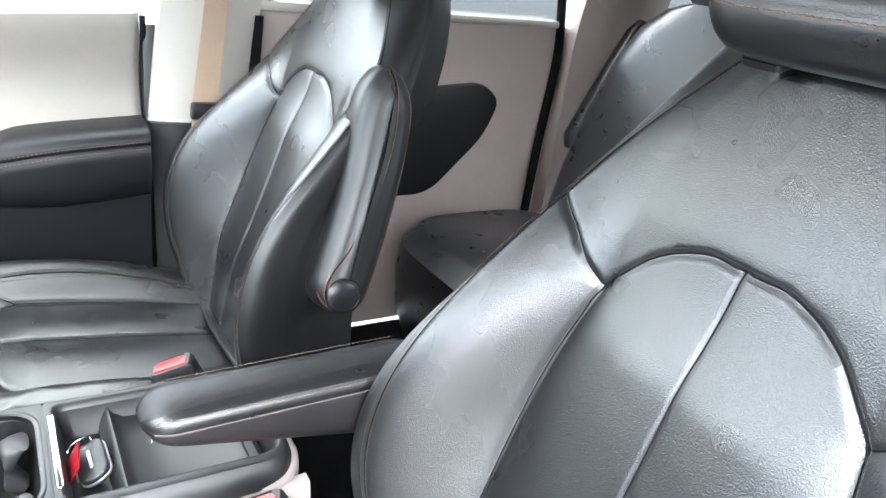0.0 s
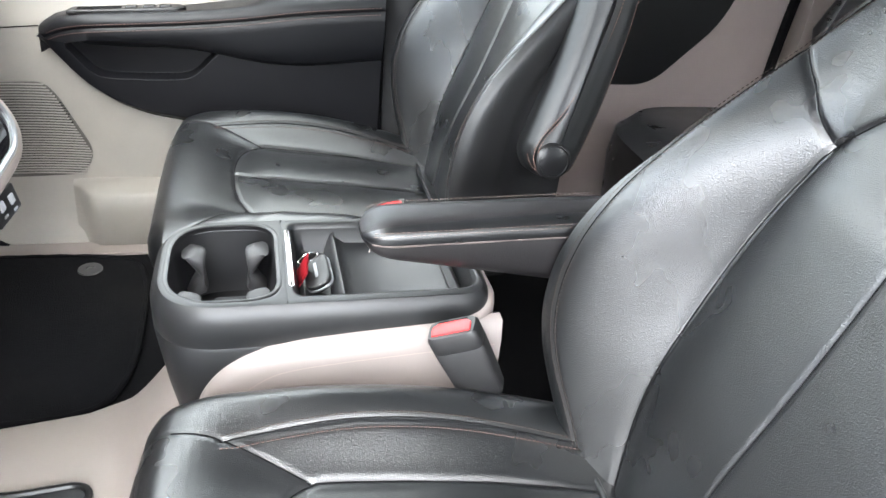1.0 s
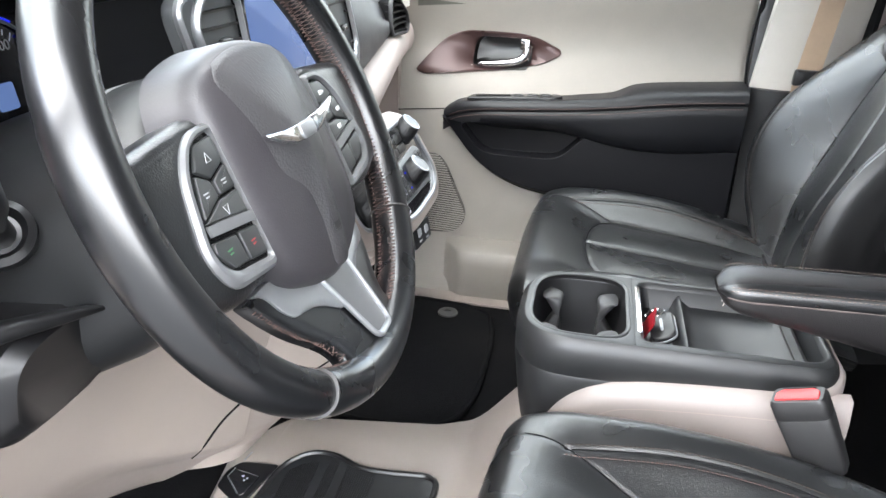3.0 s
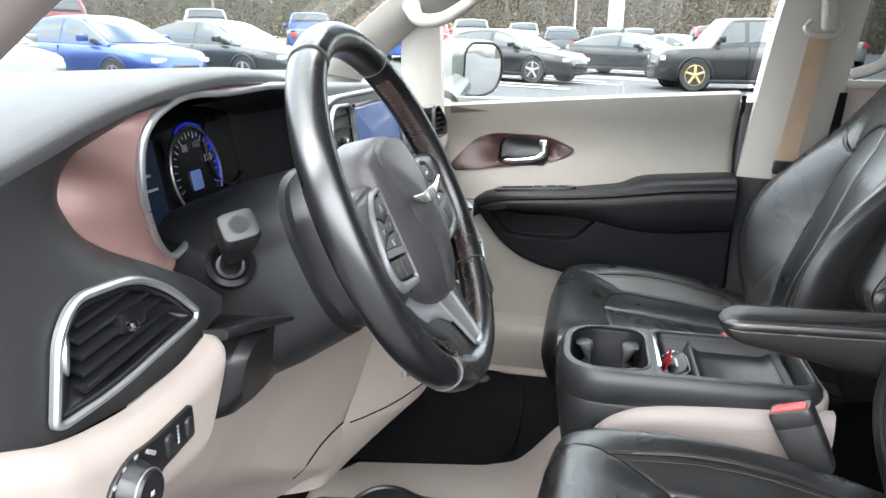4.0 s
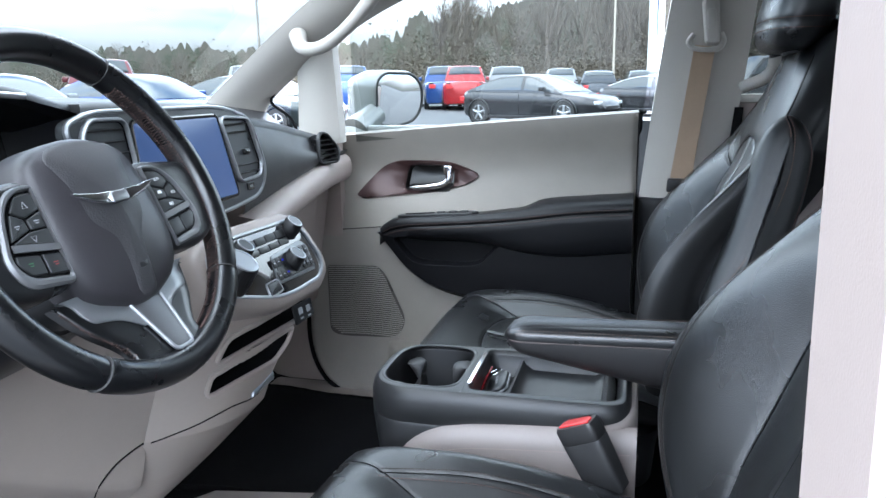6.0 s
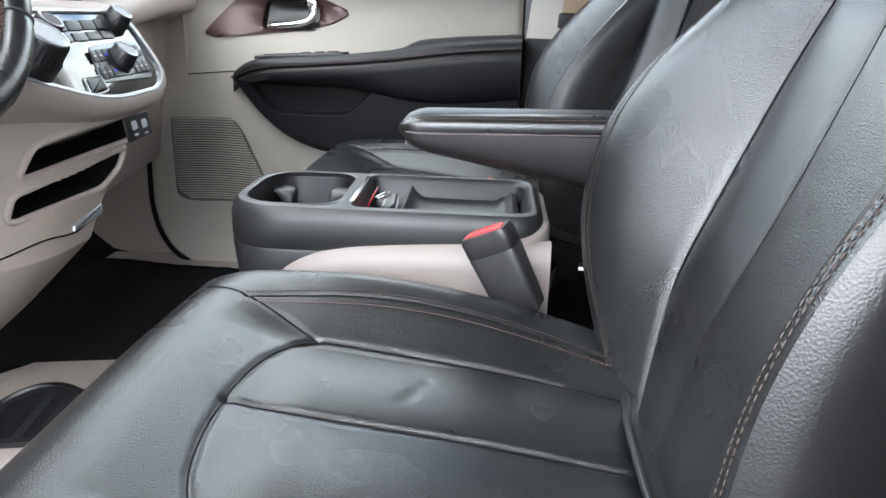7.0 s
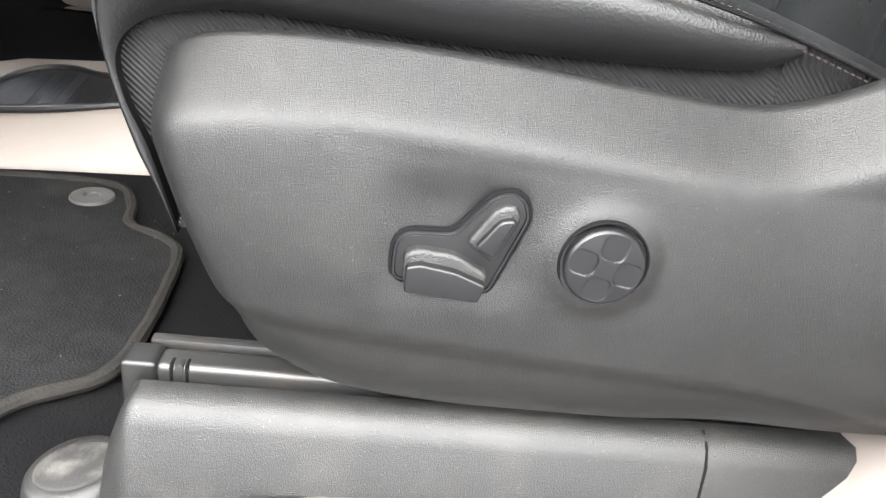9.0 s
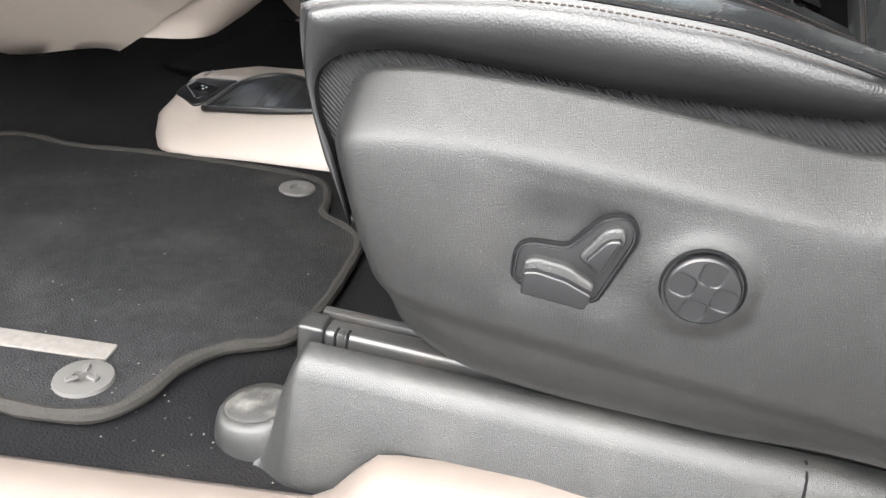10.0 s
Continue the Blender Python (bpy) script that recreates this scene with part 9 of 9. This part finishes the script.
        for xx in (-0.62, 0.60):
            cx = xx * L
            rings = []
            wy = s * (W - 0.10)
            w = new("wheel")
            w.parent = c
            t = np.linspace(0, 2 * np.pi, 28, endpoint=False)
            prof = [(wheel_r * 0.62, 0.09), (wheel_r * 0.95, 0.105), (wheel_r, 0.08), (wheel_r, -0.10), (wheel_r * 0.6, -0.11)]
            loft("tyre", [np.stack([cx + r * np.cos(t), np.full(28, wy + s * h), wheel_r + r * np.sin(t)], 1) for r, h in prof], rubber, w, "", 40)
            rc = rim_col or SILVER
            loft("rim", [np.stack([cx + r * np.cos(t), np.full(28, wy + s * h), wheel_r + r * np.sin(t)], 1) for r, h in ((wheel_r * 0.68, 0.088), (wheel_r * 0.62, 0.096), (wheel_r * 0.58, 0.06))], rc, w, "", 40, caps=False)
            loft("rim_disc", [np.stack([cx + r * np.cos(t), np.full(28, wy + s * h), wheel_r + r * np.sin(t)], 1) for r, h in ((wheel_r * 0.60, 0.05), (0.01, 0.05))], DARK, w)
            for k in range(5):
                a = 2 * math.pi * k / 5 + 0.3
                tube("spoke", [(cx, wy + s * 0.085, wheel_r), (cx + 0.60 * wheel_r * math.cos(a), wy + s * 0.088, wheel_r + 0.60 * wheel_r * math.sin(a))], [0.045, 0.03], rc, w, "", 6)
            loft("wheel_well", [np.stack([cx + r * np.cos(t), np.full(28, s * (W - 0.018)), wheel_r + r * np.sin(t)], 1) for r in (wheel_r * 1.13, 0.02)], DARK, w)
            arch = np.stack([cx + wheel_r * 1.13 * np.cos(np.linspace(-0.1, math.pi + 0.1, 20)), np.full(20, s * (W - 0.022)), wheel_r + wheel_r * 1.13 * np.sin(np.linspace(-0.1, math.pi + 0.1, 20))], 1)
            tube("wheel_arch", arch, 0.022, SATIN_BLACK, c, "", 6)
        box("headlamp", (L * 0.88, s * W * 0.42, 0.405 * height), (L * 0.972, s * W * 0.74, 0.47 * height), lamp_glass, c, "clear headlamp", 0.03)
        box("tail_lamp", (-L * 0.985, s * W * 0.52, 0.48 * height), (-L * 0.90, s * W * 0.80, 0.57 * height), RED, c, "red tail lamp", 0.02)
    box("grille", (L * 0.93, -W * 0.36, 0.30 * height), (L * 1.004, W * 0.36, 0.385 * height), GLOSS_BLACK, c, "dark grille", 0.03)
    box("bumper", (L * 0.92, -W * 0.45, 0.155 * height), (L * 1.002, W * 0.45, 0.235 * height), SATIN_BLACK, c, "", 0.04)
    if truck:
        box("load_bed", (-L * 0.96, -W * 0.80, 0.58 * height), (-L * 0.25, W * 0.80, 0.605 * height), DARK, c, "dark load bed", 0.0)
    return c


dark_glass = mat("dark_car_glass", (0.03, 0.04, 0.045), 0.04, vary=0.02, rough_vary=0.02, spec=0.8)
lamp_glass = mat("clear_lamp_glass", (0.6, 0.62, 0.65), 0.08, metal=0.3)
rubber = mat("tyre_rubber", (0.02, 0.02, 0.02), 0.8, vary=0.1)
SEDAN = ([(-1, 0.52), (-0.93, 0.66), (-0.7, 0.69), (-0.3, 0.665), (0.3, 0.645), (0.55, 0.62), (0.85, 0.55), (0.96, 0.47), (1, 0.40)],
         [(-0.82, 0.68), (-0.64, 0.81), (-0.46, 0.92), (-0.27, 0.985), (-0.06, 1.0), (0.08, 0.985), (0.20, 0.925), (0.36, 0.79), (0.54, 0.63)])
SUV = ([(-1, 0.55), (-0.95, 0.62), (-0.5, 0.63), (0.3, 0.62), (0.45, 0.60), (0.9, 0.56), (1, 0.42)],
       [(-0.96, 0.63), (-0.88, 0.96), (-0.4, 1.0), (0.10, 0.99), (0.20, 0.95), (0.42, 0.60)])
PICKUP = ([(-1, 0.60), (-0.97, 0.62), (-0.25, 0.62), (0.0, 0.62), (0.4, 0.62), (0.5, 0.615), (0.93, 0.58), (1, 0.46)],
          [(-0.27, 0.62), (-0.22, 0.95), (-0.1, 1.0), (0.20, 0.99), (0.28, 0.96), (0.46, 0.61)])


def park(model, x, y, heading):
    """Copies a car to a place; heading: degrees of its nose from +x."""
    return copy_thing(model, pose(x, y, float(ground_z(x, y)), 0, 0, heading))


def first(model, x, y, heading):
    model.matrix_basis = pose(x, y, float(ground_z(x, y)), 0, 0, heading)
    return model


first(car_model("sedan", "black four-door muscle sedan with bright alloy wheels", (0.012, 0.013, 0.015), 5.0, 1.48, 1.9, SEDAN, 0.36), -2.7, 22.4, -27)
first(car_model("sedan", "black luxury sedan with chrome window line", (0.015, 0.016, 0.018), 4.9, 1.45, 1.85, SEDAN, 0.34), 1.1, 27.5, -32)
first(car_model("sedan", "pale green sedan parked in the second row", (0.42, 0.50, 0.30), 4.7, 1.45, 1.82, SEDAN, 0.33), 3.2, 33.5, -40)
first(car_model("off_roader", "black off-road car with gold wheels", (0.012, 0.013, 0.014), 4.3, 1.84, 1.88, SUV, 0.40, rim_col=mat("gold_rim", (0.55, 0.38, 0.16), 0.4, metal=0.6)), 3.5, 21.0, -168)
first(car_model("sedan", "silver-white compact sedan facing the van", (0.30, 0.31, 0.32), 4.6, 1.44, 1.8, SEDAN, 0.32, metal=0.1), -10.4, 10.2, -22)
first(car_model("sedan", "bright blue metallic sedan", (0.04, 0.11, 0.42), 4.7, 1.45, 1.82, SEDAN, 0.33, metal=0.5), -9.9, 13.4, -16)
first(car_model("sedan", "dark grey sedan in the front row", (0.05, 0.06, 0.06), 4.8, 1.45, 1.84, SEDAN, 0.33), -8.9, 16.6, -16)
first(car_model("pickup", "dark red pickup truck seen from behind", (0.22, 0.02, 0.03), 5.8, 1.92, 2.0, PICKUP, 0.40, True), -15.4, 19.2, 128)
red2 = first(car_model("pickup", "bright red pickup truck seen from behind", (0.50, 0.015, 0.02), 5.8, 1.92, 2.0, PICKUP, 0.40, True), -7.6, 33.8, 103)
white_t = first(car_model("pickup", "white pickup truck seen from behind", (0.32, 0.335, 0.35), 5.8, 1.92, 2.0, PICKUP, 0.40, True, metal=0.0), -6.0, 36.0, 100)
blue_t = first(car_model("pickup", "blue pickup truck seen from behind", (0.03, 0.09, 0.30), 5.8, 1.92, 2.0, PICKUP, 0.40, True), -12.4, 31.5, 112)
dark_t = first(car_model("suv", "dark grey sport utility car", (0.03, 0.04, 0.055), 4.9, 1.75, 1.95, SUV, 0.38), -2.1, 42.0, 96)
for dx, model in ((-4.2, white_t), (0.2, dark_t), (1.9, dark_t), (5.9, red2), (9.0, dark_t), (12.0, white_t)):
    park(model, dx, 43.5, 96)
park(white_t, -16.2, 29.4, 122)
park(blue_t, -8.8, 34.5, 108)

# light pole, white sign pylon, flag pole
pole = thing("light_pole", "thin grey car park light pole", "lamp post", (-33.0, 62.0, GZ))
tube("pole", [(0, 0, 0), (0, 0, 13)], [0.14, 0.09], mat("weathered_pole", (0.22, 0.2, 0.18), 0.7, vary=0.1), pole, "", 10)
box("lamp_head", (-0.7, -0.15, 12.9), (0.7, 0.15, 13.1), SILVER, pole, "", 0.05)
pylon = thing("sign_pylon", "tall white sign pylon with a dark blue stripe", "sign post", (1.2, 58.0, GZ))
box("pylon_leg", (-0.55, -0.3, 0), (0.55, 0.3, 14), mat("white_pylon_paint", (0.72, 0.75, 0.76), 0.5, vary=0.03), pylon, "", 0.05)
box("pylon_stripe", (0.02, -0.32, 4.2), (0.12, -0.28, 14), mat("navy_stripe", (0.05, 0.09, 0.2), 0.5), pylon, "dark blue stripe", 0.0)
flag = thing("flag_pole", "slim flag pole with a striped red and white flag", "flag pole", (-1.7, 56.0, GZ))
tube("pole", [(0, 0, 0), (0, 0, 9.5)], [0.09, 0.06], mat("tan_pole", (0.4, 0.36, 0.3), 0.6), flag, "", 10)
for k in range(7):
    rows = [[(0.1 + 2.2 * s, 0.25 * math.sin(4 * s), 9.3 - 0.16 * (k + v) - 0.5 * s * s) for s in np.linspace(0, 1, 14)] for v in (0, 1)]
    slab_sheet("flag_stripe", rows, (0, 0.01, 0), RED_TAG if k % 2 == 0 else PRINT, flag)
park(white_t, 16.0, 40.0, 98)


# ---- bare winter wood beyond the car park ----
bark = mat("grey_winter_bark", (0.115, 0.099, 0.082), 0.9, vary=0.25, vary_size=2.0)
ever = mat("dark_evergreen_needles", (0.040, 0.055, 0.030), 0.8, vary=0.4, vary_size=1.5)
brush = mat("brown_brush", (0.085, 0.071, 0.052), 0.9, vary=0.35, vary_size=1.5)


def limb(vs, fs, a, b, r0, r1, k=5):
    d = b - a
    d = d / (np.linalg.norm(d) + 1e-9)
    n1 = np.cross(d, (0.3, 0.8, 0.1))
    n1 /= np.linalg.norm(n1) + 1e-9
    n2 = np.cross(d, n1)
    s = len(vs)
    for p, r in ((a, r0), (b, r1)):
        for q in range(k):
            t = 2 * math.pi * q / k
            vs.append(tuple(p + r * (math.cos(t) * n1 + math.sin(t) * n2)))
    fs.extend((s + q, s + (q + 1) % k, s + k + (q + 1) % k, s + k + q) for q in range(k))


def bare_tree(seed, height):
    g = random.Random(seed)
    vs, fs, tv, tf = [], [], [], []

    def grow(a, d, length, r, level):
        b = a + d * length
        limb(vs if level < 2 else tv, fs if level < 2 else tf, a, b, r, r * 0.55, 5 if level < 2 else 3)
        if level >= 4:
            return
        for k in range((7, 5, 4, 3)[level]):
            f = g.uniform(0.35, 1.0)
            p = a + d * length * f
            up = 0.7 if level == 0 else 0.35
            nd = np.array((g.uniform(-1, 1), g.uniform(-1, 1), g.uniform(0.0, 1.0) + up * 0.6)) * 0.8 + d * 0.6
            nd /= np.linalg.norm(nd)
            grow(p, nd, length * g.uniform(0.38, 0.6), r * 0.42, level + 1)
    grow(np.zeros(3), np.array((0.02, 0.0, 1.0)), height * 0.55, height * 0.016, 0)
    return vs, fs, tv, tf


def tree_model(seed, height):
    t = thing("bare_tree", "leafless grey-brown winter tree", "tree", (0, 0, 0), "wood edge trees")
    vs, fs, tv, tf = bare_tree(seed, height)
    for nm, v, f in (("trunk", vs, fs), ("crown", tv, tf)):
        me = bpy.data.meshes.new(nm)
        me.from_pydata(v, [], f)
        finish(nm, me, bark, t, "")
    return t


models = [tree_model(k, h) for k, h in ((1, 13), (2, 15), (3, 12), (5, 14))]
g = random.Random(9)
for k, m in enumerate(models):
    m.matrix_basis = pose(-20 + 9 * k, 92, GZ, 0, 0, 40 * k)
for k in range(150):
    a = g.uniform(-58, 38)
    r = g.uniform(84, 118) * (1.0 + 0.55 * max(0, -a - 18) / 40)
    x, y = r * math.sin(radians(a)), r * math.cos(radians(a))
    copy_thing(models[k % 4], pose(x, y, GZ, 0, 0, g.uniform(0, 360)) @ Matrix.Scale(g.uniform(0.75, 1.15) * (1.05 if a > -15 else 0.55), 4))


def clump_mass(name, label, material, count, spots, seed):
    """Many small tufts in uneven heaps; one object."""
    gg = random.Random(seed)
    vs, fs = [], []
    for _ in range(count):
        cx, cy, cz, rad, hh = spots(gg)
        for _k in range(9):
            p = np.array((cx + gg.gauss(0, rad), cy + gg.gauss(0, rad * 0.6), cz + abs(gg.gauss(0, hh))))
            e1 = np.array((gg.uniform(-1, 1), gg.uniform(-1, 1), gg.uniform(-0.4, 1)))
            e2 = np.array((gg.uniform(-1, 1), gg.uniform(-1, 1), gg.uniform(-1, 1)))
            sc = gg.uniform(0.10, 0.30)
            s = len(vs)
            vs += [tuple(p), tuple(p + sc * e1), tuple(p + sc * e2)]
            fs.append((s, s + 1, s + 2))
    me = bpy.data.meshes.new(name)
    me.from_pydata(vs, [], fs)
    ob = finish(name, me, material, None, "")
    return tagged(ob, label, "undergrowth", kind="stuff")


def brush_spot(gg):
    a = gg.uniform(-62, 40)
    r = gg.uniform(80, 112) * (1.0 + 0.55 * max(0, -a - 18) / 40)
    return r * math.sin(radians(a)), r * math.cos(radians(a)), GZ, 1.6, gg.uniform(1.0, 4.2) if a > -18 else gg.uniform(0.8, 2.2)


def ever_spot(gg):
    a = gg.choice((gg.uniform(-60, -24), gg.uniform(-60, -24), gg.uniform(6, 30), gg.uniform(-20, 10)))
    a = round(a / 2.3) * 2.3 + gg.uniform(-0.5, 0.5)
    r = (118 + 8 * math.sin(a * 2.7)) * (1.0 + 0.55 * max(0, -a - 18) / 40)
    h = (5 if a < -18 else 8) + 4 * abs(math.sin(a * 1.9))
    z = gg.uniform(1, h)
    return r * math.sin(radians(a)), r * math.cos(radians(a)), GZ + z, 0.25 + 1.7 * (1 - z / h), 0.25


clump_mass("undergrowth", "brown winter brush along the wood's edge", brush, 42000, brush_spot, 3)
clump_mass("evergreens", "dark evergreen crowns in the wood", ever, 7000, ever_spot, 5)

bd = mat("hazy_far_wood", (0.095, 0.088, 0.072), 0.95, vary=0.22, vary_size=1.6, dirt=(0.058, 0.072, 0.045), dirt_size=5.0, dirt_amount=0.7)
g2_ = random.Random(12)
top_pts, low_pts = [], []
hgt = 9.0
for k in range(900):
    a = -75 + 135 * k / 899
    hgt += g2_.uniform(-0.6, 0.6) + (float(np.interp(a, (-75, -24, -10, 60), (8.5, 8.0, 15.0, 17.0))) - hgt) * 0.08
    r = 128 * (1.0 + 0.55 * max(0, -a - 18) / 40)
    low_pts.append((r * math.sin(radians(a)), r * math.cos(radians(a)), GZ - 0.5))
    top_pts.append((r * math.sin(radians(a)), r * math.cos(radians(a)), GZ + hgt + g2_.uniform(-0.6, 0.6)))
far_wood = sheet("backdrop", [low_pts, top_pts], bd, None, "", 80)
tagged(far_wood, "hazy grey-brown far wood behind the trees", "backdrop", kind="structure")
